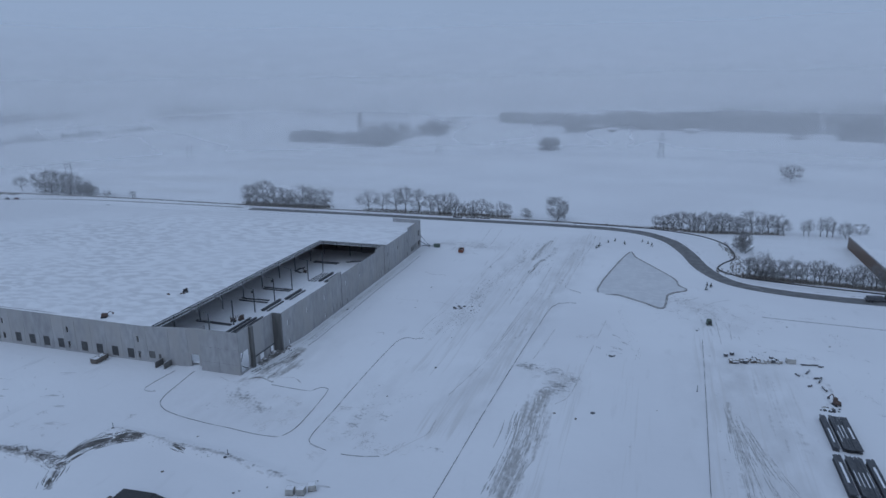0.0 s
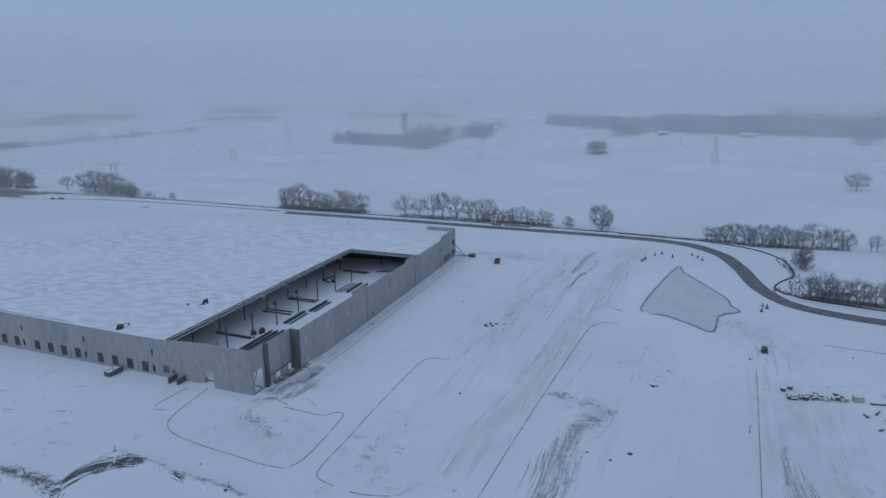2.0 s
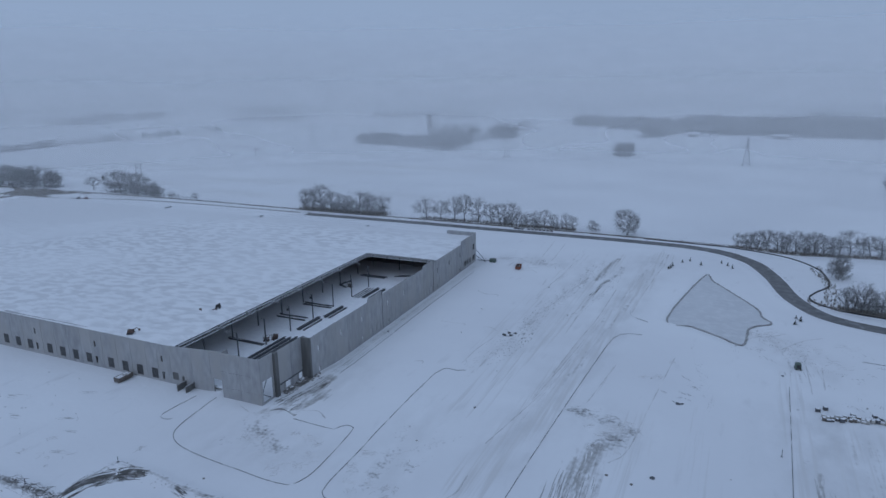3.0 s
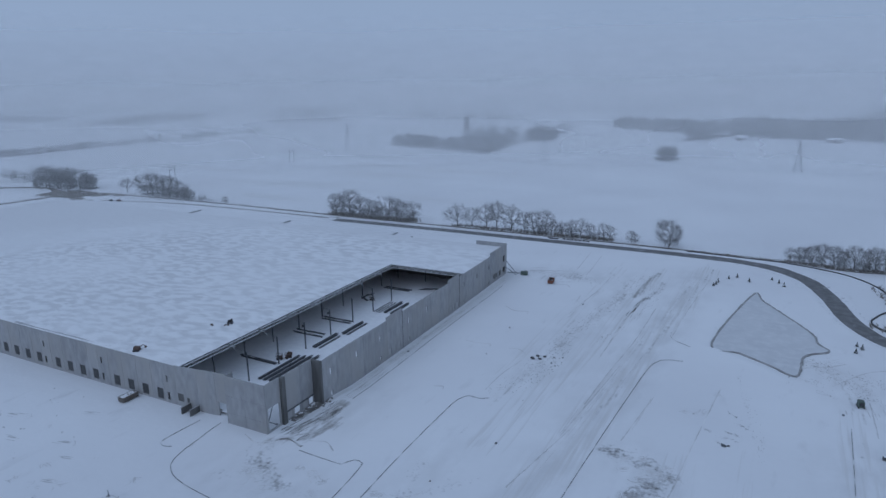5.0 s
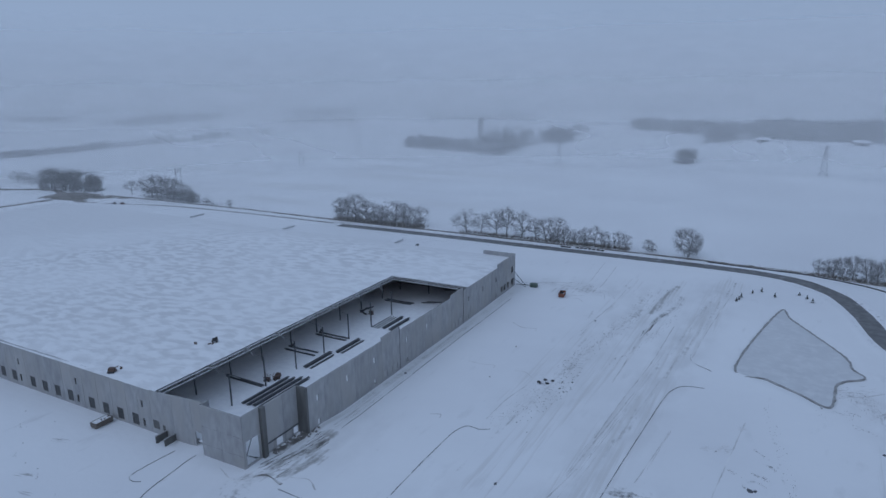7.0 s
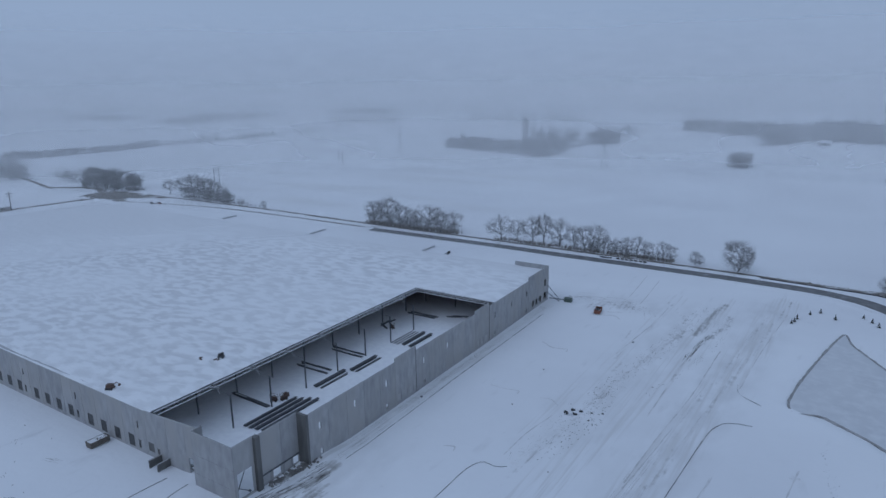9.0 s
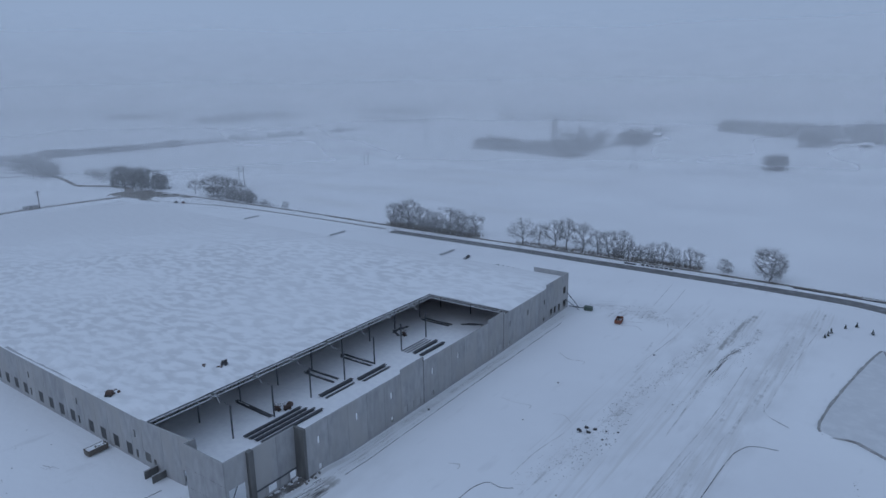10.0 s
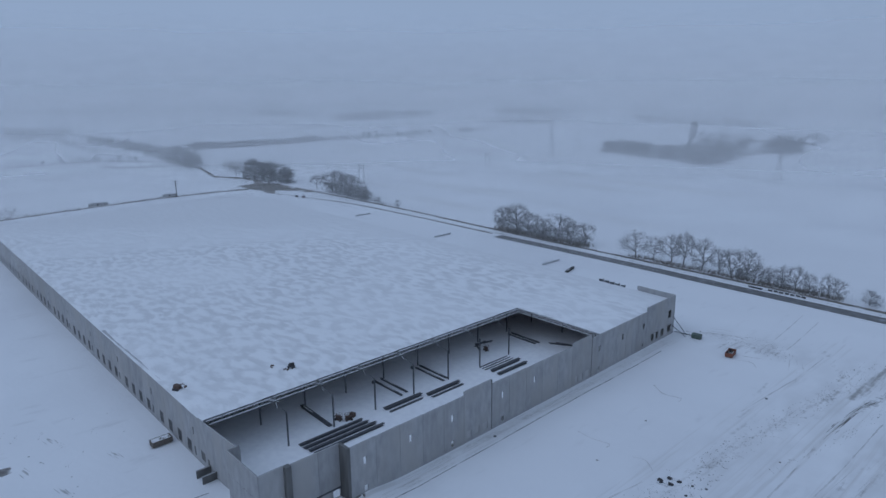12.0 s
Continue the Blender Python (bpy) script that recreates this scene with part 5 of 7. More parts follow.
for x, y, s in ((116, 231, 0.5), (120, 231.5, 0.55), (125, 230, 0.55), (129, 229.5, 0.66), (134, 228.5, 0.6), (138, 227, 0.62), (142, 228, 0.7), (146, 226.5, 0.56), (150, 227.5, 0.66),
                (154, 227, 0.62), (158, 229, 0.6), (165.7, 234, 0.84), (171, 234, 0.6), (174, 233.5, 0.72), (178, 231.5, 0.68), (181, 231, 0.5), (122, 233, 0.5), (136, 231, 0.55), (148, 231, 0.6), (161, 232, 0.55)):
    tree(0 if x in (165.7, 174) else rng.choice((0, 1, 3, 2)), x, y + rng.uniform(-0.8, 0.8), s * rng.uniform(0.9, 1.1), rng.uniform(0, 360), "bare tree in the grove beside the bending road", "grove by the bend", wide=rng.uniform(1.0, 1.25))
for kind, x, y, s in ((3, 156, 185.5, 0.84), (3, 157.2, 188, 0.74), (5, 155.2, 187, 0.95), (5, 157.5, 184, 0.8), (5, 154.6, 193, 0.7)):
    tree(kind, x, y, s, rng.uniform(0, 360), "dense bare bush beside the winding creek", "grove by the bend", wide=0.95)
for x, s in ((190.5, 0.6), (193, 0.66), (198.5, 0.75), (201.5, 0.8), (204, 0.66)):
    tree(rng.choice((6, 7)), x, 230, s, rng.uniform(0, 360), "slender bare tree at the edge of a snowy field", "grove by the bend")
for i in range(25):
    x = 154.5 + i * 2.2
    tree(rng.choice((6, 7, 3)) if i > 2 else 0, x, 143.5 - i * 0.25 + rng.uniform(-1.5, 2.5), (0.66 if i > 2 else 0.66) * rng.uniform(0.82, 1.15), rng.uniform(0, 360), "slender bare tree in the hedgerow by the road", "hedgerow trees")
tree(8, 215, 421.5, 1.0, 20, "lone bare oak in the middle of a snowy field", "field trees", wide=1.15)
tree(8, 209.5, 228, 0.66, 70, "dense dark tree at the edge of a snowy field", "grove by the bend", wide=0.75)
tree(5, 219, 239, 0.75, 70, "low bare shrub beside the snowy field", "field shrubs", wide=1.3)
for x, y, s in ((-339, 242, 1.1), (-330, 240, 1.15), (-322, 243, 1.2), (-313, 241, 1.05), (-304, 241, 0.95), (-296, 240, 0.75), (-365, 244, 0.7),
                (-288, 239, 0.45), (-252, 238, 0.4), (-275, 238, 0.35)):
    tree(rng.randrange(5), x, y, s, rng.uniform(0, 360), "bare tree in a small group on the snowy field", "field trees", wide=1.25)
for x, y, s in ((-462, 229, 1.1), (-452, 232, 1.15), (-443, 229, 1.15), (-434, 233, 1.2), (-425, 236, 1.15), (-416, 238, 1.15), (-408, 241, 1.0), (-440, 240, 1.1), (-512, 238, 0.8), (-506, 240, 0.7)):
    tree(rng.randrange(5), x, y, s, rng.uniform(0, 360), "bare tree in a dark clump at the field corner", "field trees", wide=1.2)


for i in range(14):
    x, y = (rng.uniform(-346, -290), rng.uniform(238, 245)) if i < 6 else (rng.uniform(-466, -404), rng.uniform(226, 244))
    tree(5, x, y, rng.uniform(0.6, 1.0), rng.uniform(0, 360), "low bare shrub in a clump on the snowy field", "field shrubs", wide=1.3)


def copse(name, label, region, n, hgt, seed, twigs=60, mat=M_TWIG):
    """Distant bare woodland: rounded crowns of many fine twigs over short trunks, in one mesh."""
    r = random.Random(seed)
    s = Soup()
    spots = [region(r) for _ in range(n)]
    levels = height_of([p[0] for p in spots], [p[1] for p in spots])
    for (x, y), z in zip(spots, levels):
        h, z = hgt * r.uniform(0.6, 1.1), float(z)
        rx, rz = h * r.uniform(0.30, 0.44), h * 0.40
        mid = Vector((x, y, z + h * 0.60))
        s.bar((x, y, z - 0.2), (x, y, z + h * 0.7), h * 0.014, h * 0.006, 3, cap=False)
        for k in range(twigs):
            d = Vector((r.gauss(0, 1), r.gauss(0, 1), r.gauss(0.15, 1))).normalized()
            if k % 5 == 0:
                # undergrowth below the crown
                p = Vector((x + d.x * rx * 1.2, y + d.y * rx * 1.2, z + h * r.uniform(0.0, 0.22)))
                d = Vector((d.x * 0.4, d.y * 0.4, 1)).normalized()
            else:
                q = r.random() ** 0.45
                p = mid + Vector((d.x * rx, d.y * rx, d.z * rz)) * q
                d = (d + Vector((r.gauss(0, 0.5), r.gauss(0, 0.5), r.gauss(0.3, 0.4)))).normalized()
            side = d.orthogonal().normalized()
            side.rotate(Matrix.Rotation(r.uniform(0, 6.28), 3, d))
            w, ln = h * r.uniform(0.020, 0.044), h * r.uniform(0.10, 0.19)
            s.tri(p - d * ln * 0.5 - side * w, p - d * ln * 0.5 + side * w, p + d * ln * 0.5)
    return tagged(new(name, s.mesh(name, mat)), label, "woodland", kind="stuff")


def quad_region(a, b, c, d):
    def pick(r):
        u, v_ = r.random(), r.random()
        p = [(1 - u) * ((1 - v_) * a[i] + v_ * d[i]) + u * ((1 - v_) * b[i] + v_ * c[i]) for i in (0, 1)]
        return p
    return pick


def line_region(pts, w):
    def pick(r):
        i = r.randrange(len(pts) - 1)
        u = r.random()
        return (pts[i][0] + (pts[i + 1][0] - pts[i][0]) * u + r.uniform(-w, w), pts[i][1] + (pts[i + 1][1] - pts[i][1]) * u + r.uniform(-w, w))
    return pick


WOOD = "distant bare grey woodland fading into the mist"
HEDGE = "low bare hedgerow between misty snowy fields"
# the island wood with its farmstead
copse("woodland", WOOD, quad_region((-346, 622), (-194, 585), (-200, 660), (-350, 662)), 230, 14, 1, 64)
copse("woodland", WOOD, quad_region((-262, 650), (-204, 650), (-204, 712), (-270, 720)), 70, 16, 2)
copse("woodland", WOOD, quad_region((-206, 735), (-172, 742), (-180, 790), (-212, 790)), 60, 16, 21)
copse("woodland", WOOD, quad_region((-330, 770), (-250, 790), (-260, 860), (-340, 850)), 56, 12, 22, 44)
copse("woodland", WOOD, quad_region((-240, 860), (-190, 860), (-180, 930), (-250, 930)), 36, 12, 23, 40)
# the long wood beyond the fields
copse("woodland", WOOD, quad_region((-150, 985), (-100, 940), (-70, 985), (-140, 1040)), 120, 17, 7, 40)
copse("woodland", WOOD, quad_region((-82, 925), (10, 880), (40, 960), (-80, 1000)), 190, 19, 3, 40)
copse("woodland", WOOD, quad_region((-12, 790), (14, 796), (30, 880), (-6, 880)), 70, 17, 31, 44)
copse("woodland", WOOD, quad_region((30, 872), (150, 842), (170, 940), (40, 950)), 250, 25, 4, 36)
copse("woodland", WOOD, quad_region((150, 842), (300, 815), (330, 920), (165, 940)), 260, 25, 41, 36)
copse("woodland", WOOD, quad_region((300, 805), (560, 790), (620, 900), (320, 900)), 260, 25, 42, 34)
copse("woodland", WOOD, quad_region((312, 735), (420, 660), (560, 720), (340, 800)), 230, 20, 5, 44)
copse("woodland", WOOD, quad_region((328, 610), (420, 560), (560, 620), (380, 680)), 230, 20, 19, 44)
copse("woodland", "dark trees at the edge of the distant wood", quad_region((264, 738), (282, 734), (290, 752), (268, 756)), 12, 14, 43, 70)
copse("woodland", "two leaning bare trees alone in a snowy field", quad_region((-10, 597), (2, 584), (8, 604), (0, 612)), 18, 14.5, 44, 90)
copse("woodland", WOOD, quad_region((180, 960), (700, 900), (800, 1120), (200, 1150)), 320, 26, 45, 30)
# far woods to the north-west
copse("woodland", WOOD, quad_region((-600, 1095), (-380, 1100), (-350, 1160), (-620, 1150)), 170, 15, 6, 30)
copse("woodland", WOOD, quad_region((-1150, 840), (-1040, 935), (-1060, 1010), (-1200, 900)), 150, 17, 8, 30)
copse("woodland", WOOD, quad_region((-1010, 1130), (-840, 1140), (-800, 1230), (-1000, 1230)), 150, 17, 9, 30)
copse("woodland", WOOD, quad_region((-1110, 730), (-1010, 790), (-1030, 870), (-1150, 810)), 150, 14, 61, 34)
copse("woodland", WOOD, quad_region((-800, 905), (-668, 942), (-690, 1010), (-830, 970)), 150, 13, 62, 34)
copse("woodland", WOOD, quad_region((-1423, 724), (-1287, 764), (-1300, 830), (-1450, 800)), 130, 14, 63, 30)
# the field hedge and its spaced trees
copse("woodland", HEDGE, line_region([(-745, 290), (-719, 336), (-708, 390), (-709, 460)], 3), 270, 8.5, 10, 50)
copse("woodland", HEDGE, line_region([(-709, 460), (-700, 540), (-686, 600), (-682, 640), (-670, 727), (-682, 810)], 3), 150, 5.5, 40, 46)
for x, y, k, h in ((-709, 462, 8, 11), (-700, 505, 5, 10), (-702, 545, 7, 12), (-687, 596, 5, 11), (-683, 636, 9, 10), (-672, 727, 8, 10), (-715, 350, 6, 10), (-716, 300, 7, 11)):
    copse("woodland", "small clump of bare trees in a field hedge", quad_region((x - 7, y - 18), (x + 7, y - 18), (x + 7, y + 18), (x - 7, y + 18)), k + 1, h * 0.9, 700 + int(y), 80)
# west of the ditch
copse("woodland", WOOD, quad_region((-537, 226), (-560, 212), (-700, 228), (-690, 262)), 120, 14, 12, 56)
copse("woodland", WOOD, line_region([(-700, 236), (-783, 238), (-832, 236), (-930, 222)], 8), 130, 12, 13, 44)
copse("woodland", WOOD, quad_region((-1040, 160), (-1046, 240), (-1190, 262), (-1220, 150)), 130, 14, 14, 36)
copse("woodland", HEDGE, line_region([(-693, 60), (-694, 129), (-680, 170), (-660, 200)], 4), 60, 7, 15, 44)
copse("woodland", HEDGE, line_region([(-1019, 207), (-901, 200), (-740, 190)], 5), 70, 6, 16, 36)
# the last woods before the mist closes
copse("woodland", WOOD, quad_region((-1500, 1300), (900, 1350), (1100, 1700), (-1600, 1650)), 900, 15, 17, 22)
copse("woodland", WOOD, quad_region((-1900, 100), (-1300, 1300), (-1600, 1500), (-2300, 100)), 900, 18, 18, 22)


copse("thicket", "tangled bare undergrowth in the grove by the bend", line_region([(115, 230.5), (138, 226), (158, 227)], 1.6), 44, 4.2, 54, 90)
copse("thicket", "tangled bare undergrowth in the grove by the bend", line_region([(156, 228), (166, 233), (180, 231)], 1.4), 18, 3.0, 55, 70)
copse("thicket", "dense low brush in the hedgerow by the road", line_region([(153, 144), (165, 142.5), (206, 138)], 1.4), 46, 4.2, 56, 80)
copse("thicket", "dense low brush under the field edge trees", line_region([(-154, 238), (-95, 238.5)], 2.0), 34, 5.0, 57, 80)
copse("thicket", "dense low brush under the field edge trees", line_region([(-20, 238), (30, 238)], 1.6), 26, 4.6, 58, 80)
copse("thicket", "dense dark thicket of bare trees at the field corner", quad_region((-464, 228), (-404, 234), (-406, 246), (-460, 242)), 34, 13, 51, 90)
copse("thicket", "bare thicket tapering along the field edge", quad_region((-346, 240), (-290, 238), (-292, 244), (-344, 247)), 26, 9, 52, 90)
copse("thicket", "low bare bushes along the field edge", line_region([(-296, 239), (-272, 238), (-246, 237)], 1.5), 22, 3.4, 53, 50)
copse("woodland", WOOD, quad_region((-205, 690), (-172, 720), (-170, 745), (-212, 735)), 26, 11, 24, 44)


def scrub(name, label, region, n, h, seed, mat):
    r = random.Random(seed)
    s = Soup()
    spots = [region(r) for _ in range(n)]
    levels = height_of([p[0] for p in spots], [p[1] for p in spots])
    for (x, y), z in zip(spots, levels):
        z = float(z)
        for _ in range(7):
            a = r.uniform(0, 6.283)
            hh = h * r.uniform(0.4, 1.0)
            e = Vector((x + math.cos(a) * hh * 0.7, y + math.sin(a) * hh * 0.7, z + hh))
            side = Vector((-math.sin(a), math.cos(a), 0)) * 0.12
            s.tri(Vector((x, y, z - 0.1)) - side, Vector((x, y, z - 0.1)) + side, e)
    return tagged(new(name, s.mesh(name, mat)), label, "scrub", kind="stuff")


scrub("scrub", "dry brown scrub along the snowy field edge", line_region([(-372, 233), (-240, 237), (-150, 235), (-66, 234.5), (30, 234), (112, 231)], 1.0), 1300, 0.65, 31, M_SCRUB)
scrub("scrub", "brown undergrowth beneath the bare trees", line_region([(-156, 237), (-92, 238)], 2.8), 520, 2.8, 32, M_SCRUB)
scrub("scrub", "brown undergrowth beneath the bare trees", line_region([(-66, 238), (-2, 238), (30, 238)], 2.0), 420, 2.2, 36, M_SCRUB)
scrub("scrub", "dark brush in the ditch beside the snowy field", line_region([(-405, 20), (-406, 80), (-409, 133), (-404, 183), (-400, 206)], 1.5), 320, 1.6, 33, M_SCRUB)
scrub("scrub", "dark brush at the field corner", quad_region((-415, 200), (-376, 205), (-376, 228), (-418, 228)), 700, 1.8, 34, M_SCRUB)
scrub("scrub", "tangled brown brush in the grove and hedgerow", line_region([(114, 230), (138, 225), (158, 226.5), (180, 230.5)], 2.2), 420, 1.4, 35, M_SCRUB)
scrub("scrub", "tangled brown brush in the grove and hedgerow", line_region([(152, 144), (205, 138)], 2.0), 420, 1.7, 37, M_SCRUB)
scrub("scrub", "dry brush beside the winding creek", line_region([(143, 150), (152, 142), (150, 155), (152, 176), (148, 203)], 2.2), 160, 1.4, 38, M_SCRUB)


# ---------------------------------------------------------------- steel stock and kit on the slab
JOISTS = {}


def joist_mesh(length, hgt, mat):
    """One open-web joist: two chords with pointed ends and zigzag webs."""
    s = Soup().box(-0.09, 0.09, 0.4, length - 0.4, 0.1, 0.1 + min(0.18, hgt * 0.4)).box(-0.1, 0.1, 0, length, hgt - min(0.15, hgt * 0.3), hgt)
    n = int(length / 0.9)
    for i in range(n):
        y0, y1 = 0.3 + (length - 0.6) * i / n, 0.3 + (length - 0.6) * (i + 1) / n
        s.bar((0, y0, 0.15), (0, (y0 + y1) / 2, hgt - 0.05), 0.05, cap=False)
        s.bar((0, (y0 + y1) / 2, hgt - 0.05), (0, y1, 0.15), 0.05, cap=False)
    return s.mesh("joist", mat)


def joist_bundle(at, length, label="bundle of dark steel joists lying on the snowy floor slab", width=0.55, hgt=0.75, snow=True, mat=None):
    b = base_of("joist_bundle", label, "steel joists", at, "stacked steel joists")
    mat = mat or M_STEEL
    length = round(length, 1)
    n = max(2, int(width / 0.24) + 1)
    r = random.Random(int(length * 100 + width * 7))
    key = (length, hgt, mat.name)
    if key not in JOISTS:
        JOISTS[key] = joist_mesh(length, hgt, mat)
    for q in range(n):
        part("joist", JOISTS[key], b, at=pose(width * (q / (n - 1) - 0.5), r.uniform(-0.25, 0.25), r.uniform(-0.03, 0.03)))
    for i in range(3):
        blk = Soup().box(-width * 0.55, width * 0.55, length * (0.12 + 0.37 * i), length * (0.12 + 0.37 * i) + 0.2, 0, 0.12)
        part("timber_bearer", blk.mesh("timber_bearer", M_WOOD), b, "timber bearer under the steel")
    if snow:
        w0 = max(0.07, width * 0.16)
        y0, y1 = r.uniform(0.5, length * 0.4), 0
        y1 = min(length - 0.5, y0 + length * r.uniform(0.3, 0.6))
        part("snow_cap", Soup().box(-w0, w0, y0, y1, hgt - 0.10, hgt + 0.03, 0.02).mesh("snow_cap", M_SNOW), b, "thin strip of snow on top")
    return b


FZ = SLAB_Z + 0.12


def on_slab(x, y, z=0.0, turn=0.0):
    """A place on the slab, from the slab's own corner."""
    return pose(x + 2.0, y - 1.1, FZ + z, 0, 0, turn)


for x, y0, y1 in ((-24.1, 21.8, 40.6), (-22.2, 21.9, 41.2), (-20.3, 22.2, 42.4), (-18.3, 22.4, 43.2)):
    joist_bundle(on_slab(x, y0), y1 - y0, width=0.55, hgt=0.7, snow=False)
for x, y0, y1, w in ((-24.3, 48.2, 61.4, 0.9), (-22.4, 48.7, 60.5, 0.4), (-22.7, 62.1, 74.7, 0.9), (-20.9, 62.3, 74.6, 0.4), (-21.0, 86.8, 99.8, 0.9), (-18.0, 86.6, 99.6, 0.8)):
    joist_bundle(on_slab(x, y0), y1 - y0, width=w, hgt=0.75 if w > 0.5 else 0.4, snow=False)
for x in (-25.6, -24.4, -23.2):
    joist_bundle(on_slab(x, 86.2), 12.8, "open steel joist frame lying on the snowy slab", 0.14, 0.3, False)
for y, x0, x1 in ((57.1, -40.2, -27.4), (59.5, -40.5, -27.9), (72.0, -39.2, -26.2), (73.9, -39.6, -26.6), (113.4, -38, -25.4), (115.0, -38, -25.2)):
    joist_bundle(on_slab(x0, y, -0.05, -90), x1 - x0, "long dark steel beam lying across the slab", 0.35, 0.55)
joist_bundle(on_slab(-42.0, 33.4, -0.05, -92), 15.2, "long open-web steel truss lying across the slab", 0.8, 0.6)
for x, y, a in ((-38, 97, 10), (-39, 99, -14), (-34.5, 96, 60), (-23, 117, -60), (-21.5, 119, -70)):
    joist_bundle(on_slab(x, y, -0.08, a), 6.0, "short steel pieces piled on the slab", 0.4, 0.5, False)


def scissor_lift(x, y, turn, mat=M_RUST):
    b = base_of("scissor_lift", "rusty brown scissor lift parked on the snowy slab", "lift", on_slab(x, y, 0, turn) @ Matrix.Scale(0.82, 4), "lifts in the bay")
    part("chassis", Soup().box(-1.2, 1.2, -0.6, 0.6, 0.35, 0.8, 0.05).mesh("chassis", mat), b)
    for sx in (-0.85, 0.85):
        for sy in (-0.6, 0.6):
            part("wheel", Soup().bar((sx, sy - 0.12, 0.32), (sx, sy + 0.12, 0.32), 0.32, sides=10).mesh("wheel", M_BLACK), b)
    arms = Soup()
    for sy in (-0.4, 0.4):
        arms.bar((-1, sy, 0.8), (1, sy, 1.4), 0.06).bar((1, sy, 0.8), (-1, sy, 1.4), 0.06)
    part("scissor_arms", arms.mesh("scissor_arms", M_STEEL), b)
    plat = Soup().box(-1.25, 1.25, -0.62, 0.62, 1.4, 1.52)
    part("platform", plat.mesh("platform", mat), b)
    rail = Soup()
    for sy in (-0.6, 0.6):
        rail.bar((-1.2, sy, 2.5), (1.2, sy, 2.5), 0.04).bar((-1.2, sy, 2.0), (1.2, sy, 2.0), 0.03)
        for sx in (-1.2, 0, 1.2):
            rail.bar((sx, sy, 1.5), (sx, sy, 2.5), 0.04)
    for sx in (-1.2, 1.2):
        rail.bar((sx, -0.6, 2.5), (sx, 0.6, 2.5), 0.04)
    part("guard_rail", rail.mesh("guard_rail", mat), b)
    return b


scissor_lift(-26.6, 38.3, 70)
scissor_lift(-28.4, 36.3, 20)
scissor_lift(-33.5, 97.5, -15)


def pallet_load(x, y, z, w, d, h, turn, mat, label, group, cap=True):
    b = base_of("pallet_load", label, "pallet", pose(x, y, z, 0, 0, turn), group)
    pl = Soup()
    for k in range(5):
        yy = -d / 2 + k * d / 5
        pl.box(-w / 2, w / 2, yy, yy + d / 7, 0.11, 0.14)
    for k in (-0.45, 0, 0.45):
        pl.box(k * w - 0.06, k * w + 0.06, -d / 2, d / 2, 0, 0.11)
    part("pallet", pl.mesh("pallet", M_WOOD), b)
    ld = Soup()
    n = max(1, int(h / 0.35))
    for k in range(n):
        ld.box(-w * 0.48, w * 0.48, -d * 0.48, d * 0.48, 0.14 + k * h / n, 0.14 + (k + 0.9) * h / n, 0.02)
    part("load", ld.mesh("load", mat), b)
    if cap:
        part("snow_cap", Soup().box(-w * 0.46, w * 0.46, -d * 0.46, d * 0.46, h + 0.08, h + 0.2, 0.25).mesh("snow_cap", M_SNOW), b, "rounded snow on top")
    return b


pallet_load(-25.6, 39.1, FZ, 1.4, 1.1, 1.0, 15, M_RUST, "brown crate of bolts on the snowy slab", "lifts in the bay", False)
# dark hoist blocks hanging at two column heads
for x, y in ((-24.85, 45.7), (-24.85, 59.3)):
    h = base_of("hoist", "dark hoist box hung at the column head", "hoist", pose(x, y, 8.4))
    part("body", Soup().box(-0.32, 0.32, -0.32, 0.32, 0.4, 1.1, 0.1).mesh("body", M_BLACK), h)
    part("bracket", Soup().bar((0, 0, 1.1), (0.6, 0, 1.6), 0.07).bar((0.3, 0, 0.4), (0.6, 0, 0.4), 0.06).mesh("bracket", M_STEEL), h)
# braces and torn sheet in the corner opening
cb = base_of("panel_brace", "dark diagonal pipe braces behind the corner opening", "brace", pose(0.2, -0.8, 1.2))
part("pipe", Soup().bar((0, 0, 0.1), (0, 3.2, 6.0), 0.11, sides=6).mesh("pipe", M_STEEL), cb)
part("pipe", Soup().bar((0.2, 3.6, 0.1), (0.2, 0.2, 2.6), 0.09, sides=6).mesh("pipe", M_STEEL), cb)
part("foot", Soup().box(-0.3, 0.5, -0.2, 0.3, 0, 0.15).box(-0.2, 0.6, 3.3, 3.9, 0, 0.15).mesh("foot", M_STEEL), cb)
lg = base_of("ledger_beam", "dark steel ledger above the row of low openings", "beam", pose(1.4, 5.3, 3.45))
part("beam", Soup().box(0.0, 0.22, 0.1, 12.0, 0, 0.28).mesh("beam", M_STEEL), lg)


# ---------------------------------------------------------------- dock yard
for x in (-28.8, -25.6):
    wgw = base_of("retaining_wall", "low concrete wing wall beside the dock ramp", "wall", pose(x, -2.0, -1.0), "ramp wing walls")
    part("wall", Soup().box(-0.15, 0.15, 0, 3.35, 0, 2.5).mesh("wall", M_CONC_D), wgw)
    part("cap", Soup().box(-0.2, 0.2, -0.05, 3.35, 2.5, 2.6).mesh("cap", M_CONC), wgw)


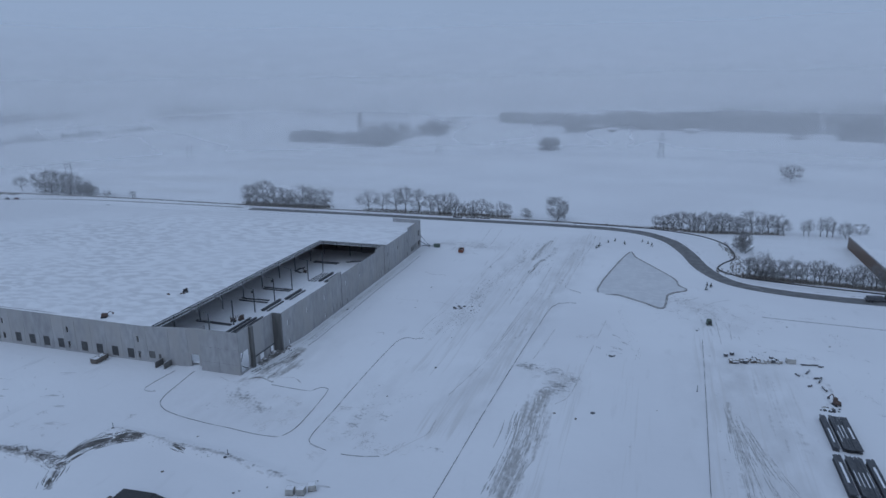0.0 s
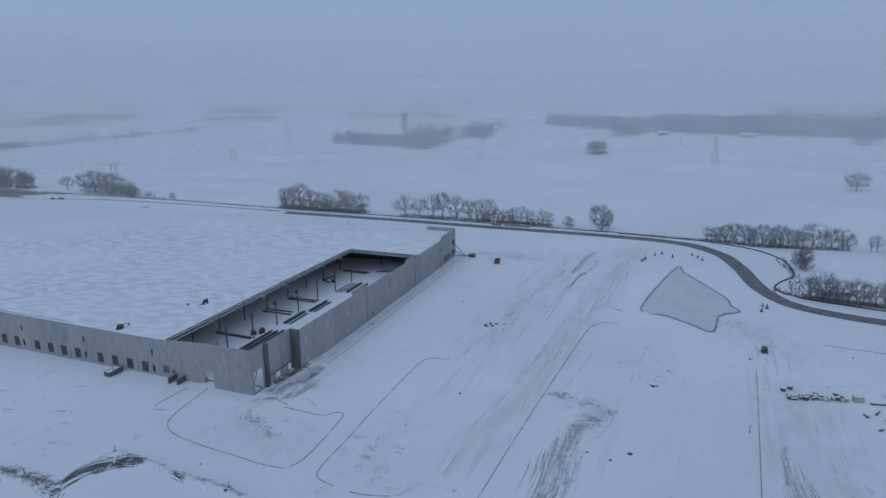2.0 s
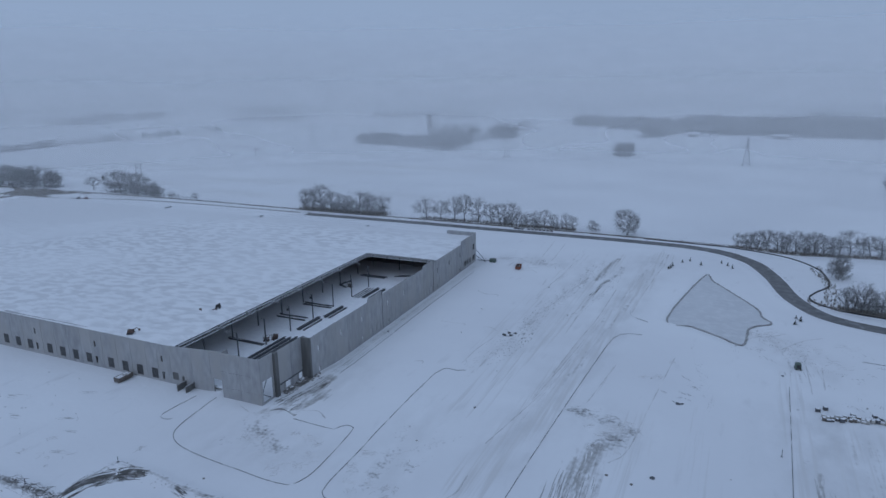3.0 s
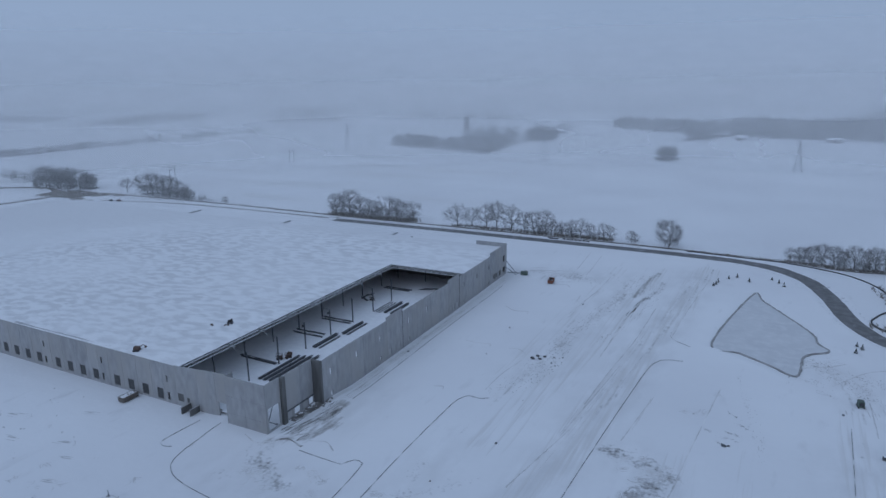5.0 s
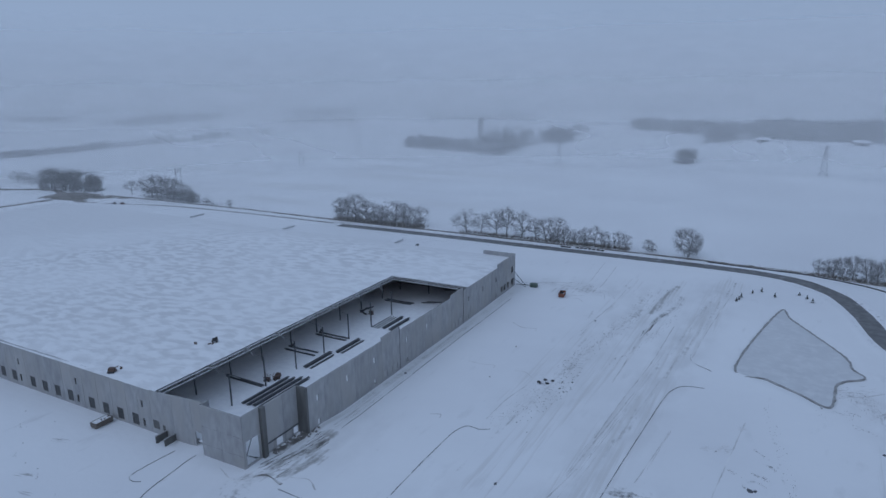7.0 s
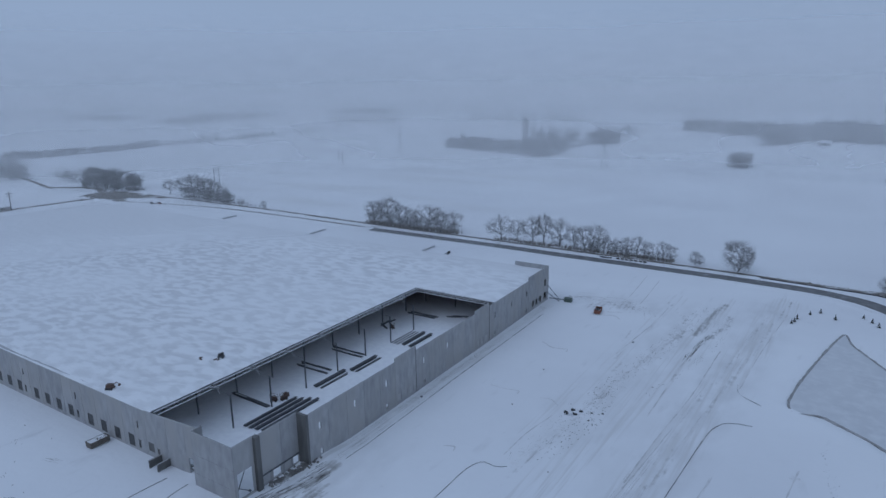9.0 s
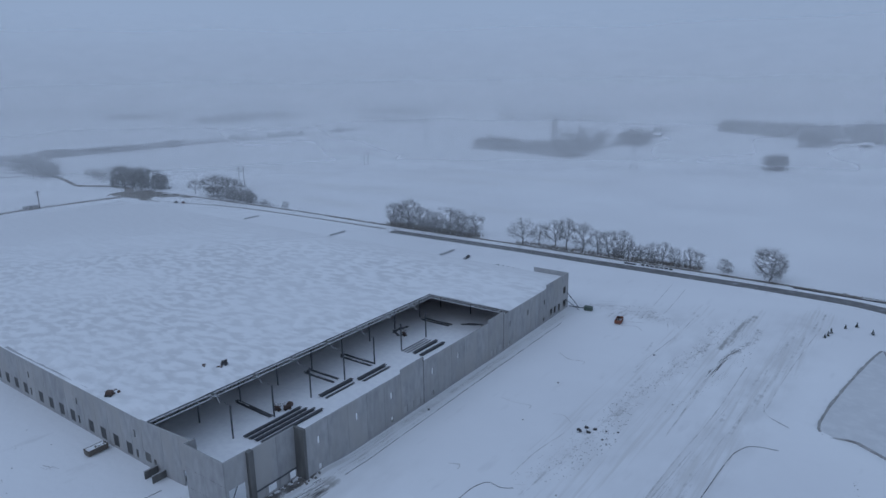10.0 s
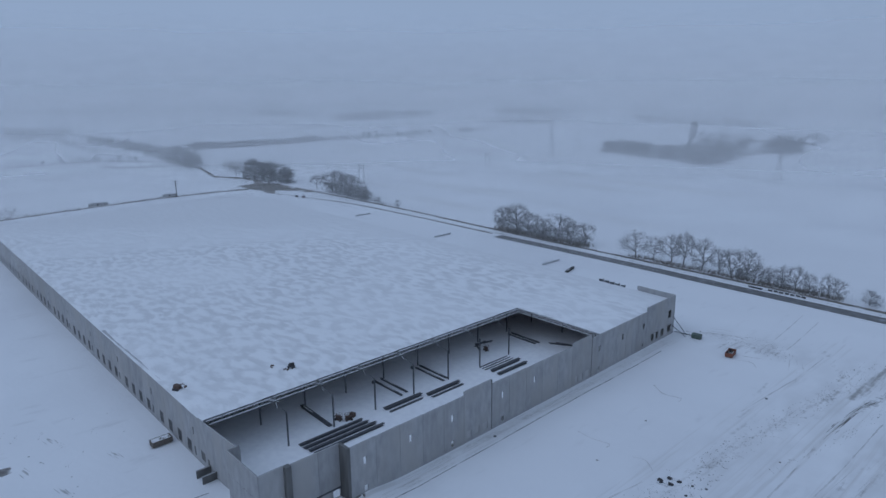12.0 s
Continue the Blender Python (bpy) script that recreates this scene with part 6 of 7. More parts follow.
def roll_off(x, y, turn, lx, ly, h, mat, label, fill):
    b = base_of("roll_off_container", label, "dumpster", pose(x, y, ground_z(x, y) - 0.03, 0, 0, turn), "waste containers")
    t = 0.09
    sides = Soup()
    sides.box(-lx / 2, lx / 2, -ly / 2, ly / 2, 0.25, 0.35)
    sides.box(-lx / 2, lx / 2, -ly / 2, -ly / 2 + t, 0.35, h).box(-lx / 2, lx / 2, ly / 2 - t, ly / 2, 0.35, h)
    sides.box(-lx / 2, -lx / 2 + t, -ly / 2 + t, ly / 2 - t, 0.35, h).box(lx / 2 - t, lx / 2, -ly / 2 + t, ly / 2 - t, 0.35, h)
    part("shell", sides.mesh("shell", mat), b)
    for k in range(7):
        yy = -ly / 2 + 0.3 + k * (ly - 0.6) / 6
        for sx in (-1, 1):
            x0 = sx * lx / 2
            part("rib", Soup().box(min(x0, x0 + sx * 0.09), max(x0, x0 + sx * 0.09), yy - 0.07, yy + 0.07, 0.3, h).mesh("rib", mat), b)
    for sy in (-1, 1):
        y0 = sy * ly / 2
        part("top_rail", Soup().box(-lx / 2 - 0.1, lx / 2 + 0.1, min(y0, y0 + sy * 0.06), max(y0, y0 + sy * 0.06), h - 0.14, h).mesh("top_rail", mat), b)
    for sx in (-0.52, 0.52):
        part("skid", Soup().box(sx - 0.08, sx + 0.08, -ly / 2, ly / 2, 0.0, 0.25).mesh("skid", M_BLACK), b)
    fl = Soup()
    r = random.Random(int(abs(x) * 10))
    for _ in range(16):
        xx, yy = r.uniform(-lx / 2 + 0.4, lx / 2 - 0.4), r.uniform(-ly / 2 + 0.5, ly / 2 - 0.5)
        fl.bar((xx, yy, h - 0.5), (xx + r.uniform(-0.6, 0.6), yy + r.uniform(-1, 1), h + r.uniform(-0.2, 0.35)), r.uniform(0.06, 0.16))
    part("rubbish", fl.mesh("rubbish", fill), b, "broken timber filling the container")
    part("snow_cap", Soup().box(-lx / 2 + 0.1, lx / 2 - 0.1, -ly / 2 + 0.1, ly / 2 - 0.1, 0.35, h - (0.02 if mat is M_WOOD else 0.75), 0.1).mesh("snow_cap", M_SNOW), b, "snow over the load")
    return b


roll_off(24.2, 152.6, 10, 2.2, 4.8, 1.6, M_ORANGE, "orange steel roll-off container in the snow", M_BLACK)
roll_off(-50.3, -2.0, 0, 2.3, 5.0, 1.6, M_WOOD, "weathered brown container of snowy scrap at the dock wall", M_WOOD)
gb = base_of("storage_box", "dark green steel storage box beside the building", "storage box", pose(9.6, 158.6, -0.02, 0, 0, 8))
part("body", Soup().box(-1.5, 1.5, -1.0, 1.0, 0.15, 1.5, 0.03).mesh("body", M_GREEN), gb)
part("skid", Soup().box(-1.4, 1.4, -0.9, -0.7, 0, 0.15).box(-1.4, 1.4, 0.7, 0.9, 0, 0.15).mesh("skid", M_BLACK), gb)
part("lid", Soup().box(-1.58, 1.58, -1.05, 1.05, 1.5, 1.6).mesh("lid", M_GREEN), gb)
bp = base_of("panel_brace", "dark steel pipe braces propped at the wall corner", "brace", pose(1.1, 157.2, 0))
part("pipe", Soup().bar((0, 0, 6.2), (4.5, 1.8, 0.15), 0.12, sides=6).mesh("pipe", M_STEEL), bp)
part("pipe", Soup().bar((0, -1.2, 3.6), (5.4, -0.4, 0.15), 0.12, sides=6).mesh("pipe", M_STEEL), bp)
part("rail", Soup().bar((0.2, 1.5, 0.25), (7.0, 2.6, 0.2), 0.16).mesh("rail", M_STEEL), bp)


# ---------------------------------------------------------------- on the roof
def snow_blower(x, y, z, turn):
    b = base_of("snow_machine", "small rust-red tracked machine on the snowy roof", "machine", pose(x, y, z, 0, 0, turn))
    part("body", Soup().box(-0.9, 0.9, -0.65, 0.65, 0.35, 1.35, 0.15).mesh("body", M_RUST), b)
    for sy in (-0.75, 0.75):
        part("track", Soup().box(-1.0, 1.0, sy - 0.18, sy + 0.18, 0.0, 0.5, 0.12).mesh("track", M_BLACK), b)
    arm = Soup().bar((0.6, 0, 1.1), (1.9, 0.1, 1.9), 0.13).bar((1.9, 0.1, 1.9), (2.7, 0.1, 1.5), 0.1).box(2.5, 2.9, -0.35, 0.4, 1.1, 1.55, 0.1)
    part("arm", arm.mesh("arm", M_RUST), b)
    return b


snow_blower(-51.9, 4.0, ROOF_Z - 0.3, 25)
ct = base_of("roofing_cart", "dark loaded roofing cart on the snowy roof", "cart", pose(-42.3, 31.3, ROOF_Z + 0.08, 0, 0, 30))
part("tray", Soup().box(-0.9, 0.9, -0.5, 0.5, 0.45, 0.7).mesh("tray", M_STEEL), ct)
for sx in (-0.6, 0.6):
    for sy in (-0.5, 0.5):
        part("wheel", Soup().bar((sx, sy - 0.08, 0.25), (sx, sy + 0.08, 0.25), 0.26, sides=8).mesh("wheel", M_BLACK), ct)
part("load", Soup().box(-0.7, 0.1, -0.45, 0.4, 0.7, 1.35, 0.08).box(0.2, 0.8, -0.4, 0.35, 0.7, 1.7, 0.1).mesh("load", M_BLACK), ct)
for i, (x, y) in enumerate(((-46.4, 27.6), (-47.3, 28.3), (-42.7, 29.6), (-41.9, 30.0))):
    rb = base_of("roofing_roll", "short brown roofing roll lying on the snow", "roofing roll", pose(x, y, ROOF_Z + 0.04, 0, 0, 40 * i), "roofing rolls")
    part("roll", Soup().bar((-0.45, 0, 0.2), (0.45, 0, 0.2), 0.2, sides=8).mesh("roll", M_RUST), rb)


# ---------------------------------------------------------------- site clutter
def boulder(x, y, s, mat, label, group, seed, name="rubble"):
    r = random.Random(seed)
    bm = bmesh.new()
    bmesh.ops.create_icosphere(bm, subdivisions=1, radius=s)
    for vv in bm.verts:
        vv.co *= r.uniform(0.7, 1.2)
        vv.co.z = max(vv.co.z * 0.6, -0.1 * s)
    me = bpy.data.meshes.new(name)
    bm.to_mesh(me)
    bm.free()
    me.materials.append(mat)
    return tagged(part(name, me, at=pose(x, y, ground_z(x, y) + 0.02, 0, 0, r.uniform(0, 360))), label, "rubble", group)


for i, (x, y, s) in enumerate(((44.4, 73.4, 0.8), (45.6, 75.5, 0.7), (46.8, 73.6, 0.75), (47.8, 75.7, 0.6), (45.0, 72.8, 0.5), (50.6, 76.4, 0.35), (51.2, 72.2, 0.4), (53.2, 77.5, 0.35))):
    boulder(x, y, s, M_BLACK, "dark lump of debris lying in the snow", "debris heap", 50 + i)
frm = base_of("scrap_metal", "light bent steel frame lying in the snow", "scrap", pose(45.6, 71.9, ground_z(45.6, 71.9)))
part("bar", Soup().bar((-1.2, 0, 0.1), (1.2, 0.3, 0.12), 0.05).bar((-1.2, 0.9, 0.1), (1.1, 1.1, 0.12), 0.05).bar((-1.2, 0, 0.1), (-1.2, 0.9, 0.1), 0.05).bar((1.2, 0.3, 0.1), (1.1, 1.1, 0.1), 0.05).mesh("bar", M_STEEL_L), frm)
SPOTS = ((102.1, 5.8, 0.6), (92.6, 3.1, 0.4), (98.2, 1.6, 0.4), (54.1, 21.0, 0.5), (18.7, 115.2, 0.35), (44.7, 130.3, 0.45), (6.4, 60, 0.5), (95.4, 57.4, 0.3), (104.0, 44.0, 0.75), (105.0, 44.3, 0.5),
         (117.5, 93.3, 0.3), (130.5, 73.4, 0.45), (28, 95, 0.3), (30, 70, 0.35), (60, 100, 0.3), (52, 45, 0.3), 
         (10, -33, 0.35), (12, -48, 0.4), (23, -40, 0.5), (-5, -38, 0.3), (47, 0, 0.3), (112, -8, 0.3), (118, 12, 0.25), (150, 60, 0.3), (170, 70, 0.35), (160, 85, 0.35), (175, 100, 0.3))
for i, (x, y, s) in enumerate(SPOTS):
    boulder(x, y, s, M_SOIL if s < 0.42 else M_STEEL, "dark clod of frozen soil in the snow", "scattered clods", 80 + i, "clod")


def clod_field(name, label, pts, half, n, size, seed):
    """Countless small frozen clods strewn along a driven strip."""
    r = random.Random(seed)
    s = Soup()
    pick = line_region(pts, half)
    spots = [pick(r) for _ in range(n)]
    levels = height_of([p[0] for p in spots], [p[1] for p in spots])
    for (x, y), z in zip(spots, levels):
        z = float(z)
        k = size * r.uniform(0.4, 1.2)
        a = r.uniform(0, 6.28)
        p = [Vector((x + k * math.cos(a + q * 2.09), y + k * math.sin(a + q * 2.09) * r.uniform(0.7, 1.3), z - 0.05)) for q in range(3)]
        t = Vector((x, y, z + k * 0.7))
        for q in range(3):
            s.tri(p[q], p[(q + 1) % 3], t)
    tagged(new(name, s.mesh(name, M_CLOD)), label, "clods", kind="stuff")


CL = "frozen clods of soil strewn over the snow"
clod_field("clods", CL, [(58, 178), (54, 128), (49, 92), (52, 72), (47, 50)], 3.2, 420, 0.24, 1)
clod_field("clods", CL, [(88, 4), (87, -20), (88, -40)], 3.0, 70, 0.16, 3)
clod_field("clods", CL, [(70, 150), (66, 120), (60, 95)], 1.5, 110, 0.20, 4)
clod_field("clods", CL, [(104, 88), (110, 60), (113, 40)], 1.3, 70, 0.18, 7)
clod_field("clods", CL, [(-30, -51), (-14, -51), (-12, -38), (22, -39)], 2.2, 190, 0.20, 8)
clod_field("clods", CL, [(12, 166), (30, 170), (36, 163)], 3.5, 110, 0.20, 9)
clod_field("clods", CL, [(122, 108), (130, 96), (140, 88)], 3.0, 50, 0.20, 10)


def tuft_field(label, spots, seed):
    """Dry weeds and frozen crumbs showing through the snow in loose clusters."""
    r = random.Random(seed)
    s = Soup()
    for cx, cy, rad, n in spots:
        for _ in range(int(n * 1.6)):
            u = r.gauss(0, rad * 0.6)
            x, y = cx + u + r.gauss(0, rad * 0.2), cy - 0.6 * u + r.gauss(0, rad * 0.3)
            z = ground_z(x, y)
            a, k = r.uniform(0, 6.28), r.uniform(0.07, 0.22)
            d = Vector((math.cos(a), math.sin(a), 0))
            p = Vector((x, y, z - 0.03))
            s.tri(p - d * k, p + d * k, p + Vector((-d.y, d.x, 0)) * k * 0.5 + Vector((0, 0, k * r.uniform(0.5, 1.1))))
            s.tri(p - d * k * 0.6 + Vector((0, 0, 0.02)), p + Vector((-d.y, d.x, 0)) * k * 0.6, p + d * k * 0.5 + Vector((0, 0, k * 0.6)))
    tagged(new("weeds", s.mesh("weeds", M_CLOD)), label, "weeds", kind="stuff")


r = random.Random(23)
WEED = "dry weeds and frozen crumbs poking through the snow"
tuft_field(WEED, [(r.uniform(142, 186), r.uniform(58, 100), r.uniform(1.0, 3.0), r.randrange(6, 18)) for _ in range(30)], 2)
tuft_field(WEED, [(r.uniform(170, 182), r.uniform(24, 50), r.uniform(1.0, 3.0), r.randrange(8, 22)) for _ in range(10)], 3)
tuft_field(WEED, [(r.uniform(118, 140), r.uniform(84, 112), r.uniform(1.0, 3.0), r.randrange(8, 26)) for _ in range(18)], 4)
tuft_field(WEED, [(r.uniform(-90, -25), r.uniform(-45, -8), r.uniform(0.6, 1.6), r.randrange(3, 10)) for _ in range(16)], 5)
tuft_field(WEED, [(43 + 0.12 * (y - 50) + r.uniform(-2, 2), y, 2.2, r.randrange(5, 14)) for y in range(46, 150, 4)], 6)
tuft_field(WEED, [(r.uniform(99, 108), r.uniform(44, 62), r.uniform(0.6, 1.4), r.randrange(8, 20)) for _ in range(9)], 7)
tuft_field(WEED, [(r.uniform(4, 40), r.uniform(160, 172), r.uniform(1.0, 2.5), r.randrange(8, 20)) for _ in range(12)], 9)


def rubble_strip():
    r_ = random.Random(8)
    s_ = Soup()
    for _ in range(260):
        y = r_.uniform(6.5, 20.5)
        x = 2.6 + (y - 6.5) * 0.09 + r_.gauss(0, 0.7)
        k = r_.uniform(0.12, 0.38)
        z = ground_z(x, y)
        s_.box(x - k, x + k * r_.uniform(0.4, 1), y - k * r_.uniform(0.4, 1), y + k, z - 0.1, z + k * 0.9, 0.3)
    tagged(new("rubble", s_.mesh("rubble", M_MUD)), "strip of broken rubble along the foot of the wall", "rubble", kind="stuff")


rubble_strip()
for i, (x, y, s) in enumerate(((-65.8, -28.0, 0.5), (-60.7, -26.6, 0.5), (-59.8, -26.2, 0.4), (-49.3, -22.8, 0.4), (-44.2, -22.9, 0.35), (-76.8, -6.9, 0.4), (-63.5, -6.8, 0.35), (-59.4, -17.6, 0.4), (32.2, -50.4, 0.8), (33.0, -49.4, 0.6), (38.1, -46.6, 0.6), (47.5, -41.4, 0.5))):
    boulder(x, y, s * 0.5, M_CLOD, "frozen lump of mud in the dock yard", "yard lumps", 500 + i, "mud_lump")


def post(x, y, h, label, mat=M_STEEL):
    b = base_of("marker_post", label, "post", pose(x, y, ground_z(x, y) - 0.05), "marker posts")
    part("shaft", Soup().bar((0, 0, 0), (0, 0, h), 0.08, sides=6).mesh("shaft", mat), b)
    part("foot", Soup().box(-0.2, 0.2, -0.2, 0.2, 0, 0.15).mesh("foot", mat), b)


post(128.5, 26.2, 1.9, "dark marker post standing in the snow")
post(-12.3, -36.6, 1.4, "dark marker post standing in the snow")
post(23.0, -39.0, 1.3, "dark marker post standing in the snow")
post(-24, -51, 1.2, "dark marker post standing in the snow")
gen = base_of("generator", "dark green site generator box on skids", "generator", pose(134.8, 80.6, ground_z(134.8, 80.6), 0, 0, 10))
part("housing", Soup().box(-0.75, 0.75, -0.95, 0.95, 0.3, 1.8, 0.06).mesh("housing", M_GREEN), gen)
part("skid", Soup().box(-0.8, -0.6, -1.2, 1.2, 0, 0.3).box(0.6, 0.8, -1.2, 1.2, 0, 0.3).mesh("skid", M_BLACK), gen)
part("door", Soup().box(-0.5, 0.5, -1.01, -0.94, 0.6, 1.6).mesh("door", M_BLACK), gen)


def conifer(x, y, h, turn, seed):
    b = base_of("young_conifer", "small dark green conifer planted in the snow", "conifer", pose(x, y, ground_z(x, y) - 0.05, 0, 0, turn), "young conifers")
    r = random.Random(seed)
    part("trunk", Soup().bar((0, 0, 0), (0, 0, h * 0.95), 0.06, 0.02, 5).mesh("trunk", M_BARK), b)
    s = Soup()
    for k in range(70):
        u = r.random() ** 0.7
        z = h * (0.1 + 0.88 * (1 - u) * 1.0)
        rad = h * 0.34 * u * r.uniform(0.7, 1.1) + 0.05
        a = r.uniform(0, 6.28)
        e = Vector((rad * math.cos(a), rad * math.sin(a), z - 0.12))
        side = Vector((-math.sin(a), math.cos(a), 0)) * 0.14
        s.tri(Vector((0, 0, z + 0.1)), e - side, e + side)
    part("crown", s.mesh("crown", M_CONIF), b)


for i, (x, y) in enumerate(((87.8, 176.5), (88.5, 179.1), (89.0, 182.7), (92.6, 190.2), (95.8, 193.7), (100.9, 188.7), (109.5, 195.0), (112.3, 191.6), (114.3, 187.5), (136.8, 127.2), (136.2, 121.1), (138.2, 125.2))):
    conifer(x, y, 1.7 + 0.2 * (i % 3), 33 * i, i)


for i, (x, y) in enumerate(((-421, 33), (-417, 29), (-424, 38), (-412, 34))):
    conifer(x, y, 5.5 + (i % 2), 50 * i, 40 + i)


# ---------------------------------------------------------------- laydown yard
def stock_rows(x0, y0, length, xs, hgt, label):
    for dx, w in xs:
        joist_bundle(pose(x0 + dx, y0, ground_z(x0 + dx, y0 + 4)), length, label, w, hgt)


stock_rows(157.4, 3.0, 16.2, ((0.3, 1.1), (2.1, 0.5), (2.9, 0.6), (3.7, 0.6), (5.0, 1.3)), 1.2, "bundle of dark steel joists stored in the snowy yard")
stock_rows(156.2, -16.0, 15.6, ((0.6, 1.5), (2.6, 0.5), (3.4, 0.6), (4.3, 0.6), (5.2, 0.5), (7.2, 1.5)), 1.3, "bundle of dark steel joists stored in the snowy yard")
r = random.Random(77)
for i in range(30):
    x = 138.9 + (i // 2) * 1.02 + r.uniform(-0.2, 0.2)
    y = 49.0 + (i // 2) * 0.24 + (1.5 if i % 2 else 0) + r.uniform(-0.4, 0.4)
    pallet_load(x, y, ground_z(x, y), r.uniform(0.7, 1.2), 0.9, r.uniform(0.3, 0.95), r.uniform(-15, 15), r.choice((M_PALE, M_PALE, M_PALE, M_WOOD, M_STEEL)),
                "wrapped building materials on a pallet in the snow", "pallets in the yard")
for x, y in ((139.9, 55.4), (138.0, 53.6), (146, 53.8), (151, 55)):
    pallet_load(x, y, ground_z(x, y), 1.1, 1.0, 0.8, 12, M_STEEL, "dark crate standing in the snow", "pallets in the yard")
pallet_load(156.2, 53.8, ground_z(156, 53.8), 2.6, 1.8, 1.4, 8, M_PALE, "large pale crate in the snow", "pallets in the yard")
for x, y, ln, a in ((158.7, 52.5, 5.0, -80), (163.3, 52.3, 1.6, -80), (159.0, 46.2, 3.2, -25), (160.6, 43.5, 2.6, -65), (161.3, 40.6, 4.0, -20), (162.4, 35.6, 3.0, 15), (157.0, 44.0, 1.8, 30), (158.0, 37.5, 1.6, -50)):
    joist_bundle(pose(x, y, ground_z(x, y), 0, 0, a), ln, "loose dark steel piece lying in the snow", 0.22, 0.4)


def excavator(x, y, turn):
    b = base_of("mini_excavator", "rusty orange-brown mini excavator in the yard", "excavator", pose(x, y, ground_z(x, y), 0, 0, turn) @ Matrix.Scale(0.78, 4))
    for sx in (-0.8, 0.8):
        part("track", Soup().box(sx - 0.22, sx + 0.22, -1.2, 1.2, 0, 0.6, 0.1).mesh("track", M_BLACK), b)
    part("body", Soup().box(-0.9, 0.9, -1.2, 0.8, 0.7, 1.6, 0.08).mesh("body", M_RUST), b)
    cab = part("cab", Soup().box(-0.85, 0.2, -0.3, 0.9, 1.6, 2.7, 0.1).mesh("cab", M_RUST), b)
    part("window", Soup().box(-0.72, 0.07, 0.84, 0.9, 1.8, 2.45).mesh("window", M_GLASS), cab, "dark cab window")
    part("boom", Soup().bar((0.3, 0.8, 1.3), (0.3, 2.6, 3.0), 0.18).bar((0.3, 2.6, 3.0), (0.3, 3.9, 1.2), 0.14).mesh("boom", M_RUST), b)
    part("bucket", Soup().box(-0.1, 0.7, 3.6, 4.2, 0.5, 1.2, 0.2).mesh("bucket", M_STEEL), b)


excavator(163.0, 28.2, 30)
r = random.Random(5)
for i in range(12):
    x, y = 158.5 + r.uniform(0, 5.0), 24.0 + r.uniform(-0.6, 2.2)
    boulder(x, y, r.uniform(0.3, 0.6), r.choice((M_BLACK, M_STEEL, M_PALE)), "small pile of site scrap in the snow", "yard scrap", 300 + i, "scrap")

# goods and a covered heap near the south edge
for x, y, t in ((44.0, -47.0, 8), (46.2, -46.4, 5), (47.8, -44.5, 30)):
    pallet_load(x, y, ground_z(x, y), 1.8, 1.7, 1.3, t, M_PALE, "stack of pale weathered timber crates in the snow", "timber crates")
hp = base_of("covered_heap", "dark tarpaulin-covered heap at the lot edge", "heap", pose(14.5, -59.5, ground_z(14.5, -59.5), 0, 0, 4))
part("tarpaulin", Soup().box(-6.2, 6.2, -3.0, 3.0, -0.1, 2.0, 0.4).mesh("tarpaulin", M_BLACK), hp)
part("weight", Soup().box(-6.9, -6.2, -1, 1, 0, 0.3).box(6.2, 6.9, -1, 1, 0, 0.3).mesh("weight", M_WOOD), hp)
# boards and bins set out by the road
for i in range(7):
    x = 6 + i * 2.2
    pallet_load(x, 229.3 + 0.2 * (i % 2), ground_z(x, 229.3) + 0.0, 1.6, 0.6, 0.7, 0, M_CONC_D, "low dark barrier block beside the road", "road barriers")
joist_bundle(pose(-3, 229, ground_z(-3, 229), 0, 0, -90), 6, "short steel stock beside the road", 0.6, 0.6)
for x, y, a, ln, m in ((-86.4, 193.5, 0, 13, M_RIME), (-70.4, 190.5, 15, 10, M_BLACK), (-166, 195, 0, 13, M_RIME), (-247.6, 199, 0, 12, M_RIME)):
    joist_bundle(pose(x, y, ground_z(x, y), 0, 0, a), ln, "long steel stock lying in the snow behind the building", 1.0, 0.8, True, m)
for i in range(5):
    pallet_load(-51 + i * 2.9, 190.8 - 0.3 * i, ground_z(-51, 190), 1.7, 1.5, 1.5, 10, M_STEEL, "dark pallet load behind the building", "pallets behind the building")


# ---------------------------------------------------------------- vehicles far off
def car(x, y, turn, mat, label):
    b = base_of("car", label, "car", pose(x, y, ground_z(x, y) + 0.02, 0, 0, turn), "parked cars")
    part("body", Soup().box(-0.9, 0.9, -2.2, 2.2, 0.35, 0.95, 0.06).mesh("body", mat), b)
    part("cabin", Soup().box(-0.82, 0.82, -1.5, 0.9, 0.95, 1.5, 0.22).mesh("cabin", M_GLASS), b)
    part("roof", Soup().box(-0.66, 0.66, -1.2, 0.6, 1.5, 1.56).mesh("roof", mat), b)
    for sx in (-0.85, 0.85):
        for sy in (-1.4, 1.4):
            w_ = part("wheel", Soup().bar((sx - 0.1, sy, 0.33), (sx + 0.1, sy, 0.33), 0.33, sides=10).mesh("tyre", M_BLACK), b)
            part("rim", Soup().bar((sx - 0.11, sy, 0.33), (sx + 0.11, sy, 0.33), 0.18, sides=8).mesh("rim", M_GALV), w_)


car(-340, 210, 70, M_CARDARK, "dark car parked on the snowy track")
car(-334.5, 212.5, 75, M_CARRED, "dull red car parked on the snowy track")


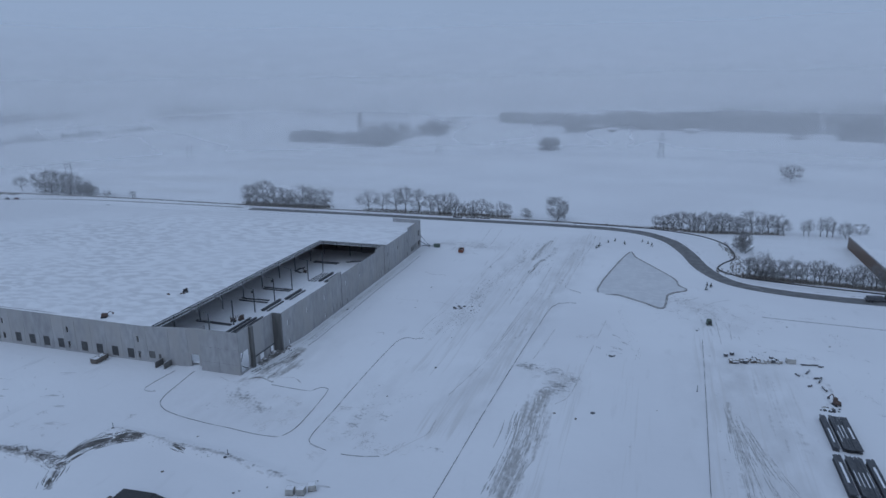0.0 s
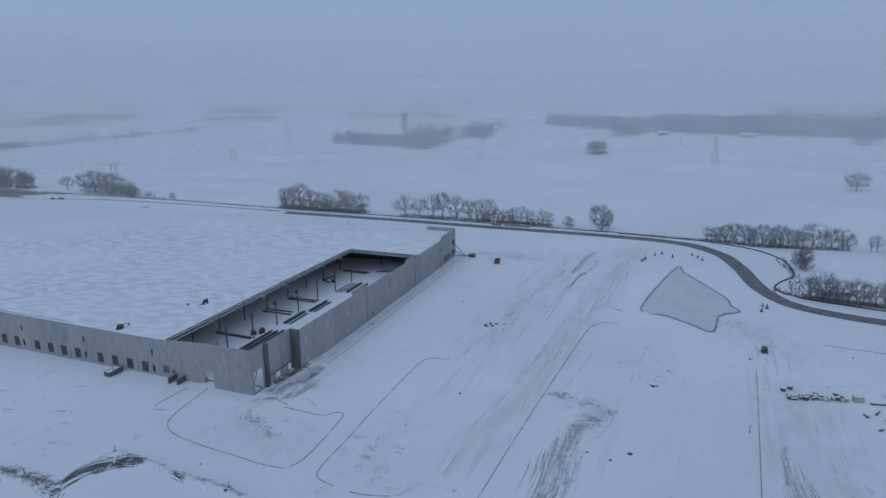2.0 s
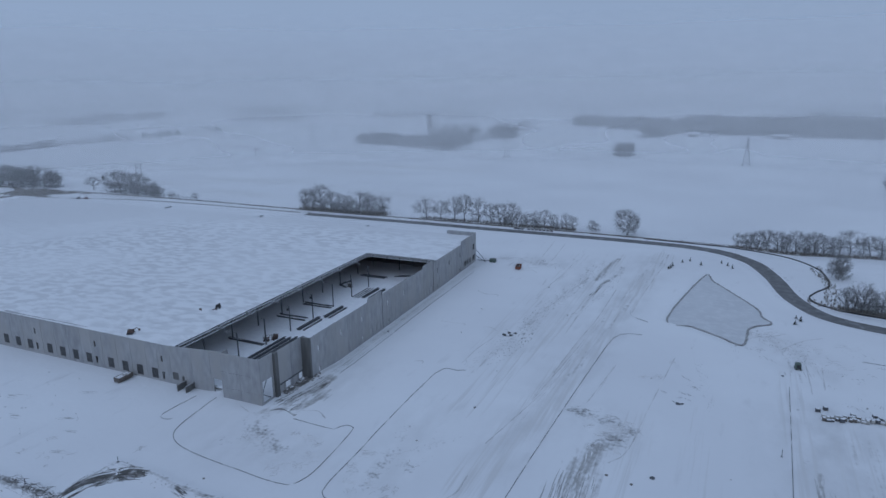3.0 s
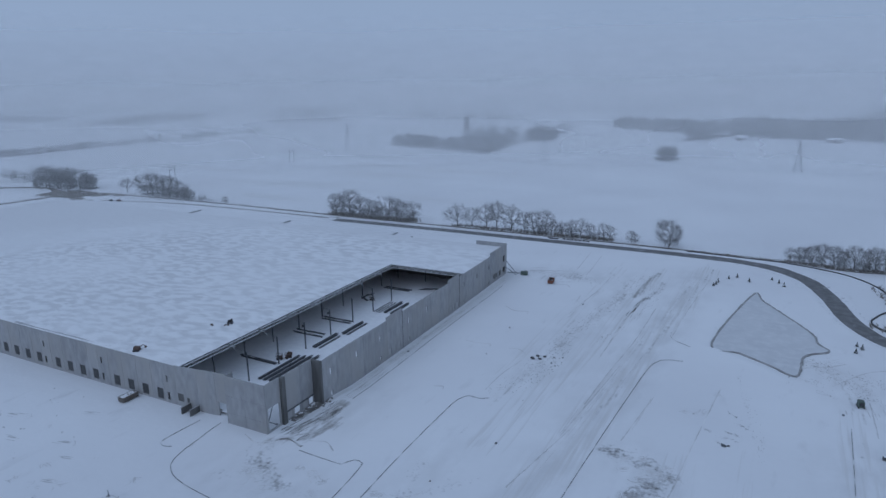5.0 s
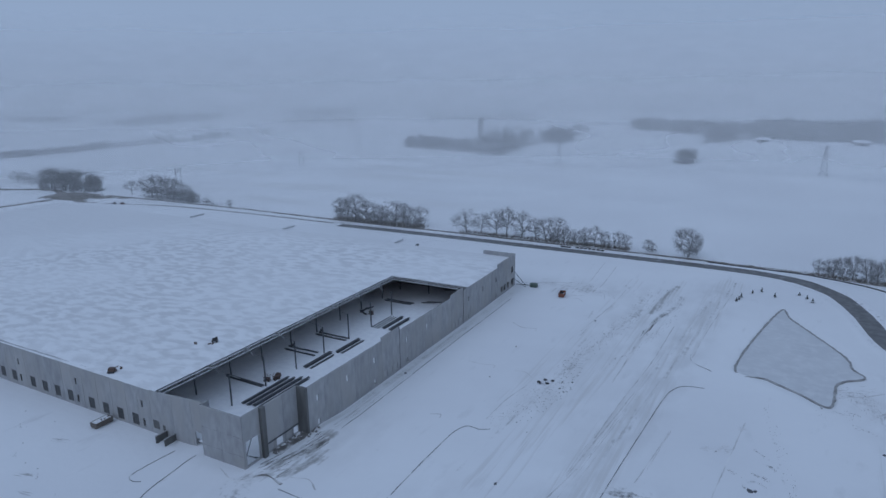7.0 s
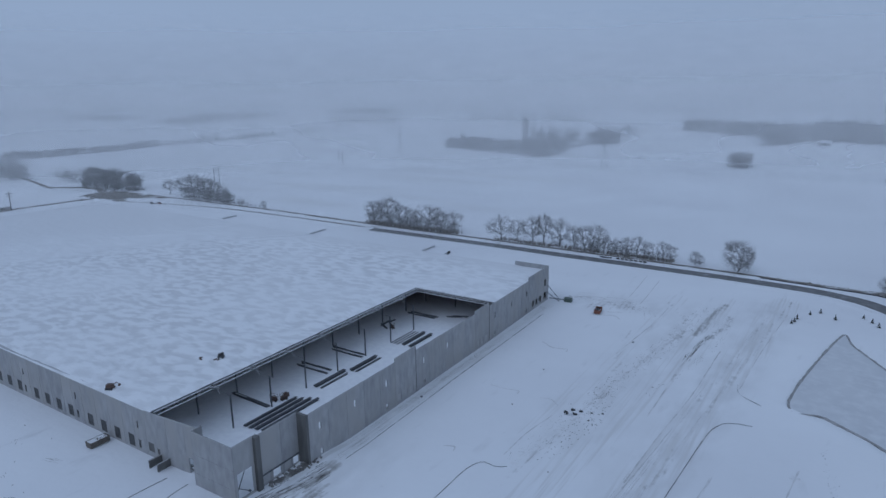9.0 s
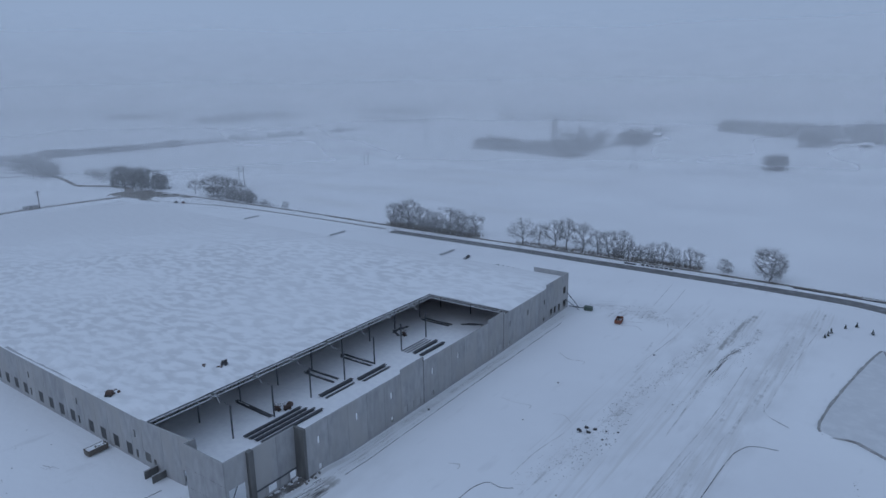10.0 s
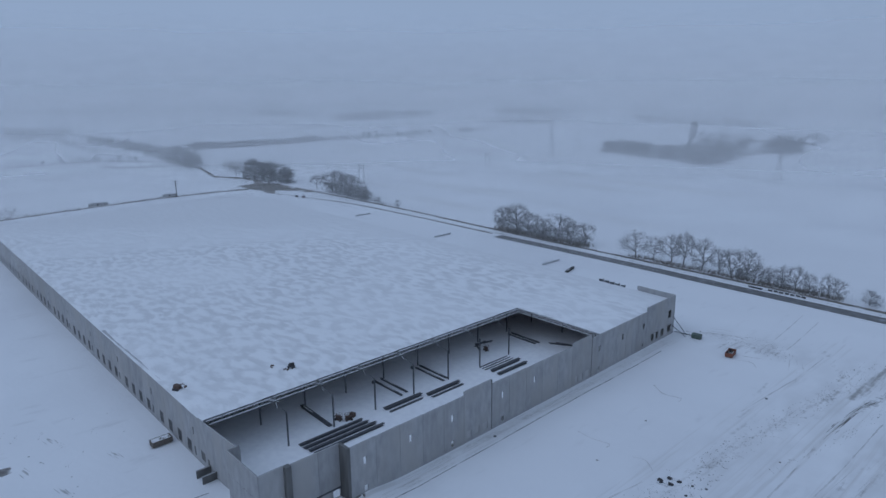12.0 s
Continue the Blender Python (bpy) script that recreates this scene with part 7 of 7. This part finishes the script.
def lorry(x, y, turn):
    b = base_of("lorry", "dark flatbed lorry standing on the road", "lorry", pose(x, y, ground_z(x, y) + 0.06, 0, 0, turn))
    part("bed", Soup().box(-1.2, 1.2, -4, 3, 0.9, 1.15).mesh("bed", M_STEEL), b)
    cab = part("cab", Soup().box(-1.15, 1.15, 3.1, 5.0, 0.6, 2.8, 0.08).mesh("cab", M_CARDARK), b)
    part("windscreen", Soup().box(-0.95, 0.95, 4.92, 4.99, 1.6, 2.4).mesh("windscreen", M_GLASS), cab)
    part("load", Soup().box(-1.0, 1.0, -3.5, 2.2, 1.15, 2.1, 0.05).mesh("load", M_STEEL), b)
    for sx in (-1.05, 1.05):
        for sy in (-3, -1.9, 4):
            part("wheel", Soup().bar((sx - 0.15, sy, 0.5), (sx + 0.15, sy, 0.5), 0.5, sides=10).mesh("wheel", M_BLACK), b)


lorry(196.5, 122.5, -80)
lorry(206.5, 121.5, -85)


# ---------------------------------------------------------------- neighbouring buildings
nb = base_of("warehouse", "neighbouring low building with brown ribbed siding and snowy roof", "building", pose(206, 130, 0))
LB, WB, HB = 78, 40, 6.0
part("wall", Soup().box(0, WB, 0, LB, -0.2, HB).mesh("wall", M_SIDING), nb)
ribs = Soup()
for k in range(52):
    ribs.box(-0.06, 0.0, k * 1.5, k * 1.5 + 0.5, 0, HB - 0.3)
part("rib", ribs.mesh("rib", M_SIDING), nb)["kind"] = "stuff"
part("roof", Soup().box(-0.2, WB + 0.2, -0.2, LB + 0.2, HB, HB + 0.35).mesh("roof", M_SNOW), nb, "flat snow-covered roof")
part("coping", Soup().box(-0.3, -0.2, -0.2, LB + 0.2, HB - 0.25, HB + 0.45).mesh("coping", M_CONC), nb, "pale metal coping")


def barn(x, y, turn, lx, ly, h, label, mat=M_CONC):
    b = base_of("barn", label, "barn", pose(x, y, ground_z(x, y) - 0.1, 0, 0, turn), "distant farm buildings")
    part("wall", Soup().box(-lx / 2, lx / 2, -ly / 2, ly / 2, 0, h).mesh("wall", mat), b)
    rf = mesh_of("roof", [(-lx / 2 - 0.4, -ly / 2 - 0.4, h), (lx / 2 + 0.4, -ly / 2 - 0.4, h), (lx / 2 + 0.4, ly / 2 + 0.4, h), (-lx / 2 - 0.4, ly / 2 + 0.4, h),
                          (-lx / 2 - 0.4, 0, h + ly * 0.28), (lx / 2 + 0.4, 0, h + ly * 0.28)],
                 [(0, 1, 5, 4), (2, 3, 4, 5), (0, 4, 3), (1, 2, 5), (3, 2, 1, 0)], M_SNOW)
    part("roof", rf, b, "snow-covered gable roof")
    part("door", Soup().box(-lx * 0.12, lx * 0.12, -ly / 2 - 0.05, -ly / 2, 0, h * 0.75).mesh("door", M_BLACK), b)


barn(52, 825, 5, 14, 9, 3.5, "grey distant barn with a snowy roof")
barn(156, 812, 0, 17, 9, 4, "grey distant barn with a snowy roof")
barn(22, 868, 6, 26, 8, 3, "long low distant shed with a snowy roof")
barn(-262, 830, 20, 20, 10, 4.5, "small distant farmhouse with a snowy roof")
barn(-310, 815, 10, 18, 9, 4, "small distant farmhouse with a snowy roof")
barn(-200, 850, -10, 24, 10, 4, "small distant farmhouse with a snowy roof")
silo = base_of("silo", "tall grey farm silo above the distant woodland", "silo", pose(-344, 842, ground_z(-344, 842) - 0.2))
part("shaft", Soup().bar((0, 0, 0), (0, 0, 21), 4.6, 4.6, 18).mesh("shaft", M_CONC), silo)
part("cap", Soup().bar((0, 0, 21), (0, 0, 23.3), 4.7, 1.0, 18).mesh("cap", M_CONC_D), silo)


# ---------------------------------------------------------------- power lines
def lattice_tower(x, y, h, turn, spread=2.9):
    b = base_of("pylon", "grey lattice transmission tower standing in the snowy field", "pylon", pose(x, y, ground_z(x, y) - 0.1, 0, 0, turn), "transmission towers")
    def corner(k, z):
        w_ = spread * (1 - z / h) ** 1.1 * (0.86 if z else 1) + 0.45
        return Vector((w_ * (1, -1, -1, 1)[k], w_ * (1, 1, -1, -1)[k], z))
    lv = [h * q for q in (0, 0.2, 0.36, 0.5, 0.62, 0.73, 0.84, 1.0)]
    legs, lace = Soup(), Soup()
    for a, c in zip(lv[:-1], lv[1:]):
        for k in range(4):
            legs.bar(corner(k, a), corner(k, c), 0.09, cap=False)
            lace.bar(corner(k, a), corner((k + 1) % 4, c), 0.08, cap=False)
            lace.bar(corner((k + 1) % 4, a), corner(k, c), 0.08, cap=False)
    part("leg", legs.mesh("leg", M_GALV), b)
    part("lacing", lace.mesh("lacing", M_GALV), b)
    for z, w_ in ((0.97, 4.0), (0.84, 5.2), (0.71, 4.6)):
        arm = Soup()
        for s_ in (-1, 1):
            arm.bar((0, 0, h * z), (s_ * w_, 0, h * z + 0.1), 0.14, 0.08)
            arm.bar((0, 0, h * z + 1.2), (s_ * w_, 0, h * z + 0.1), 0.1, 0.06)
            arm.bar((s_ * w_, 0, h * z), (s_ * w_, 0, h * z - 1.4), 0.1)
        part("cross_arm", arm.mesh("cross_arm", M_GALV), b)
    for k in range(4):
        c = corner(k, 0)
        part("footing", Soup().box(c.x - 0.9, c.x + 0.9, c.y - 0.9, c.y + 0.9, -0.1, 0.5, 0.2).mesh("footing", M_SOIL), b)


lattice_tower(-372, 562, 31, 30)
lattice_tower(-116.5, 551, 27, 20)
lattice_tower(117.8, 555, 25, 10)
lattice_tower(-644, 580, 30, 30)
lattice_tower(-918, 590, 30, 35)


def h_frame(x, y, h, turn):
    b = base_of("h_frame_pole", "wooden twin-pole power structure in the snowy field", "power pole", pose(x, y, ground_z(x, y) - 0.1, 0, 0, turn), "wooden power poles")
    for sx in (-2.2, 2.2):
        part("pole", Soup().bar((sx, 0, 0), (sx, 0, h), 0.24, 0.16, 6).mesh("pole", M_BARK), b)
    part("cross_arm", Soup().bar((-4.2, 0, h - 1.6), (4.2, 0, h - 1.6), 0.14).mesh("cross_arm", M_BARK), b)
    part("cross_brace", Soup().bar((-2.2, 0, h - 2), (2.2, 0, h - 5), 0.1).bar((2.2, 0, h - 2), (-2.2, 0, h - 5), 0.1).mesh("cross_brace", M_BARK), b)
    part("footing", Soup().box(-3.4, 3.4, -0.9, 0.9, -0.1, 0.35, 0.3).mesh("footing", M_SOIL), b)


h_frame(-361, 444, 14, 30)
h_frame(-361, 597, 17, 30)
h_frame(-360, 286, 17, 30)
for x, y, a, ln in ((-412.5, 82.5, 0, 12.5), (-414.5, 136, -12, 10.5)):
    sh = base_of("low_shed", "low dark flat-roofed shed beside the ditch", "shed", pose(x, y, ground_z(x, y + 5) - 0.1, 0, 0, a), "ditch sheds")
    part("wall", Soup().box(-1.3, 1.3, 0, ln, 0, 2.0).mesh("wall", M_CONC), sh)
    part("roof", Soup().box(-1.5, 1.5, -0.2, ln + 0.2, 2.0, 2.25).mesh("roof", M_RIME), sh, "frosted flat roof")
    part("door", Soup().box(1.3, 1.36, ln * 0.4, ln * 0.4 + 1.2, 0.1, 1.9).mesh("door", M_BLACK), sh)
up = base_of("utility_pole", "wooden utility pole with cross-arms beside the ditch", "power pole", pose(-405.5, 143.5, ground_z(-405.5, 143.5) - 0.1, 0, 0, 70))
part("pole", Soup().bar((0, 0, 0), (0, 0, 13.6), 0.36, 0.26, 7).mesh("pole", M_TAR), up)
part("cross_arm", Soup().bar((-2.2, 0, 12.4), (2.2, 0, 12.4), 0.2).bar((-1.6, 0, 10.6), (1.6, 0, 10.6), 0.18).mesh("cross_arm", M_TAR), up)
for q in (-1.9, -0.7, 0.7, 1.9):
    part("insulator", Soup().bar((q, 0, 12.5), (q, 0, 12.9), 0.1, 0.06, 6).mesh("insulator", M_GALV), up)


# ---------------------------------------------------------------- mist
def mist_material():
    """Airborne ice mist: mostly clear, scattering the daylight that falls on it, thinner near the ground and high up."""
    m = bpy.data.materials.new("ice_mist")
    m.use_nodes = True
    n, l = m.node_tree.nodes, m.node_tree.links
    n.clear()
    out = n.new("ShaderNodeOutputMaterial")
    clear = n.new("ShaderNodeBsdfTransparent")
    d1 = n.new("ShaderNodeBsdfDiffuse")
    d2 = n.new("ShaderNodeBsdfTranslucent")
    for d in (d1, d2):
        d.inputs["Color"].default_value = (0.93, 0.93, 0.93, 1)
    half = n.new("ShaderNodeMixShader")
    half.inputs[0].default_value = 0.5
    l.new(d1.outputs[0], half.inputs[1])
    l.new(d2.outputs[0], half.inputs[2])
    geo = n.new("ShaderNodeNewGeometry")
    at = n.new("ShaderNodeAttribute")
    at.attribute_name = "mistiness"
    nz = n.new("ShaderNodeTexNoise")
    nz.inputs["Scale"].default_value = 0.006
    nz.inputs["Detail"].default_value = 3.0
    mp = n.new("ShaderNodeMapping")
    mp.inputs["Scale"].default_value = (1, 1, 3)
    l.new(geo.outputs["Position"], mp.inputs["Vector"])
    l.new(mp.outputs[0], nz.inputs["Vector"])
    r = n.new("ShaderNodeMapRange")
    r.inputs["From Min"].default_value, r.inputs["From Max"].default_value = 0.3, 0.7
    r.inputs["To Min"].default_value, r.inputs["To Max"].default_value = 0.8, 1.0
    l.new(nz.outputs["Fac"], r.inputs["Value"])
    mul = n.new("ShaderNodeMath")
    mul.operation = "MULTIPLY"
    l.new(at.outputs["Fac"], mul.inputs[0])
    l.new(r.outputs[0], mul.inputs[1])
    mix = n.new("ShaderNodeMixShader")
    l.new(mul.outputs[0], mix.inputs[0])
    l.new(clear.outputs[0], mix.inputs[1])
    l.new(half.outputs[0], mix.inputs[2])
    l.new(mix.outputs[0], out.inputs["Surface"])
    return m


M_MIST = mist_material()


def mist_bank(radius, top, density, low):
    """A curving bank of thin mist over the far fields."""
    cx, cy = 60.0, -60.0
    zs = [-6, 2, low * 0.5, low, top * 0.5, top * 0.75, top]
    ks = [0.0, 0.0, 0.6, 1.0, 1.0, 0.55, 0.0]
    v, f, a = [], [], []
    n = 96
    for i in range(n + 1):
        an = radians(-35 + 260 * i / n)
        for z, k in zip(zs, ks):
            v.append((cx + radius * math.cos(an), cy + radius * math.sin(an), z))
            a.append(k * density)
    q = len(zs)
    for i in range(n):
        for j in range(q - 1):
            f.append((i * q + j, (i + 1) * q + j, (i + 1) * q + j + 1, i * q + j + 1))
    me = mesh_of("mist_bank", v, f, M_MIST, True)
    at = me.attributes.new("mistiness", "FLOAT", "POINT")
    at.data.foreach_set("value", a)
    return tagged(new("mist_bank", me), "thin pale winter mist hanging over the fields", "mist", kind="stuff")


for radius, top, density, low in ((284, 70, 0.13, 16), (420, 80, 0.12, 14), (590, 92, 0.30, 14), (680, 94, 0.26, 14), (880, 98, 0.22, 18), (1100, 120, 0.45, 20), (1700, 240, 0.8, 26)):
    mist_bank(radius, top, density, low)
